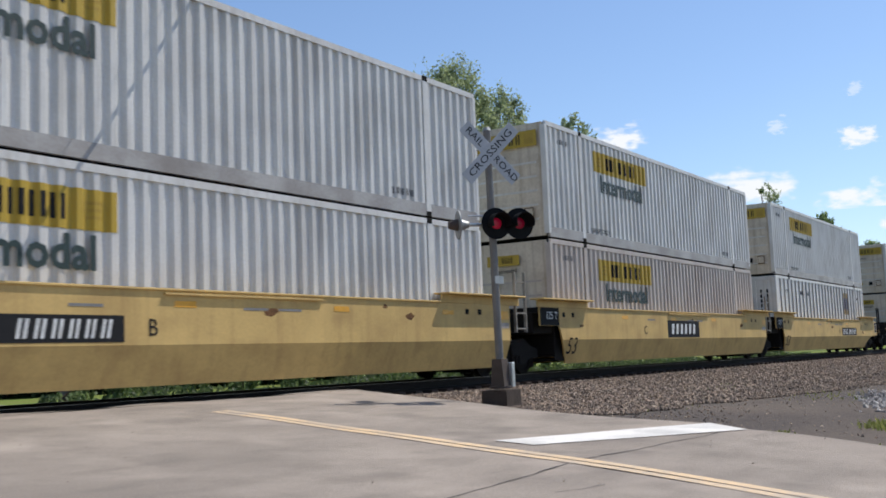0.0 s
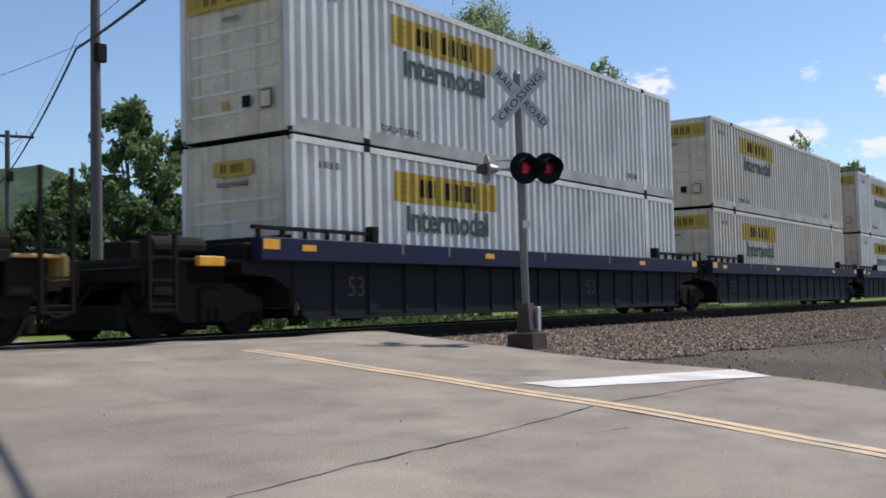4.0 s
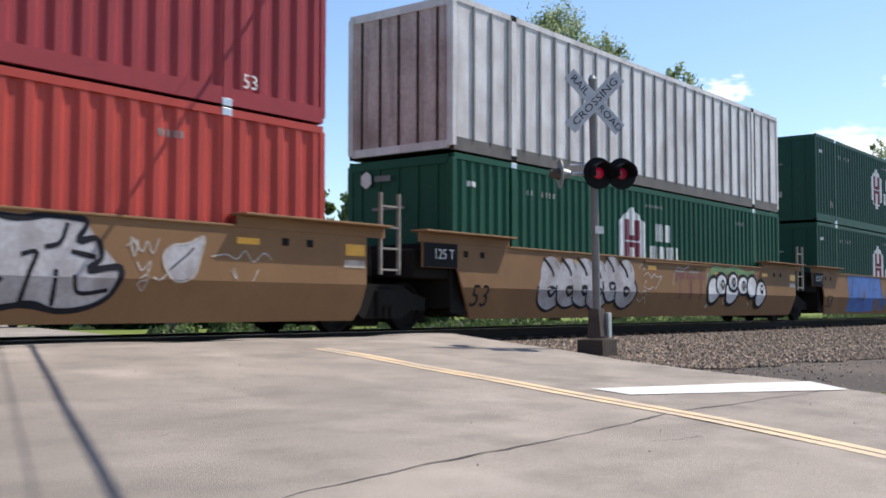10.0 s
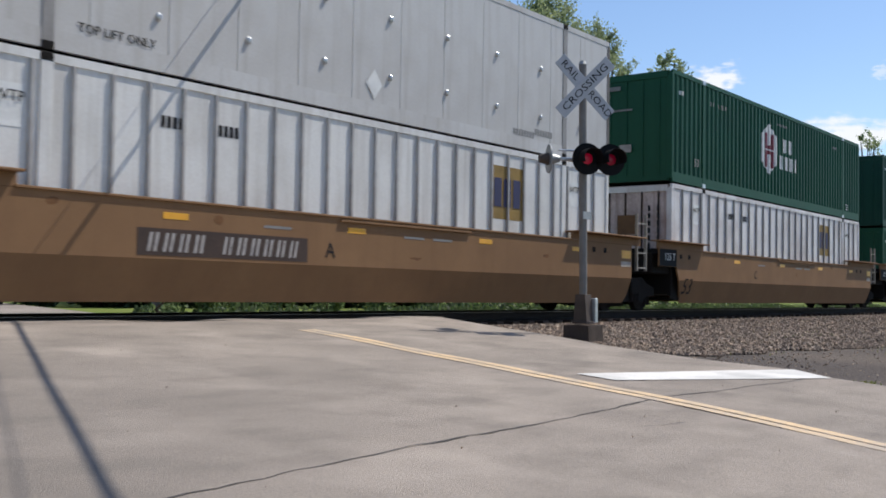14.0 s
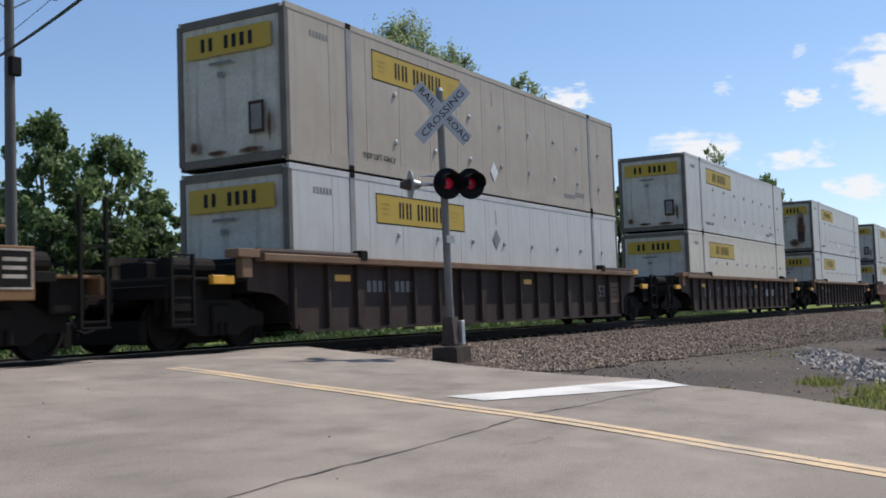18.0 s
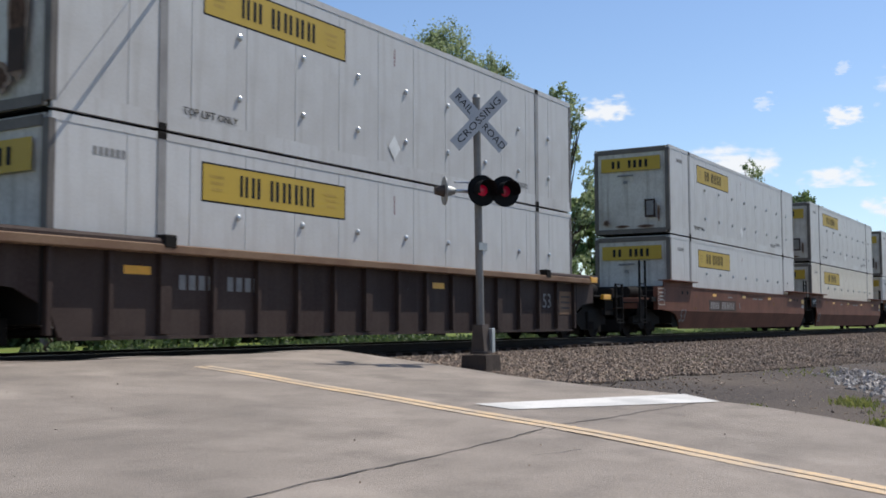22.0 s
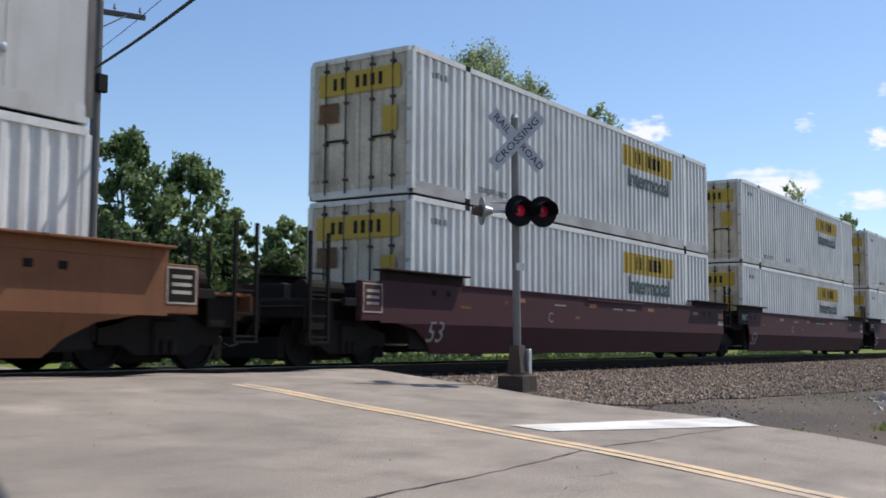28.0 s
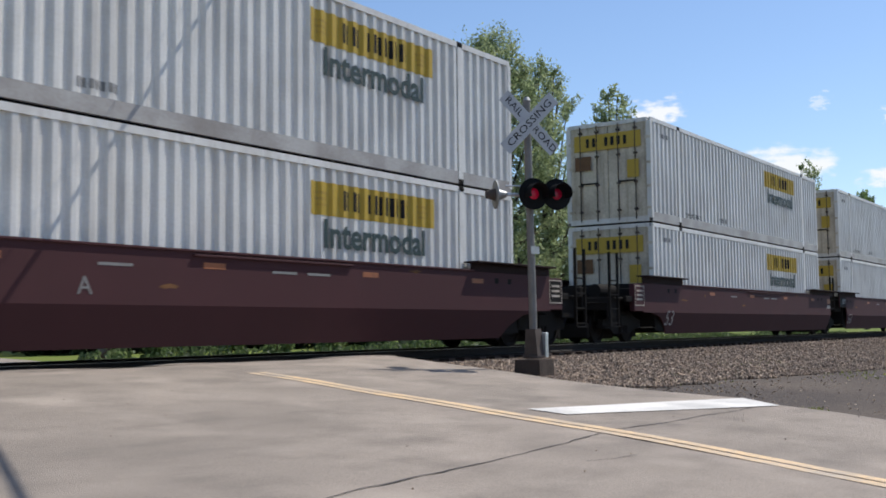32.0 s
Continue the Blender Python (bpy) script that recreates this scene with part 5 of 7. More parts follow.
def blue_piece(car):
    """A broad blue field over the crease, with bare gaps in it, dark shading and paler slanting strokes."""
    blue, sky, ink = M["spray_blue"], M["spray_sky"], M["spray_navy"]
    sprayed_field(car, [(2.40, 1.52), (3.2, 1.525), (4.6, 1.525), (5.9, 1.51), (6.2, 1.48), (6.45, 1.0), (6.7, 0.62), (6.85, 0.75), (6.95, 1.15), (7.1, 1.0), (7.05, 0.6), (6.85, 0.34), (6.5, 0.30), (6.3, 0.6), (6.1, 0.8), (5.98, 0.34), (5.0, 0.27), (3.6, 0.27), (2.65, 0.30), (2.58, 0.80)], blue, 0.005, "broad blue sprayed field")
    bare = CARS["tan"]
    for pts in (((4.08, 0.80), (4.25, 1.22), (4.42, 0.82), (4.3, 0.70)), ((5.55, 0.62), (5.62, 0.78), (5.82, 0.76), (5.90, 0.34), (5.72, 0.32))):
        sprayed_field(car, pts, bare, 0.008, "bare gap in the blue field")
    for row, w in (([(4.2, 0.98), (4.35, 0.86), (4.2, 0.72), (4.05, 0.70)], 0.05), ([(5.72, 1.10), (5.6, 1.06)], 0.05), ([(5.45, 0.62), (5.6, 0.56)], 0.05), ([(6.18, 1.45), (6.35, 1.0), (6.62, 0.5), (6.75, 0.44)], 0.05),
                   ([(2.95, 1.5), (2.85, 1.1), (2.9, 0.8)], 0.03), ([(3.5, 1.3), (3.62, 1.0), (3.5, 0.7)], 0.025), ([(4.9, 1.45), (4.86, 1.2), (4.75, 0.95)], 0.02), ([(5.4, 1.42), (5.3, 1.1), (5.1, 0.9)], 0.02), ([(7.02, 1.05), (6.92, 0.7), (6.8, 0.5)], 0.03)):
        sprayed(car, row, w, ink, 0.010, "dark shading in the blue field")
    for row in ([(3.05, 1.42), (3.35, 1.45), (3.6, 1.36), (3.8, 1.05), (3.72, 0.6), (3.5, 0.36)], [(3.1, 1.2), (3.2, 0.9)], [(2.7, 1.3), (2.72, 0.8), (2.8, 0.42)], [(4.5, 1.4), (4.45, 1.1)], [(5.0, 1.3), (5.15, 1.0), (5.2, 0.6)], [(4.6, 0.62), (4.75, 0.36)]):
        sprayed(car, row, 0.035, sky, 0.011, "pale blue sprayed stroke")
    for row in ([(7.5, 1.3), (7.7, 1.15), (7.9, 1.36), (8.1, 1.1), (8.3, 1.36), (8.5, 1.12), (8.9, 1.3)], [(7.3, 1.2), (7.45, 1.05), (7.6, 1.2), (7.75, 1.0)]):
        sprayed(car, row, 0.012, M["rod"], 0.006, "thin brown tag")
    for row in ([(8.6, 0.95), (8.7, 0.82), (8.85, 0.95), (9.0, 0.8), (9.15, 0.92), (9.3, 0.8)], [(8.7, 0.66), (8.85, 0.56), (9.0, 0.7), (9.15, 0.6)], [(10.0, 0.5), (10.2, 0.42), (10.4, 0.52), (10.6, 0.4), (10.8, 0.5)], [(10.4, 1.42), (10.55, 1.34), (10.7, 1.45), (10.85, 1.35)]):
        sprayed(car, row, 0.018, M["spray_thin"], 0.006, "thin white tag")


def sprayed_words(car, txt, x0, x1, z0, z1, fill, edge):
    """Fat sprayed capitals with a pale edge, folded over the crease of the side."""
    for mat, fat, lift in ((edge, 0.115, 0.005), (fill, 0.068, 0.010)):
        for i, ch in enumerate(txt):
            me = text_mesh(ch, 1.3, mat, 0.0, 1.0, fat).copy()
            bm = bmesh.new()
            bm.from_mesh(me)
            xs, zs = [v.co.x for v in bm.verts], [v.co.z for v in bm.verts]
            w = (x1 - x0) / len(txt)
            grow = 0.55 + fat
            for v in bm.verts:
                kx, kz = (v.co.x - min(xs)) / (max(xs) - min(xs)) - 0.5, (v.co.z - min(zs)) / (max(zs) - min(zs)) - 0.5
                v.co = (x0 + w * (i + 0.5) + kx * w * (0.92 + fat * 1.6), 0, (z0 + z1) / 2 + kz * (z1 - z0) * (0.9 + fat * 1.6))
            bmesh.ops.bisect_plane(bm, geom=bm.verts[:] + bm.edges[:] + bm.faces[:], plane_co=(0, 0, CREASE), plane_no=(0, 0, 1))
            for v in bm.verts:
                v.co.y = -SIDE_Y - lift + LEAN * max(0.0, CREASE - v.co.z) / FOLD
            part("graffiti_letter", bm, mat, car, "sprayed letter")


def scuffs(car, paint, seed):
    """Ragged patches where the paint of a smooth side is scraped down to rust, most of them near the rim."""
    r = random.Random("%s %s" % (paint, seed))
    for k in range(4):
        x, z = r.uniform(1.0, CL - 1.0), r.uniform(1.12, 1.46) if k < 3 else r.uniform(0.82, 1.2)
        wide, high = r.uniform(0.06, 0.28), r.uniform(0.03, 0.09)
        pts = []
        for i in range(9):
            a, k2 = 2 * math.pi * i / 9, r.uniform(0.5, 1.2)
            pts.append((x + wide * k2 * math.cos(a), -SIDE_Y - 0.002, z + high * k2 * math.sin(a)))
        child("scrape", mesh_of("scrape", pts, [tuple(range(9))], M["scrape"]), car, "scraped rusty patch")


def ladder(car, key, x, y, z0, z1, rungs, mat, label):
    """Two stiles and their rungs; the first stile carries the rest."""
    def stile(dx):
        return boxes((x + dx - 0.022, x + dx + 0.022, y - 0.03, y + 0.03, z0, z1))
    l = child("ladder", kept(("ladder", key), lambda: bm_mesh("ladder", stile(-0.23), mat)), car, label)
    child("stile", kept(("stile", key), lambda: bm_mesh("stile", stile(0.23), mat)), l)
    for i in range(rungs):
        z = z0 + 0.08 + (min(z1, z0 + 1.15) - z0 - 0.1) * i / max(rungs - 1, 1)
        child("rung", kept(("rung", key, i), lambda: bm_mesh("rung", boxes((x - 0.208, x + 0.208, y - 0.018, y + 0.018, z - 0.016, z + 0.016)), mat)), l)


def well_car(kind, paint, front, rear, label, plate=None, letter="", board=None):
    """One well unit. front, rear: 'joint' where it shares a truck with the next unit, 'coupler' where it ends the car."""
    mat = CARS[paint]
    c = empty("well_car", label, "rail car", "well cars of the train")
    x0, x1 = -1.2, CL + 1.2
    dark = M["steel_dark"]
    for s in (-1, 1):
        if kind == "smooth":
            child("side_sill", kept(("plate_side", paint, s, front, rear), lambda: bm_mesh("side_sill", plate_side(s, x0, x1, front, rear), mat)), c)
            child("top_chord", kept(("top_chord", paint, s), lambda: bm_mesh("top_chord", boxes((x0 + 2.68, x1 - 3.1, min(s * 1.34, s * (SIDE_Y + 0.03)), max(s * 1.34, s * (SIDE_Y + 0.03)), RIM, RIM + 0.035), bevel=0.006), mat)), c)
            for a, b in ((x0, x0 + 2.72), (x1 - 3.15, x1)):
                child("end_ledge", kept(("ledge", paint, s, round(a, 2)), lambda: bm_mesh("end_ledge", boxes((a, b, min(s * 1.31, s * LEDGE_Y), max(s * 1.31, s * LEDGE_Y), 1.70, 1.735), (a, b, min(s * 1.46, s * SIDE_Y), max(s * 1.46, s * SIDE_Y), RIM, 1.70), bevel=0.008), CARS["shadow_dirt"] if paint == "maroon" else mat)), c, "overhanging ledge at the end of the well")
        else:
            top = CARS["chord"] if kind == "ribbed" else mat
            web = mat if kind == "ribbed" else CARS["navy"]
            z_mid = 1.33 if kind == "ribbed" else 1.14
            child("top_chord", kept(("chord", kind, paint, s), lambda: bm_mesh("top_chord", boxes((x0 + 0.2, x1 - 0.2, min(s * 1.33, s * 1.56), max(s * 1.33, s * 1.56), z_mid + 0.10 if kind == "ribbed" else z_mid, 1.56 if kind == "ribbed" else 1.50), bevel=0.015), top)), c)
            outline = [(x0, z_mid), (x0, 0.95), (x0 + 0.7, 0.88), (x0 + 1.25, 0.6), (x0 + 1.4, 0.22), (x1 - 1.4, 0.22), (x1 - 1.25, 0.6), (x1 - 0.7, 0.88), (x1, 0.95), (x1, z_mid)]
            if kind == "ribbed":
                outline = [(x0, z_mid + 0.1)] + outline[1:-1] + [(x1, z_mid + 0.1)]
            child("side_sill", kept(("web", kind, paint, s), lambda: bm_mesh("side_sill", prism(bmesh.new(), outline, "y", s * 1.305, s * 1.34), web)), c)
            child("bottom_angle", kept(("angle", kind, paint, s), lambda: bm_mesh("bottom_angle", boxes((x0 + 1.4, x1 - 1.4, min(s * 1.28, s * 1.40), max(s * 1.28, s * 1.40), 0.20, 0.245)), web)), c)
            for i in range(17):
                x = -0.03 + i * (CL - 0.1) / 16
                wide = 0.11 if i % 5 == 2 else 0.045
                child("rib", kept(("rib", kind, paint, s, wide), lambda: bm_mesh("rib", boxes((-wide, wide, min(s * 1.33, s * (1.43 if kind == "ribbed" else 1.37)), max(s * 1.33, s * (1.43 if kind == "ribbed" else 1.37)), 0.27, z_mid + (0.1 if kind == "ribbed" else 0)), bevel=0.006), web)), c, at=(x, 0, 0))
            if kind == "ribbed":
                for a in (x0 + 0.1, x1 - 3.0):
                    child("end_rail", kept(("endrail", s, round(a, 1)), lambda: bm_mesh("end_rail", tube(bmesh.new(), (a, s * 1.47, 1.58), (a + 2.9, s * 1.47, 1.58), 0.07, n=10), mat)), c)
                    child("lock_block", bm_mesh("lock_block", boxes((a + 2.9 if a < 5 else a - 0.25, a + 3.15 if a < 5 else a, s * 1.47 - 0.1, s * 1.47 + 0.1, 1.5, 1.70), bevel=0.02), dark), c)
                child("corner_step", bm_mesh("corner_step", boxes((x0 - 0.45, x0 + 0.1, min(s * 1.25, s * 1.55), max(s * 1.25, s * 1.55), 1.48, 1.62), (x0 - 0.3, x0 - 0.05, min(s * 1.35, s * 1.5), max(s * 1.35, s * 1.5), 1.15, 1.48), bevel=0.01), CARS["chord"]), c, "worn ochre corner bracket")
            else:
                for a in (x0 + 0.1, x1 - 3.0):
                    bm = boxes((a, a + 2.9, s * 1.47 - 0.04, s * 1.47 + 0.04, 1.62, 1.68))
                    for k in range(6):
                        box(bm, a + 0.1 + k * 0.54, a + 0.16 + k * 0.54, s * 1.47 - 0.03, s * 1.47 + 0.03, 1.5, 1.62)
                    child("end_rail", bm_mesh("end_rail", bm, dark), c)
                    child("lock_block", bm_mesh("lock_block", boxes((a + 2.85 if a < 5 else a - 0.2, a + 3.05 if a < 5 else a, s * 1.47 - 0.09, s * 1.47 + 0.09, 1.5, 1.78), bevel=0.02), dark), c)
                for k, x in enumerate((0.1, 5.6, 13.2)):
                    child("reflector", kept(("reflector", s), lambda: bm_mesh("reflector", boxes((-0.17, 0.17, min(s * 1.56, s * 1.566), max(s * 1.56, s * 1.566), 1.30, 1.40)), M["amber"])), c, "amber reflector", (x, 0, 0))
    if kind == "smooth":
        for s in (-1, 1):
            # added dark plates that keep the cut-outs over the trucks dark
            for a, b in ((-0.1, 1.0), (CL - 1.0, CL + 0.1)):
                child("fender", kept(("fender", s, round(a, 1)), lambda: bm_mesh("fender", boxes((a, b, min(s * 1.305, s * 1.32), max(s * 1.305, s * 1.32), 0.30, 1.5)), dark)), c, "dark filler plate added behind the cut-out over the truck")
    # floor beams and end bulkheads
    for x in (0.4, 2.0, 5.0, 8.08, 11.1, 14.1, 15.8):
        child("floor_beam", kept(("floor_beam",), lambda: bm_mesh("floor_beam", boxes((-0.25, 0.25, -1.3, 1.3, 0.27, 0.34)), dark)), c, at=(x, 0, 0))
    for x, way in ((0.0, -1), (CL, 1)):
        xa, xb = sorted((x + way * 0.12, x + way * 1.1))
        child("end_bolster", kept(("bolster_end", kind, paint, way), lambda: bm_mesh("end_bolster", boxes((xa, xb, -1.30, 1.30, 0.92, 1.42), (x + way * 0.1 - 0.03, x + way * 0.1 + 0.03, -1.36, 1.36, 0.4, 1.58), bevel=0.02), dark)), c)
        joined = (front if way < 0 else rear) == "joint"
        ends = (x + way * 1.1, x + way * (1.62 if joined else 3.0))
        xa, xb = min(ends), max(ends)
        child("centre_sill", kept(("sill", way, joined), lambda: bm_mesh("centre_sill", boxes((xa, xb, -0.38, 0.38, 0.72, 1.10), bevel=0.03), dark)), c)
        if not joined:
            xe = x + way * 3.0
            child("end_platform", kept(("platform", way, paint if kind == "smooth" else ""), lambda: bm_mesh("end_platform", boxes((min(x + way * 1.2, xe), max(x + way * 1.2, xe), -1.35, 1.35, 1.10, 1.15), (xe - 0.06, xe + 0.06, -1.4, 1.4, 0.82, 1.12), bevel=0.01), mat if kind == "smooth" and paint != "maroon" else dark)), c)
            child("coupler", kept(("coupler", way), lambda: bm_mesh("coupler", boxes((min(xe, xe + way * 0.68), max(xe, xe + way * 0.68), -0.10, 0.10, 0.74, 0.94), (min(xe + way * 0.5, xe + way * 0.74), max(xe + way * 0.5, xe + way * 0.74), -0.17, 0.15, 0.68, 1.0), bevel=0.03), M["wheel"])), c, "rusty knuckle coupler")
            for s in (-1, 1):
                ladder(c, (way, s, kind), xe + way * -0.2, s * 1.42, 0.42, 1.5 if kind != "smooth" else 2.25, 4, dark, "steel ladder at the car's end")
                child("side_step", kept(("step", way, s), lambda: bm_mesh("side_step", boxes((xe + way * -0.2 - 0.26, xe + way * -0.2 + 0.26, s * 1.35 - 0.12, s * 1.35 + 0.12, 0.40, 0.43)), dark)), c)
                child("step_plate", kept(("stepplate", way, s, kind), lambda: bm_mesh("step_plate", boxes((x + way * 1.9 - 0.25, x + way * 1.9 + 0.25, min(s * 1.36, s * 1.46), max(s * 1.36, s * 1.46), 1.04, 1.18), bevel=0.01), M["amber"] if kind != "smooth" else dark)), c, "step plate")
            for s in (-1, 1):
                child("draft_plate", kept(("draft", way, s), lambda: bm_mesh("draft_plate", boxes((min(x + way * 1.1, xe - way * 0.15), max(x + way * 1.1, xe - way * 0.15), min(s * 0.86, s * 0.90), max(s * 0.86, s * 0.90), 0.55, 1.10), (min(x + way * 2.2, xe - way * 0.2), max(x + way * 2.2, xe - way * 0.2), min(s * 1.2, s * 1.25), max(s * 1.2, s * 1.25), 0.62, 1.12), bevel=0.008), dark)), c, "black plate beside the draft gear")
            child("uncoupling_lever", kept(("lever", way), lambda: bm_mesh("uncoupling_lever", tube(tube(bmesh.new(), (xe + way * 0.12, -1.4, 1.0), (xe + way * 0.12, -0.1, 1.0), 0.018, n=6), (xe + way * 0.12, -1.4, 1.0), (xe + way * 0.12, -1.4, 0.6), 0.018, n=6), dark)), c)
            child("air_hose", kept(("hose", way), lambda: bm_mesh("air_hose", tube(tube(bmesh.new(), (xe + way * 0.1, -0.3, 0.8), (xe + way * 0.45, -0.32, 0.38), 0.03, n=7), (xe + way * 0.45, -0.32, 0.38), (xe + way * 0.75, -0.2, 0.3), 0.03, n=7), M["black"])), c, "black air hose")
            child("brake_box", kept(("brakebox", way), lambda: bm_mesh("brake_box", boxes((x + way * 2.2 - 0.25, x + way * 2.2 + 0.25, -0.3, 0.3, 1.15, 1.45), bevel=0.03), dark)), c)
            child("air_reservoir", kept(("reservoir", way), lambda: bm_mesh("air_reservoir", tube(bmesh.new(), (x + way * 1.5, -0.75, 1.33), (x + way * 2.5, -0.75, 1.33), 0.17, n=14), dark)), c)
        elif way > 0:
            for s in (-1, 1):
                ladder(c, ("mid", s, kind, paint in ("yellow", "tan")), CL + 1.42, s * 1.40, 0.95, 2.3 if kind == "smooth" else 1.75, 4, M["ladder"] if paint in ("yellow", "tan") else dark, "steel ladder between two units")
            child("valve_box", kept(("valve",), lambda: bm_mesh("valve_box", boxes((CL + 0.5, CL + 1.0, -1.1, -0.6, 1.42, 1.72), bevel=0.02), dark)), c)
    truck(c, -1.633 if front == "joint" else -1.62)
    if rear == "coupler":
        truck(c, CL + 1.5)

    def on_car(name, xa, xb, za, zb, m, lift=0.004, lab=""):
        y = -SIDE_Y if kind == "smooth" else (-1.56 if za > 1.3 else -1.345)

        def yy(z):
            return y + (LEAN * (CREASE - z) / FOLD if (z < CREASE and kind == "smooth") else 0.0) - lift
        return child(name, mesh_of(name, [(xa, yy(za), za), (xb, yy(za), za), (xb, yy(zb), zb), (xa, yy(zb), zb)], [(0, 1, 2, 3)], m), c, lab)

    def car_words(txt, x, z, size, m, lean=0.0):
        y = -SIDE_Y - 0.005 if kind == "smooth" else -1.348
        turn = 0.0
        if z < 0.7 and kind == "smooth":
            y += LEAN * (CREASE - z) / FOLD
            turn = 17.2
        child("lettering", text_mesh(txt, size, m), c, at=(x, y, z), turn=(turn, 0, 0))

    def slant_bar(name, xa, xb, za, zb, m, lean=0.05):
        y = -SIDE_Y - 0.008
        return child(name, mesh_of(name, [(xa, y, za), (xb, y, za), (xb + lean, y, zb), (xa + lean, y, zb)], [(0, 1, 2, 3)], m), c)

    bold = paint == "yellow" or "graffiti" in label
    if plate is not None:
        on_car("number_board", plate, plate + 3.1, 0.81, 1.17, M["ink"] if bold else M["rust_dark"], 0.004, "dark board with a painted number")
        xx = plate + 0.15
        for k in range(11):
            if k != 4:
                for dx in (0.0, 0.10):
                    slant_bar("number_bar", xx + dx, xx + dx + 0.052, 0.865, 1.115, M["white_mark"] if bold else M["pale_mark"])
            xx += 0.255
    if letter and letter != "x":
        lx = 5.2 if plate is None else (plate + 3.6 if plate < 8 else plate - 0.5)
        car_words(letter, lx, 1.0, 0.34, M["ink"] if paint in ("yellow", "tan", "ochre") else M["grey_mark"])
    if board is not None:
        on_car("company_board", board, board + 2.7, 0.80, 1.30, M["ink"], 0.004, "dark company board")
        for k in range(6):
            slant_bar("board_bar", board + 0.3 + k * 0.36, board + 0.48 + k * 0.36, 0.90, 1.2, M["white_mark"], 0.06)
    if kind == "smooth":
        car_words("53", 0.62, 0.60, 0.60, M["ink"] if paint in ("yellow", "tan") else M["pale_mark"] if paint == "maroon" else M["grey_mark"])
        if front == "joint":
            # the black spans the whole end: grime plus the ledge's shadow, painted on
            on_car("capacity_board", -1.09, -0.13, 1.105, 1.525, M["black"], 0.006, "black end plate with white figures, grime and ledge shadow in its colour")
            child("lettering", text_mesh("125 T", 0.25, M["white_mark"]), c, at=(-0.52, -SIDE_Y - 0.011, 1.33))
        scuffs(c, paint, plate)
        for xa in [x0 + 1.25, x0 + 1.75] if front == "joint" else [x0 + 1.6, x0 + 2.1]:
            on_car("tie_slot", xa, xa + 0.14, 1.31, 1.42, M["steel_dark"], 0.005, "dark tie-down slot")
        for xa in (x1 - 2.3, x1 - 1.8):
            on_car("tie_slot", xa, xa + 0.14, 1.31, 1.42, M["steel_dark"], 0.005, "dark tie-down slot")
        if rear == "joint":
            on_car("end_reflector", x1 - 0.95, x1 - 0.5, 1.22, 1.40, M["amber"] if paint != "maroon" else M["dull_reflector"], 0.006, "amber reflector")
            on_car("end_placard", x1 - 0.98, x1 - 0.5, 1.03, 1.15, M["border_mark"], 0.006, "pale placard")
        for x in (3.6, 7.2, 10.8, 14.2):
            on_car("reflector_strip", x, x + 0.42, 1.30, 1.39, M["dull_reflector"] if paint == "maroon" else M["amber"])
        for end, xs in ((front, x0 - 0.52), (rear, x1 - 0.03)):
            if end == "coupler":
                for s in (-1, 1):
                    child("end_bracket", kept(("bracket", paint, s, xs > 0), lambda: bm_mesh("end_bracket", boxes((xs - 0.04, xs + 0.60, min(s * 1.36, s * SIDE_Y), max(s * 1.36, s * SIDE_Y), 0.80, 1.50), bevel=0.012), mat)), c, "bracket for the notice board")
                on_car("notice_board", xs, xs + 0.56, 0.94, 1.46, M["steel_dark"] if xs > 0 else mat, 0.006, "notice board with a pale border")
                for r in ((xs, xs + 0.56, 0.94, 0.965), (xs, xs + 0.56, 1.435, 1.46), (xs, xs + 0.025, 0.965, 1.435), (xs + 0.535, xs + 0.56, 0.965, 1.435)):
                    on_car("board_border", *r, M["border_mark"], 0.010)
                for k in range(3):
                    on_car("board_bar", xs + 0.1, xs + 0.46, 1.30 - k * 0.11, 1.35 - k * 0.11, M["border_mark"], 0.010)
        for s in (-1, 1):
            child("side_strip", kept(("side_strip", paint, s), lambda: bm_mesh("side_strip", boxes((7.0, 10.5, min(s * 1.5, s * 1.545), max(s * 1.5, s * 1.545), RIM - 0.06, RIM - 0.03), bevel=0.004), mat)), c)
        for x in (5.4, 8.6, 9.4):
            on_car("small_stencil", x, x + 0.55, 1.28, 1.32, M["grey_mark"])
    elif kind == "ribbed":
        on_car("yellow_reflector", 1.25, 1.75, 1.12, 1.24, M["amber"])
        on_car("yellow_reflector", 9.3, 9.75, 1.12, 1.24, M["amber"])
        for k in range(4 if letter != "x" else 0):
            on_car("number_bar", 2.3 + k * 0.2, 2.43 + k * 0.2, 0.92, 1.14, M["grey_mark"])
            on_car("number_bar", 3.32 + k * 0.2, 3.45 + k * 0.2, 0.92, 1.14, M["grey_mark"])
        for k in range(3 if letter == "x" else 0):
            on_car("company_bar", 11.4 + k * 0.56, 11.8 + k * 0.56, 0.76, 1.06, M["chalk"], 0.006)
        on_car("faded_panel", 15.25, 15.95, 0.62, 1.2, CARS["chord"], 0.004, "faded stencil panel")
        for k in range(3):
            on_car("stencil_bar", 15.33, 15.85, 0.76 + k * 0.14, 0.81 + k * 0.14, M["rod"], 0.008)
        child("end_cap", kept(("end_cap",), lambda: bm_mesh("end_cap", boxes((x1 - 0.62, x1 - 0.22, -1.575, -1.50, 1.46, 1.60), bevel=0.01), M["amber"])), c, "amber end of the chord")
        car_words("53", 14.55, 0.93, 0.5, M["grey_mark"])
    else:
        for xa in (x0 + 0.25, x1 - 0.62):
            on_car("end_reflector", xa, xa + 0.36, 1.31, 1.47, M["amber"], 0.006, "amber reflector plate")
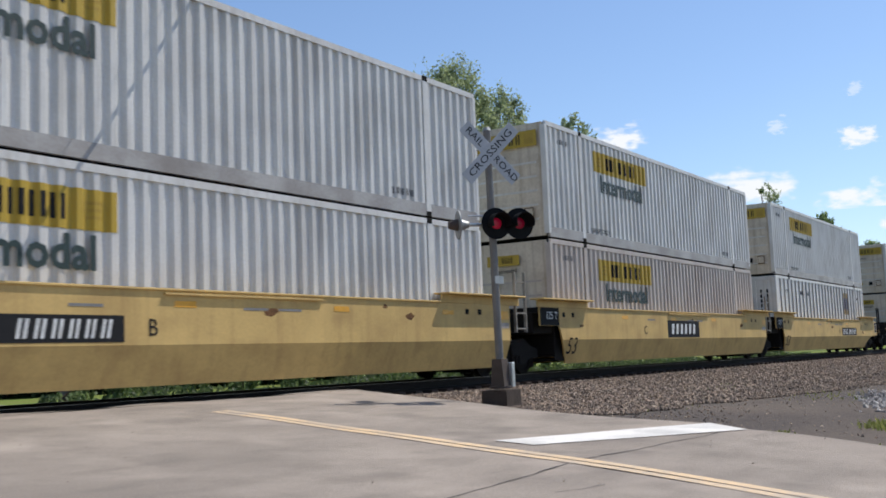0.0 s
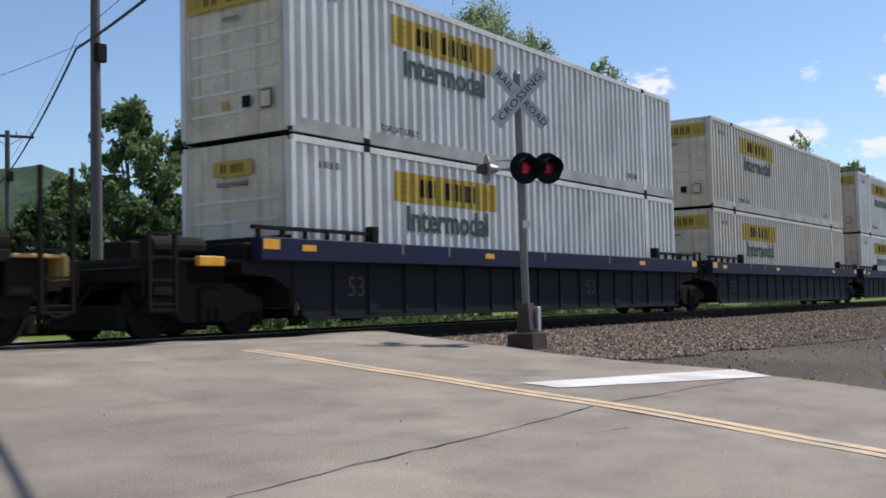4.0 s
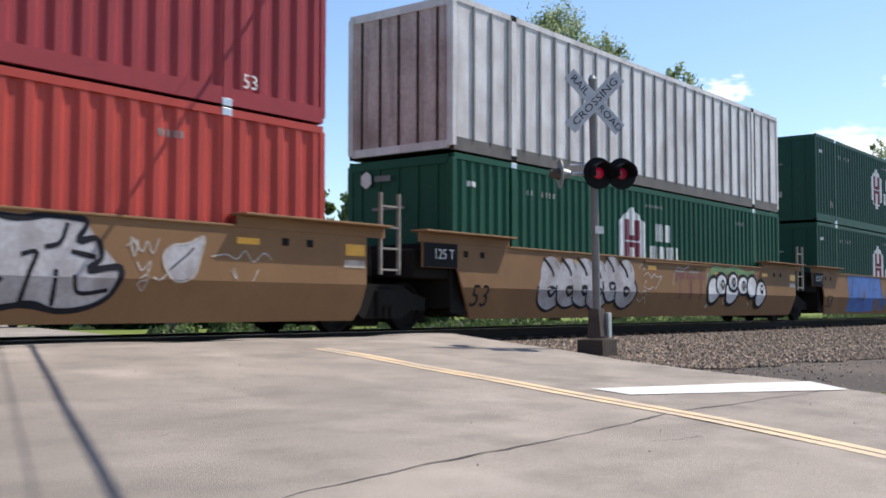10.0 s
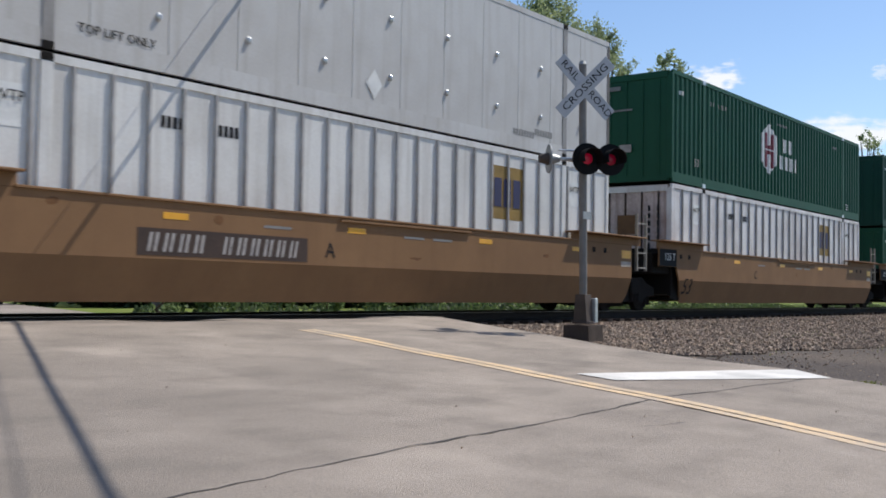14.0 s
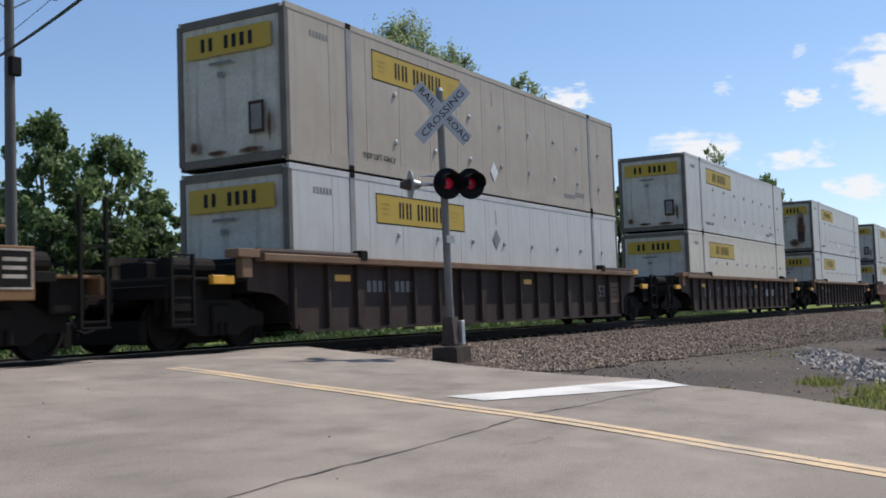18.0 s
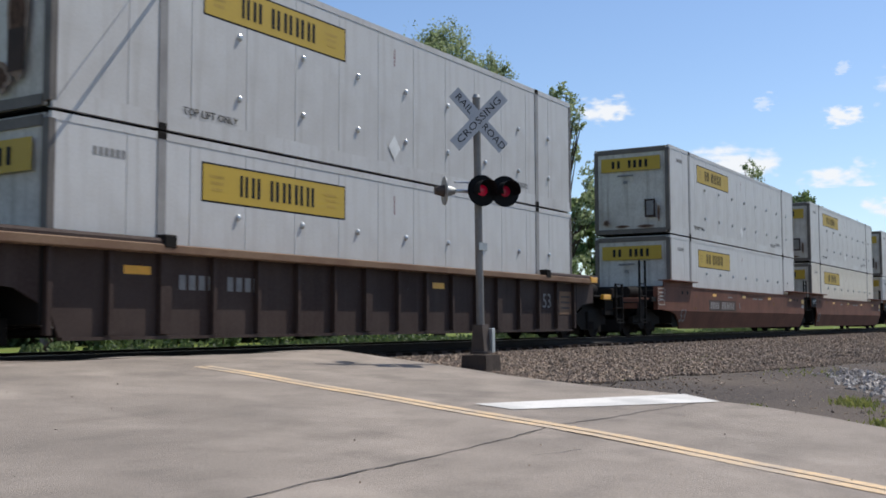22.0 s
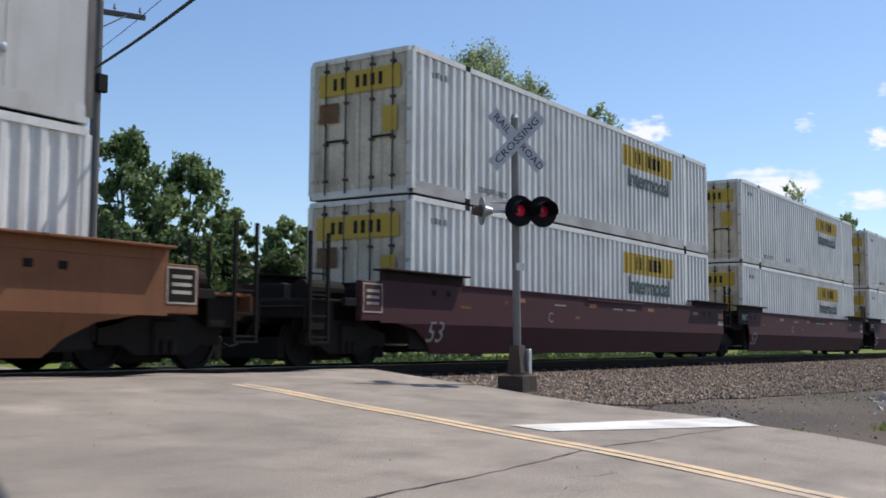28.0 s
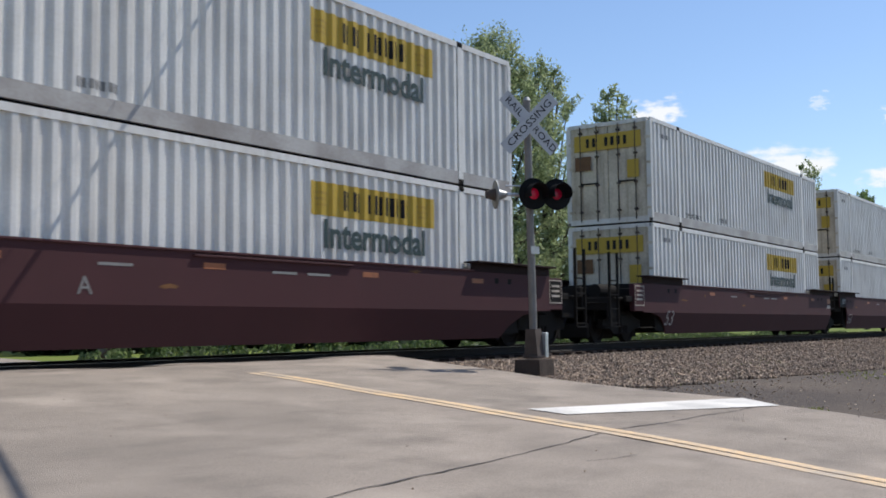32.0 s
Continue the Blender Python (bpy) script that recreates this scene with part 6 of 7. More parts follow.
        for xa in (2.6, 4.1, 7.9, 11.2):
            on_car("chord_stain", xa, xa + 0.05, 1.31, 1.48, M["grey_mark"], 0.004, "pale streak on the chord")
        car_words("53", 1.55, 0.72, 0.5, M["rod"])
        car_words("53", 10.58, 0.72, 0.5, M["rod"])
    return c


# ---------------------------------------------------------------- the train
# way covered by the train at every second second, and each unit's place at the start
WAY_T = tuple(range(0, 33, 2))
WAY_S = (0.0, 26.49, 52.98, 79.46, 105.94, 132.43, 158.90, 185.36, 211.81, 238.23, 264.62, 290.95, 317.21, 343.39, 369.47, 395.46, 421.44)
W, CR = "white corrugated container with a yellow company field", "cream-white corrugated container with a yellow company field"
PL = "white smooth-sided container with lifting posts and a yellow company field"
SH = "white sheet-and-post container with a brown label"
GR = "green corrugated container with a white and maroon emblem"
YC, TC, BC = "dirty yellow well car with black lettering", "faded tan well car with graffiti", "blue well car with a dark ribbed web"
BR, RB, MR = "dark brown ribbed well car with ochre chord", "red-brown smooth-sided well car", "maroon smooth-sided well car"
fold_w = ("fold", "white", "front", "plain", W)
fold_s = ("fold", "white", "front", "plain", "white corrugated container with a small yellow end sign", "", False, True, True)
fold_d = ("fold", "tawny", "front", "plain", "dingy tan-white corrugated container with a small yellow end sign", "", False, True, True)
fold_c = ("fold", "cream", "front", "plain", CR)
door_w = ("fold", "white", "rear", "doors", "white corrugated container, grimy door end leading, yellow field near its tail", "cream")
plate_w = ("plate", "plate", "front", "panel", PL)
plate_k = ("plate", "plate", "front", "panel", "white smooth-sided container with a dark diamond placard holder")
plate_d = ("plate", "cream", "front", "panel", "cream smooth-sided container with lifting posts and a yellow field")
plate_b = ("plate", "beige", "front", "panel", "grimy beige smooth-sided container with a yellow field")
plate_r = ("plate", "plate", "front", "panel", "white smooth-sided container with a rust-stained front end", "", True)
sheet_w = ("post", "white", "sheet", "panel", SH)
sheet_e = ("post", "dirty", "sheet", "panel", "grubby white sheet-and-post container with a brown label")
sheet_d = ("post", "dirty", "none", "panel", "grubby white sheet-and-post container")
hub_r = ("fold_wide", "red", "hub", "panel", "dark red corrugated container with a white emblem")
hub_o = ("fold_wide", "orange", "hub", "panel", "orange-red corrugated container with a white emblem")
hub_g = ("fold_deep", "green", "hub", "panel", GR)
hub_d = ("fold_deep", "dark_green", "hub", "panel", "deep green corrugated container with a white emblem")
J, K = "joint", "coupler"
TRAIN = [
    # place, lower box, upper box, car kind, paint, front, rear, number board, letter, label
    (3.48, fold_w, fold_w, "smooth", "yellow", K, J, 3.2, "B", YC),
    (22.90, fold_d, fold_w, "smooth", "yellow", J, J, None, "C", YC),
    (42.29, sheet_w, fold_w, "smooth", "yellow", J, K, 9.9, "A", YC),
    (65.74, fold_s, fold_w, "deep", "blue", K, J, None, "", BC),
    (85.16, fold_c, fold_c, "deep", "blue", J, J, None, "", BC),
    (104.61, fold_s, fold_w, "deep", "blue", J, K, None, "", BC),
    (128.10, hub_o, hub_r, "smooth", "tan", K, J, 3.2, "B", TC),
    (147.53, hub_g, sheet_d, "smooth", "tan", J, J, None, "C", TC),
    (167.07, hub_d, hub_d, "smooth", "tan", J, K, 8.1, "", TC),
    (190.58, sheet_w, plate_w, "smooth", "tan", K, J, 3.2, "A", "faded tan well car with a dark number board"),
    (210.03, sheet_e, hub_g, "smooth", "tan", J, J, None, "C", "faded tan well car with darker lettering"),
    (229.42, hub_g, hub_d, "smooth", "tan", J, K, 10.4, "", "faded tan well car with a dark number board"),
    (252.89, plate_k, plate_b, "ribbed", "brown", K, K, None, "", BR),
    (276.35, plate_d, plate_w, "ribbed", "brown", K, K, None, "x", BR),
    (299.85, plate_w, plate_r, "ribbed", "brown", K, K, None, "", BR),
    (323.42, plate_w, plate_w, "smooth", "rust_brown", K, J, 3.2, "A", RB),
    (342.82, plate_d, plate_w, "smooth", "rust_brown", J, J, None, "", RB),
    (362.22, fold_w, plate_w, "smooth", "ochre", J, K, 9.6, "B", "orange-brown smooth-sided well car"),
    (385.69, door_w, door_w, "smooth", "maroon", K, J, None, "C", MR),
    (405.22, door_w, door_w, "smooth", "maroon", J, J, None, "C", MR),
    (424.73, door_w, door_w, "smooth", "maroon", J, K, None, "A", MR),
    (448.28, door_w, door_w, "smooth", "maroon", K, J, None, "", MR),
    (467.75, door_w, door_w, "smooth", "maroon", J, J, None, "", MR),
    (487.20, door_w, door_w, "smooth", "maroon", J, K, None, "", MR),
]
rolling = []
made = {}
for place, low, high, kind, paint, fr, re_, board, letter, label in TRAIN:
    at = pose(place, 0, 0)
    car = well_car(kind, paint, fr, re_, label, board, letter, 6.9 if place == 22.90 else None)
    car.matrix_basis = at
    rolling.append((car, place, 0.0))
    for spec, z in ((low, 0.345), (high, 0.345 + CH + 0.022)):
        if spec in made:
            box_ob = copy_thing(made[spec], pose(place, 0, z))
        else:
            style, wall, marks, end, lab, *more = spec
            box_ob = made[spec] = container(style, wall, marks, end, lab, *more)
            box_ob.matrix_basis = pose(place, 0, z)
        rolling.append((box_ob, place, z))
        if place == 229.42 and z < 1:
            for name, xa, xb, za, zb, m, lift in [("label_gold", 11.5, 12.7, 1.15, 2.2, M["gold_label"], 0.004)] + [("label_bar", 11.65 + k * 0.32, 11.88 + k * 0.32, 1.4, 1.95, M["blue_mark"], 0.009) for k in range(3)]:
                child(name, mesh_of(name, *on_side("fold_deep", xa, xb, za, zb, lift), m), box_ob)
    if place == 128.10:
        silver_piece(car)
    if place == 147.53:
        for k, wide in enumerate((0.54, 0.54, 0.50)):
            xa = 8.62 + k * 0.61
            sprayed_field(car, ((xa, 1.12), (xa + wide, 1.12), (xa + wide, 1.28), (xa, 1.28)), M["maroon_faded"], 0.003, "faded maroon company mark", "faded_mark")
            sprayed_field(car, ((xa + wide * 0.36, 0.62), (xa + wide * 0.66, 0.62), (xa + wide * 0.66, 1.12), (xa + wide * 0.36, 1.12)), M["maroon_faded"], 0.003, "faded maroon company mark", "faded_mark")
        bubble_piece(car)
    if place == 276.35:
        rr = random.Random(5)
        for ch, x in zip("DONTBELIEVETHENEWS!!!", (1.70, 2.28, 3.13, 3.50, 4.60, 5.12, 5.41, 5.72, 6.20, 6.50, 6.82, 7.46, 7.74, 8.22, 8.78, 9.26, 9.62, 10.18, 10.46, 10.68, 10.88)):
            child("chalk_letter", text_mesh(ch, 0.56, M["chalk"], 0.002, 0.62 if ch != "W" else 0.5, -0.006), car, "chalked capital letter", (x, -1.352, 0.93 + 0.008 * (x - 6) + rr.uniform(-0.02, 0.02)), (0, rr.uniform(-5, 5), 0))
        for k in range(5):
            child("chalk_bar", text_mesh("/", 0.4, M["chalk"], 0.002, 0.6), car, "faint chalked stroke", (12.3 + k * 0.16, -1.352, 0.93), (0, rr.uniform(-40, 40), 0))
    if place == 167.07:
        blue_piece(car)
        sprayed_words(car, "ASEDR", 10.9, 15.0, 0.27, 1.49, M["spray_black"], M["spray_white"])


# ---------------------------------------------------------------- poles and wires
def utility_pole(x, y, top, arm_z, arm_turn):
    p = empty("utility_pole", "weathered grey wooden utility pole with a cross-arm", "utility pole", "poles along the road")
    z0 = ground_z(y) - 0.2
    part("pole", tube(bmesh.new(), (0, 0, z0), (0, 0, top), 0.17, 0.12, 14), M["pole_wood"], p)
    c, s = math.cos(arm_turn), math.sin(arm_turn)
    arm = child("cross_arm", bm_mesh("cross_arm", boxes((-1.3, 1.3, -0.06, 0.06, -0.07, 0.07), bevel=0.01), M["pole_wood"]), p, at=(-s * 0.16, c * 0.16, arm_z), turn=(0, 0, math.degrees(arm_turn)))
    for dx in (-1.15, -0.45, 0.45, 1.15):
        child("insulator", bm_mesh("insulator", tube(tube(bmesh.new(), (0, 0, 0.07), (0, 0, 0.16), 0.02, n=6), (0, 0, 0.14), (0, 0, 0.27), 0.05, 0.03, 10), M["galv"]), arm, at=(dx, 0, 0))
    for sg in (-1, 1):
        br = tube(bmesh.new(), (0, 0, arm_z - 0.55), (sg * c * 0.75, sg * s * 0.75, arm_z - 0.06), 0.02, n=6)
        part("brace", br, M["galv"], p)
    part("cable_box", boxes((-0.16, 0.16, -0.30, -0.12, arm_z - 2.35, arm_z - 1.85), bevel=0.02), M["black"], p, "black cable splice box")
    p.matrix_basis = pose(x, y, 0)
    return p


POLES = [(1.75, -21.1), (18.35, 10.85), (32.1, 35.7), (46.0, 60.5)]
ARM_TURN = math.atan2(-0.461, 0.887)
for x, y in POLES:
    utility_pole(x, y, 9.75, 9.5, ARM_TURN)


def wire(a, b, sag, r, name, label):
    """One unbroken cable hanging between two points."""
    verts, faces, n, m = [], [], 24, 6
    d = Vector((b[0] - a[0], b[1] - a[1], 0)).normalized()
    side, up = Vector((-d.y, d.x, 0)) * r, Vector((0, 0, r))
    for i, k in enumerate(along(0, 1, n)):
        p = Vector((a[0] + (b[0] - a[0]) * k, a[1] + (b[1] - a[1]) * k, a[2] + (b[2] - a[2]) * k - 4 * sag * k * (1 - k)))
        verts += [p + side * math.cos(2 * math.pi * q / m) + up * math.sin(2 * math.pi * q / m) for q in range(m)]
    for i in range(n):
        faces += [(i * m + q, i * m + (q + 1) % m, (i + 1) * m + (q + 1) % m, (i + 1) * m + q) for q in range(m)]
    return tagged(new(name, mesh_of(name, verts, faces, M["wire"])), label, "wire", "wires between the poles")


ax, ay = 0.887, -0.461
drop = 0.0
for (x0, y0), (x1, y1) in zip(POLES, POLES[1:]):
    near = x0 < 10
    for off, za, zb, sag, r in ((-0.5, 5.7 if near else 7.5, 7.5 if near else 6.9, 0.6 if near else 0.4, 0.034), (-0.45, 6.3 if near else 7.9, 7.9 if near else 7.5, 0.5 if near else 0.4, 0.008)):
        wire((x0 + ax * off, y0 + ay * off, za - drop), (x1 + ax * off, y1 + ay * off, zb - drop), sag, r, "overhead_wire", "black overhead cable strung along the road")
    drop = 0.0 if near else drop + 0.5
wire((18.2, 10.95, 7.75), (11.5, 17.5, 4.5), 0.3, 0.008, "service_wire", "thin service wire leaving the splice box")


# ---------------------------------------------------------------- trees, hedge, hill, clouds
def leaf_material(name, color, light):
    m = bpy.data.materials.new(name)
    m.use_nodes = True
    n, link = m.node_tree.nodes, m.node_tree.links.new
    b = n["Principled BSDF"]
    b.inputs["Roughness"].default_value = 0.6
    geo = n.new("ShaderNodeNewGeometry")
    mix = n.new("ShaderNodeMix")
    mix.data_type = "RGBA"
    mix.inputs["A"].default_value, mix.inputs["B"].default_value = (*color, 1), (*light, 1)
    link(geo.outputs["Random Per Island"], mix.inputs["Factor"])
    link(mix.outputs["Result"], b.inputs["Base Color"])
    tr = n.new("ShaderNodeBsdfTranslucent")
    link(mix.outputs["Result"], tr.inputs["Color"])
    ms = n.new("ShaderNodeMixShader")
    ms.inputs[0].default_value = 0.55
    link(b.outputs[0], ms.inputs[1])
    link(tr.outputs[0], ms.inputs[2])
    link(ms.outputs[0], n["Material Output"].inputs["Surface"])
    return m


LEAF = {
    "fresh": leaf_material("fresh_spring_leaves", (0.19, 0.245, 0.115), (0.42, 0.47, 0.26)),
    "deep": leaf_material("deep_green_leaves", (0.06, 0.112, 0.04), (0.26, 0.33, 0.14)),
    "hedge": leaf_material("hedge_leaves", (0.08, 0.13, 0.02), (0.20, 0.26, 0.05)),
    # leaf colour darkened to stand in for shade low under the trees
    "shade": leaf_material("shade_darkened_leaves", (0.035, 0.065, 0.022), (0.11, 0.15, 0.06)),
    "weed": leaf_material("weed_leaves", (0.12, 0.15, 0.035), (0.30, 0.30, 0.10)),
}


def tree(x, y, height, width, leaf, clumps, leaves, seed, label, bare=0.28, leaf_size=0.22, slim=1.0, name="tree", tuft=0.13, limbs=14, reach=0.0):
    rnd = random.Random(seed)
    t = empty(name, label, "tree", "trees beyond the track")
    z0 = ground_z(y) - 0.1
    trunk = bmesh.new()
    lean = rnd.uniform(-0.3, 0.3)
    steps = 6
    r0 = 0.022 * height
    prev = Vector((0, 0, 0))
    for i in range(steps):
        k = (i + 1) / steps
        nxt = Vector((lean * k + rnd.uniform(-0.12, 0.12), rnd.uniform(-0.12, 0.12), height * 0.62 * k))
        tube(trunk, prev, nxt, r0 * (1 - 0.75 * i / steps), r0 * (1 - 0.75 * (i + 1) / steps), 9)
        prev = nxt
    part("trunk", trunk, M["bark"], t)
    centres = []
    for i in range(clumps):
        a, h = rnd.uniform(0, 2 * math.pi), rnd.random()
        zz = height * (bare + (1 - bare) * h)
        spread = math.sin(math.pi * min(max((h * 0.85 + 0.13), 0), 1)) ** 0.7
        rr = width * 0.5 * spread * math.sqrt(rnd.uniform(0.1, 1.0))
        centres.append(Vector((lean + rr * math.cos(a), rr * math.sin(a), zz)))
    for c in centres[:: max(1, clumps // limbs)]:
        base = Vector((lean * 0.6, 0, max(height * 0.15, c.z * rnd.uniform(0.45, 0.7))))
        mid = (base + c) / 2 + Vector((0, 0, -0.25))
        limb = tube(bmesh.new(), base, mid, r0 * 0.35, r0 * 0.2, 6)
        tube(limb, mid, c, r0 * 0.2, r0 * 0.06, 5)
        part("limb", limb, M["bark"], t)
    verts, faces = [], []
    per = leaves // clumps
    for c in centres:
        axis = (Vector((c.x - lean, c.y, 0)) * (0.9 / max(width * 0.5, 0.1)) + Vector((rnd.gauss(0, 0.35), rnd.gauss(0, 0.35), 0.75))).normalized()
        size = rnd.uniform(0.5, 1.15) * width * tuft
        for _ in range(per):
            d = Vector((rnd.gauss(0, 1), rnd.gauss(0, 1), rnd.gauss(0, 0.85)))
            if d.length > 1.7:
                d *= 1.7 / d.length * rnd.uniform(0.5, 1.0)
            p = c + axis * (rnd.betavariate(1.6, 2.4) * 3.2 - 1.0) * size * reach + d * size * (0.62 if reach == 0 else 0.40)
            u = Vector((rnd.gauss(0, 1), rnd.gauss(0, 1), rnd.gauss(0, 1))).normalized()
            v = u.cross(Vector((rnd.gauss(0, 1), rnd.gauss(0, 1), rnd.gauss(0, 1)))).normalized()
            s = leaf_size * rnd.uniform(0.6, 1.3)
            b = len(verts)
            verts += [p - u * s, p + v * s * 0.5, p + u * s, p - v * s * 0.5]
            faces.append((b, b + 1, b + 2, b + 3))
    child("crown", mesh_of("crown", verts, faces, LEAF[leaf]), t, "loose leafy crown with gaps")
    t.matrix_basis = pose(x, y, z0, 0, 0, rnd.uniform(0, 360))
    return t


def from_eye(az, dist):
    return dist * math.cos(radians(az)), -12.88 + dist * math.sin(radians(az))


def plant(az, dist, elev, width_deg, leaf, clumps, leaves, seed, label, **kw):
    x, y = from_eye(az, dist)
    h = 0.42 + dist * math.tan(radians(elev)) - ground_z(y) + 0.1
    return tree(x, y, h, 2 * dist * math.tan(radians(width_deg / 2)), leaf, clumps, leaves, seed, label, **kw)


BIG = "tall light-green tree coming into leaf behind the train"
plant(32.0, 46, 15.4, 8.8, "fresh", 430, 56000, 1, BIG, leaf_size=0.078, bare=0.06, tuft=0.076, limbs=70, reach=1.0)
plant(28.6, 50, 13.9, 5.6, "fresh", 230, 24000, 2, BIG, leaf_size=0.078, bare=0.08, tuft=0.085, limbs=50, reach=1.0)
plant(25.5, 60, 12.4, 4.6, "fresh", 110, 5600, 3, "airy light-green tree behind the train", leaf_size=0.12, bare=0.2, tuft=0.085, limbs=40, reach=1.0)
plant(35.8, 50, 10.0, 4.2, "fresh", 90, 8000, 4, "airy light-green tree behind the train", leaf_size=0.14, tuft=0.09, limbs=30, reach=1.0)
DEEP = "dense dark-green tree beyond the track"
plant(50.7, 56, 10.5, 6.4, "deep", 176, 16500, 5, DEEP, bare=0.1, leaf_size=0.173, tuft=0.105, reach=0.35)
plant(47.6, 60, 9.3, 6.7, "deep", 176, 16500, 6, DEEP, bare=0.1, leaf_size=0.173, tuft=0.105, reach=0.35)
plant(45.4, 66, 6.6, 4.5, "deep", 110, 9000, 7, DEEP, bare=0.08, leaf_size=0.187, tuft=0.105, reach=0.35)
plant(42.4, 72, 6.3, 4.8, "deep", 132, 10500, 8, DEEP, bare=0.06, leaf_size=0.202, tuft=0.105, reach=0.35)
plant(39.4, 64, 7.0, 5.9, "deep", 154, 13500, 9, DEEP, bare=0.06, leaf_size=0.187, tuft=0.105, reach=0.35)
plant(36.4, 70, 6.0, 5.0, "deep", 132, 10500, 10, DEEP, bare=0.06, leaf_size=0.202, tuft=0.105, reach=0.35)
plant(53.6, 62, 6.6, 6.2, "deep", 132, 10500, 11, DEEP, bare=0.08, leaf_size=0.187, tuft=0.105, reach=0.35)
plant(60.0, 50, 8.6, 4.2, "hedge", 60, 7000, 12, "bright green tree beside the far road", bare=0.06, leaf_size=0.22)
plant(57.2, 75, 4.6, 5.0, "hedge", 60, 6000, 13, "bright green hedge tree beside the far road", bare=0.03, leaf_size=0.3)
plant(15.4, 150, 8.4, 2.4, "fresh", 60, 2600, 14, "distant sparse tree showing over the train", leaf_size=0.2, tuft=0.10, limbs=40, reach=1.0)
plant(12.9, 190, 6.5, 3.4, "deep", 110, 5400, 15, "distant tree showing over the train", leaf_size=0.360, tuft=0.105, reach=0.35)
plant(17.5, 130, 6.4, 3.6, "deep", 110, 5400, 16, "distant tree showing over the train", leaf_size=0.302, tuft=0.105, reach=0.35)
plant(10.6, 230, 4.8, 3.6, "deep", 110, 5400, 17, "distant tree showing over the train", leaf_size=0.396, tuft=0.105, reach=0.35)
plant(20.5, 95, 6.2, 4.8, "deep", 110, 5400, 18, "distant tree showing over the train", leaf_size=0.288, tuft=0.105, reach=0.35)
plant(23.6, 85, 7.0, 4.8, "deep", 110, 5400, 19, "distant tree showing over the train", leaf_size=0.288, tuft=0.105, reach=0.35)
plant(27.5, 72, 6.6, 6.2, "deep", 132, 9000, 20, DEEP, bare=0.06, leaf_size=0.216, tuft=0.105, reach=0.35)
plant(32.0, 74, 6.4, 6.2, "deep", 132, 9000, 21, DEEP, bare=0.06, leaf_size=0.216, tuft=0.105, reach=0.35)

SHRUB = "low dense shrub on the grass beyond the track"
for k, (az, dist, elev, wide) in enumerate(((52.2, 27.5, 1.6, 2.9), (50.0, 30, 0.9, 2.0), (48.3, 31, 1.1, 1.9), (46.2, 33, 0.7, 1.6), (43.6, 34, 1.0, 1.8), (40.5, 38, 0.8, 2.2), (37.2, 42, 0.9, 2.4), (33.5, 44, 0.9, 2.2))):
    plant(az, dist, elev, wide, "deep", 26, 2200, 40 + k, SHRUB, bare=0.0, leaf_size=0.075, tuft=0.2, limbs=2, name="shrub")
# added undergrowth whose dark leaves give the shaded foot of the trees
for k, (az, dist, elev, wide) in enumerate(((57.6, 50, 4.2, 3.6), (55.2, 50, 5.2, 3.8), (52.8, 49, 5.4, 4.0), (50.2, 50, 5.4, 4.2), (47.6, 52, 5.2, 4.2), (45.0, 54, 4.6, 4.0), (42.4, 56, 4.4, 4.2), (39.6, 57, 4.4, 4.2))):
    plant(az, dist, elev, wide, "shade", 90, 6500, 70 + k, "undergrowth added below the trees, leaf colour darkened for shade", bare=0.0, leaf_size=0.17, tuft=0.16, limbs=2, name="undergrowth")
plant(5.3, 24.5, 0.9, 4.2, "hedge", 60, 5200, 60, "leafy green bush at the edge of the gravel", bare=0.0, leaf_size=0.06, tuft=0.17, limbs=8, name="bush")


def brush(x0, x1, y0, y1, high, count, seed):
    """Low brush in ragged patches along the far side of the track, shade put into its leaf colour."""
    r = random.Random(seed)
    verts, faces = [], []
    while len(faces) < count:
        x, y = r.uniform(x0, x1), r.uniform(y0, y1)
        patch = 0.5 + noise.noise(Vector((x * 0.16, y * 0.3, 6)))
        if patch < 0.3:
            continue
        p = Vector((x, y, ground_z(y) + high * patch * r.random()))
        u = Vector((r.gauss(0, 1), r.gauss(0, 1), r.gauss(0, 1))).normalized() * r.uniform(0.05, 0.11)
        v = u.cross(Vector((r.gauss(0, 1), r.gauss(0, 1), r.gauss(0, 1)))).normalized() * 0.04
        b = len(verts)
        verts += [p - u, p + v, p + u, p - v]
        faces.append((b, b + 1, b + 2, b + 3))
    tagged(new("brush", mesh_of("brush", verts, faces, LEAF["shade"])), "low brush along the far side of the track, leaf colour darkened for shade", "brush", kind="stuff")


brush(17, 75, 5.5, 8.5, 0.55, 16000, 9)

hv, hf = [], []
for i in range(61):
    az = radians(30 + 60 * i / 60)
    h = 62 + 52 * min(max((math.degrees(az) - 46) / 8, 0), 1) + 16 * noise.noise(Vector((i * 0.13, 0.3, 0))) + 8 * noise.noise(Vector((i * 0.9, 2, 0)))
    for dist, z in ((700, -2), (820, h * 0.75), (900, h), (1000, -2)):
        hv.append((dist * math.cos(az), -12.9 + dist * math.sin(az), z))
for i in range(60):
    for k in range(3):
        hf.append((i * 4 + k, (i + 1) * 4 + k, (i + 1) * 4 + k + 1, i * 4 + k + 1))
tagged(new("backdrop_hill", mesh_of("backdrop_hill", hv, hf, M["hill"])), "hazy wooded hill on the horizon", "hill", kind="structure")


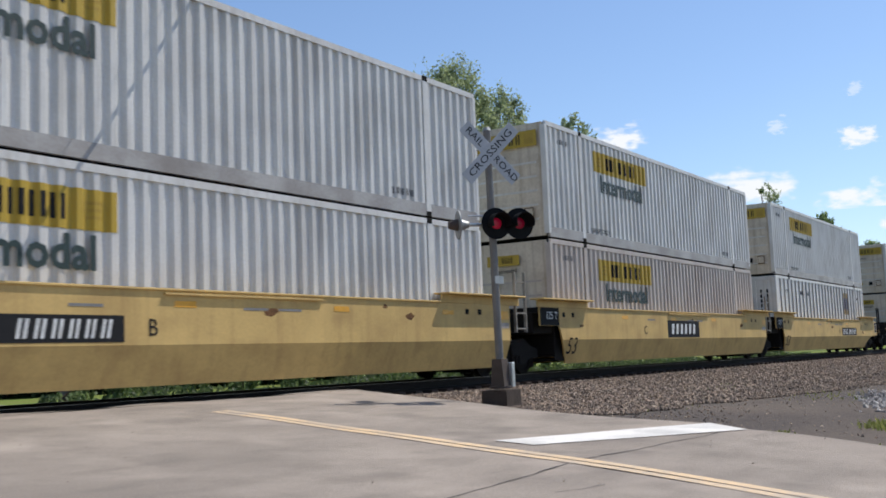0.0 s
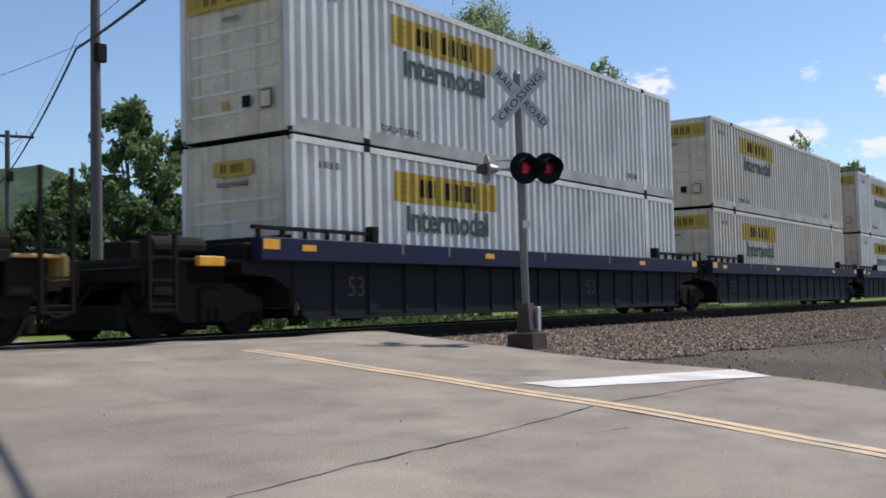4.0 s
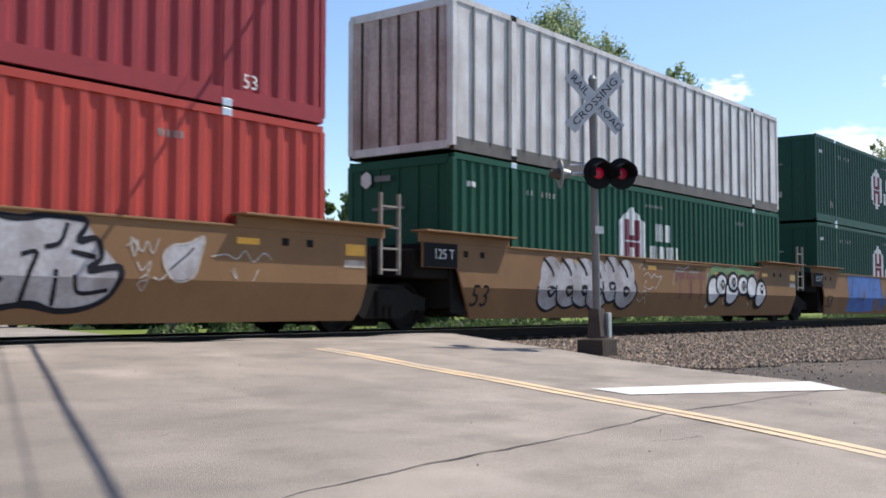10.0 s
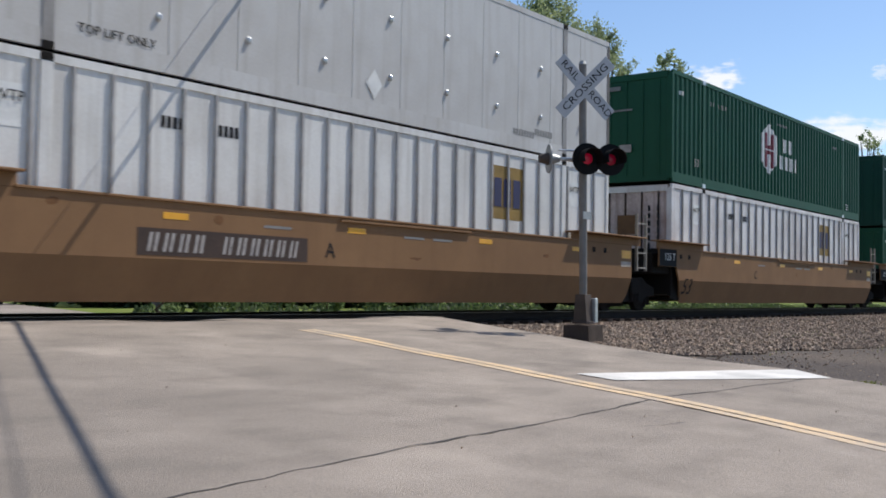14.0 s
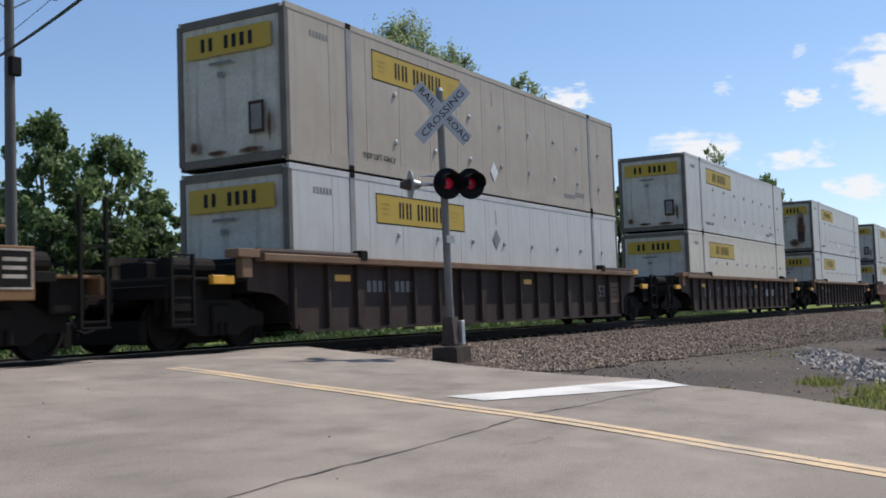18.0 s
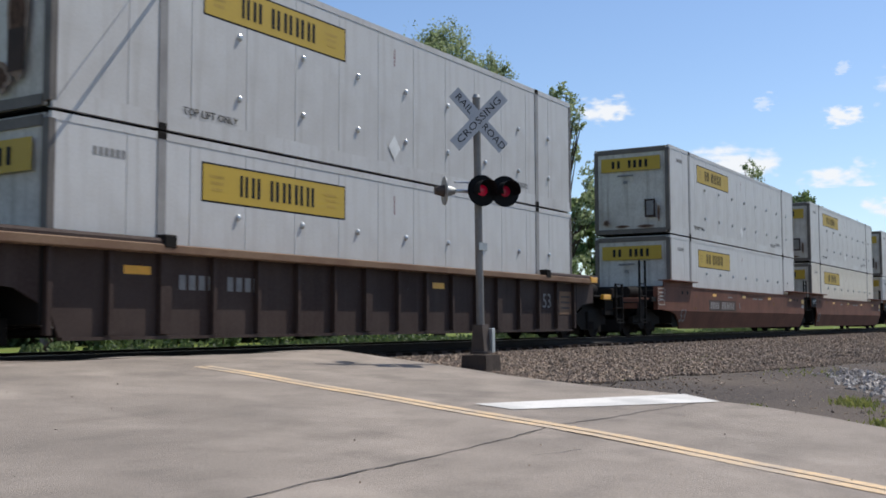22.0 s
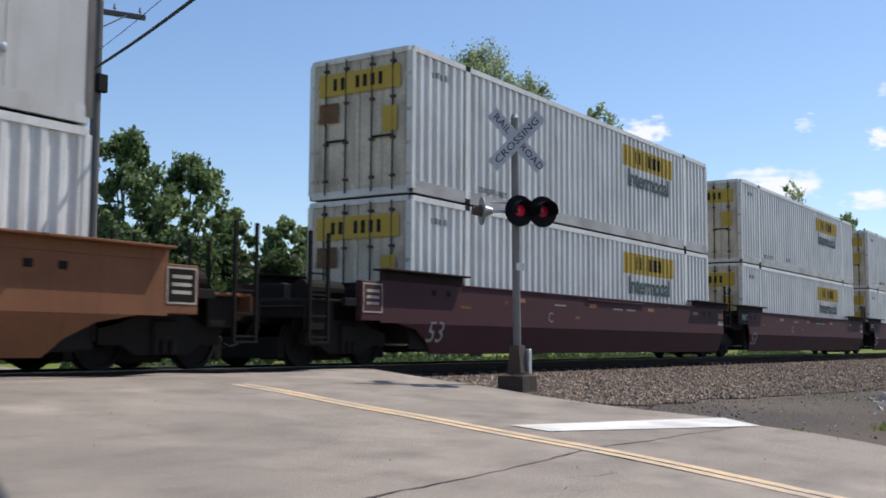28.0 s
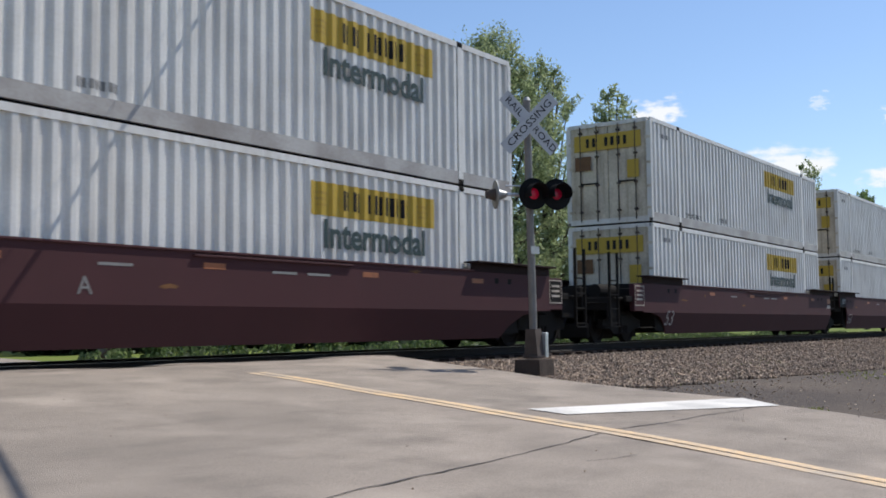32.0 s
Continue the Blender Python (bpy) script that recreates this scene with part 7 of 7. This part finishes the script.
def vapour(seed, wm, thick):
    """Glowing vapour that thins out raggedly towards its rim."""
    m = bpy.data.materials.new("cloud_vapour")
    m.use_nodes = True
    n, link = m.node_tree.nodes, m.node_tree.links.new
    n.remove(n["Principled BSDF"])
    co, mp = n.new("ShaderNodeTexCoord"), n.new("ShaderNodeMapping")
    mp.inputs["Location"].default_value, mp.inputs["Scale"].default_value = (seed * 70.3, 0, seed * 33.1), (0.55, 1.0, 1.15)
    tex, big = n.new("ShaderNodeTexNoise"), n.new("ShaderNodeTexNoise")
    link(co.outputs["Object"], mp.inputs[0])
    for t, scale, det in ((tex, 5.0 / wm, 7.0), (big, 1.8 / wm, 3.0)):
        t.inputs["Scale"].default_value, t.inputs["Detail"].default_value = scale, det
        link(mp.outputs[0], t.inputs["Vector"])
    uv = n.new("ShaderNodeVectorMath")
    uv.operation = "LENGTH"
    att = n.new("ShaderNodeTexCoord")
    sh = n.new("ShaderNodeMapping")
    sh.vector_type = "POINT"
    sh.inputs["Location"].default_value, sh.inputs["Scale"].default_value = (-1, 0, -0.72), (2, 0, 2)
    link(att.outputs["Generated"], sh.inputs[0])
    link(sh.outputs[0], uv.inputs[0])

    def calc(op, a, b):
        k = n.new("ShaderNodeMath")
        k.operation = op
        for s, v in zip(k.inputs, (a, b)):
            if isinstance(v, float):
                s.default_value = v
            else:
                link(v, s)
        return k.outputs[0]
    dens = calc("SUBTRACT", calc("ADD", calc("MULTIPLY", tex.outputs["Fac"], 1.6), calc("MULTIPLY", big.outputs["Fac"], 2.2)), calc("MULTIPLY", uv.outputs["Value"], 1.25))
    r = n.new("ShaderNodeMapRange")
    r.interpolation_type = "SMOOTHSTEP"
    r.inputs["From Min"].default_value, r.inputs["From Max"].default_value = 0.88, 1.62
    r.inputs["To Max"].default_value = thick
    link(dens, r.inputs["Value"])
    em, tr, mix = n.new("ShaderNodeEmission"), n.new("ShaderNodeBsdfTransparent"), n.new("ShaderNodeMixShader")
    em.inputs[0].default_value, em.inputs[1].default_value = (0.95, 0.97, 1.0, 1), 1.0
    link(r.outputs[0], mix.inputs[0])
    link(tr.outputs[0], mix.inputs[1])
    link(em.outputs[0], mix.inputs[2])
    link(mix.outputs[0], n["Material Output"].inputs["Surface"])
    return m


def cloud(az, elev, wide, high, seed, thick=0.95):
    """A sheet of ragged vapour far off; az, elev, wide and high in degrees as seen from the crossing."""
    d = 2600.0
    wm, hm = d * radians(wide) * 0.62, d * radians(high) * 1.05
    me = mesh_of("cloud", [(-wm, 0, -hm * 0.75), (wm, 0, -hm * 0.75), (wm, 0, hm * 1.25), (-wm, 0, hm * 1.25)], [(0, 1, 2, 3)], vapour(seed, wm, thick))
    c = tagged(new("cloud", me), "small white fair-weather cloud", "cloud", "clouds in the sky", "structure")
    a, e = radians(az), radians(elev)
    c.matrix_basis = pose(d * math.cos(a) * math.cos(e), d * math.sin(a) * math.cos(e), d * math.sin(e), 0, 0, az - 90)


for row in ((16.2, 8.3, 4.6, 1.3, 1), (11.0, 7.5, 3.6, 0.9, 2), (10.6, 10.3, 2.2, 0.7, 3), (6.6, 11.0, 4.0, 2.6, 4), (8.0, 5.6, 3.4, 0.9, 5), (22.7, 11.2, 3.0, 1.0, 6), (14.4, 11.3, 1.3, 0.6, 7, 0.45), (10.5, 12.8, 0.9, 0.5, 8, 0.4)):
    cloud(*row)

# ---------------------------------------------------------------- ballast stones
rnd = random.Random(77)


def stones(name, label, count, place, mat="stone"):
    verts, faces = [], []
    ico = [(0, 0, 1), (0.9, 0, 0.2), (0.25, 0.85, 0.25), (-0.75, 0.5, 0.2), (-0.7, -0.55, 0.25), (0.3, -0.85, 0.2), (0, 0, -0.8)]
    tri = [(0, 1, 2), (0, 2, 3), (0, 3, 4), (0, 4, 5), (0, 5, 1), (6, 2, 1), (6, 3, 2), (6, 4, 3), (6, 5, 4), (6, 1, 5)]
    for _ in range(count):
        x, y, z, s = place()
        r = Euler((rnd.uniform(0, 6), rnd.uniform(0, 6), rnd.uniform(0, 6))).to_matrix()
        k = Vector((s * rnd.uniform(0.8, 1.4), s * rnd.uniform(0.6, 1.0), s * rnd.uniform(0.5, 0.9)))
        b = len(verts)
        verts += [Vector((x, y, z)) + r @ Vector((p[0] * k.x, p[1] * k.y, p[2] * k.z)) for p in ico]
        faces += [tuple(b + i for i in t) for t in tri]
    return tagged(new(name, mesh_of(name, verts, faces, M[mat])), label, "ballast", kind="stuff")


def bed_z(y):
    return float(np.interp(y, (-9, -8, -6.5, -4.8, -3.1, -1.9, 1.75), (-0.55, -0.50, -0.43, -0.385, -0.325, -0.265, -0.265)))


def on_bed():
    x = 13.2 + 55 * rnd.random() ** 2.2
    reach = float(np.interp(x, (13.2, 14.2, 16.5, 24, 70), (4.4, 5.7, 5.9, 5.8, 6.2))) + 0.5 * noise.noise(Vector((x * 0.7, 0, 3)))
    y = -1.12 - (reach + 0.1) * rnd.random() ** 0.95
    if x < right_x(y) + 0.1:
        x += 1.0
    return x, y, bed_z(y) + 0.008, rnd.uniform(0.020, 0.052)


def strewn():
    x = 13.0 + 45 * rnd.random() ** 1.4
    y = -5.8 - 5.4 * rnd.random() ** 1.5
    return max(x, right_x(y) + 0.1), y, verge_z(y) - 0.002, rnd.uniform(0.008, 0.028)


def heaped():
    """A low ridge of dumped stones along the outer side of the gravel."""
    k = rnd.random()
    x, y = 15.4 + 5.0 * k + rnd.gauss(0, 0.35), -11.15 + 2.1 * k + rnd.gauss(0, 0.28)
    d = abs((y + 11.15) - 2.1 * (x - 15.4) / 5.0)
    return x, y, verge_z(y) + max(0.0, 0.13 - 0.22 * d) * rnd.random(), rnd.uniform(0.03, 0.075)


def gravelled():
    """Tan gravel worn out of the track bed along the outer side of the verge."""
    x = 18.5 + 40 * rnd.random() ** 1.4
    y = -6.9 - 0.16 * min(x - 18.5, 14) * rnd.random() - 0.5 * rnd.random() + 0.4 * noise.noise(Vector((x * 0.3, 0, 9)))
    return x, y, verge_z(y) + 0.004, rnd.uniform(0.012, 0.034)


stones("ballast_stones", "loose brown and grey crushed stones of the track bed", 78000, on_bed)
def on_road():
    while True:
        x, y = rnd.uniform(0, 12.5), rnd.uniform(-11.5, -2.5)
        if left_x(y) < x < right_x(y):
            return x, y, ground_z(y) + 0.006, rnd.uniform(0.004, 0.010)


stones("road_grit", "dark grit scattered over the asphalt", 70, on_road)
stones("strewn_stones", "small stones strewn over the dark cinder verge", 3200, strewn)
stones("stone_heap", "low heap of pale broken stones on the verge", 1500, heaped, "pale_stone")
stones("verge_gravel", "tan gravel spread over the outer verge", 14000, gravelled)


def weeds(x, y, wide, count, high, seed):
    r = random.Random(seed)
    verts, faces = [], []
    for _ in range(count):
        px, py = x + r.gauss(0, wide), y + r.gauss(0, wide * 0.6)
        if px < right_x(py) + 0.05:
            continue
        z, h, a, w = verge_z(py) - 0.02, high * r.uniform(0.4, 1.2), r.uniform(0, 6.28), r.uniform(0.010, 0.024)
        lean = Vector((r.gauss(0, 0.4), r.gauss(0, 0.4), 1)) * h
        b = len(verts)
        p = Vector((px, py, z))
        side = Vector((math.cos(a), math.sin(a), 0)) * w
        verts += [p - side, p + side, p + lean * 0.6 + side * 0.7, p + lean]
        faces += [(b, b + 1, b + 2), (b, b + 2, b + 3)]
    tagged(new("weeds", mesh_of("weeds", verts, faces, LEAF["weed"])), "tuft of yellow-green weeds in the cinders", "weeds", "weeds by the road", "stuff")


for k, row in enumerate(((14.5, -10.15, 0.22, 420, 0.10), (12.4, -10.95, 0.25, 300, 0.06), (13.7, -11.3, 0.4, 2400, 0.10), (12.1, -11.7, 0.45, 1800, 0.10), (15.2, -12.0, 0.7, 2600, 0.13), (12.5, -9.42, 0.10, 120, 0.07), (15.6, -6.4, 0.5, 160, 0.05), (17.5, -6.1, 0.6, 160, 0.06), (22.0, -5.2, 0.9, 200, 0.07), (20.5, -8.6, 0.9, 160, 0.08))):
    weeds(*row, k)


# ---------------------------------------------------------------- motion of the train
def motions():
    for ob, place, z in rolling:
        walk(ob, [(t, pose(place - s, 0, z)) for t, s in zip(WAY_T, WAY_S)])
    first = {}
    radius = 0.42
    for car, _, _ in rolling:
        for ob in car.children_recursive:
            if not ob.name.startswith("wheelset"):
                continue
            dx = round(ob.location.x, 2)
            if dx not in first:
                rows = []
                for i in range(32 * FPS + 1):
                    t = i / FPS
                    a = float(np.interp(t, WAY_T, WAY_S)) / radius
                    rows.append((t, Matrix.LocRotScale((dx, 0, radius), Euler((0, -a, 0)), None)))
                walk(ob, rows)
                first[dx] = ob.animation_data
            else:
                ob.rotation_mode = "QUATERNION"
                data = ob.animation_data_create()
                data.action = first[dx].action
                data.action_slot = first[dx].action_slot


motions()
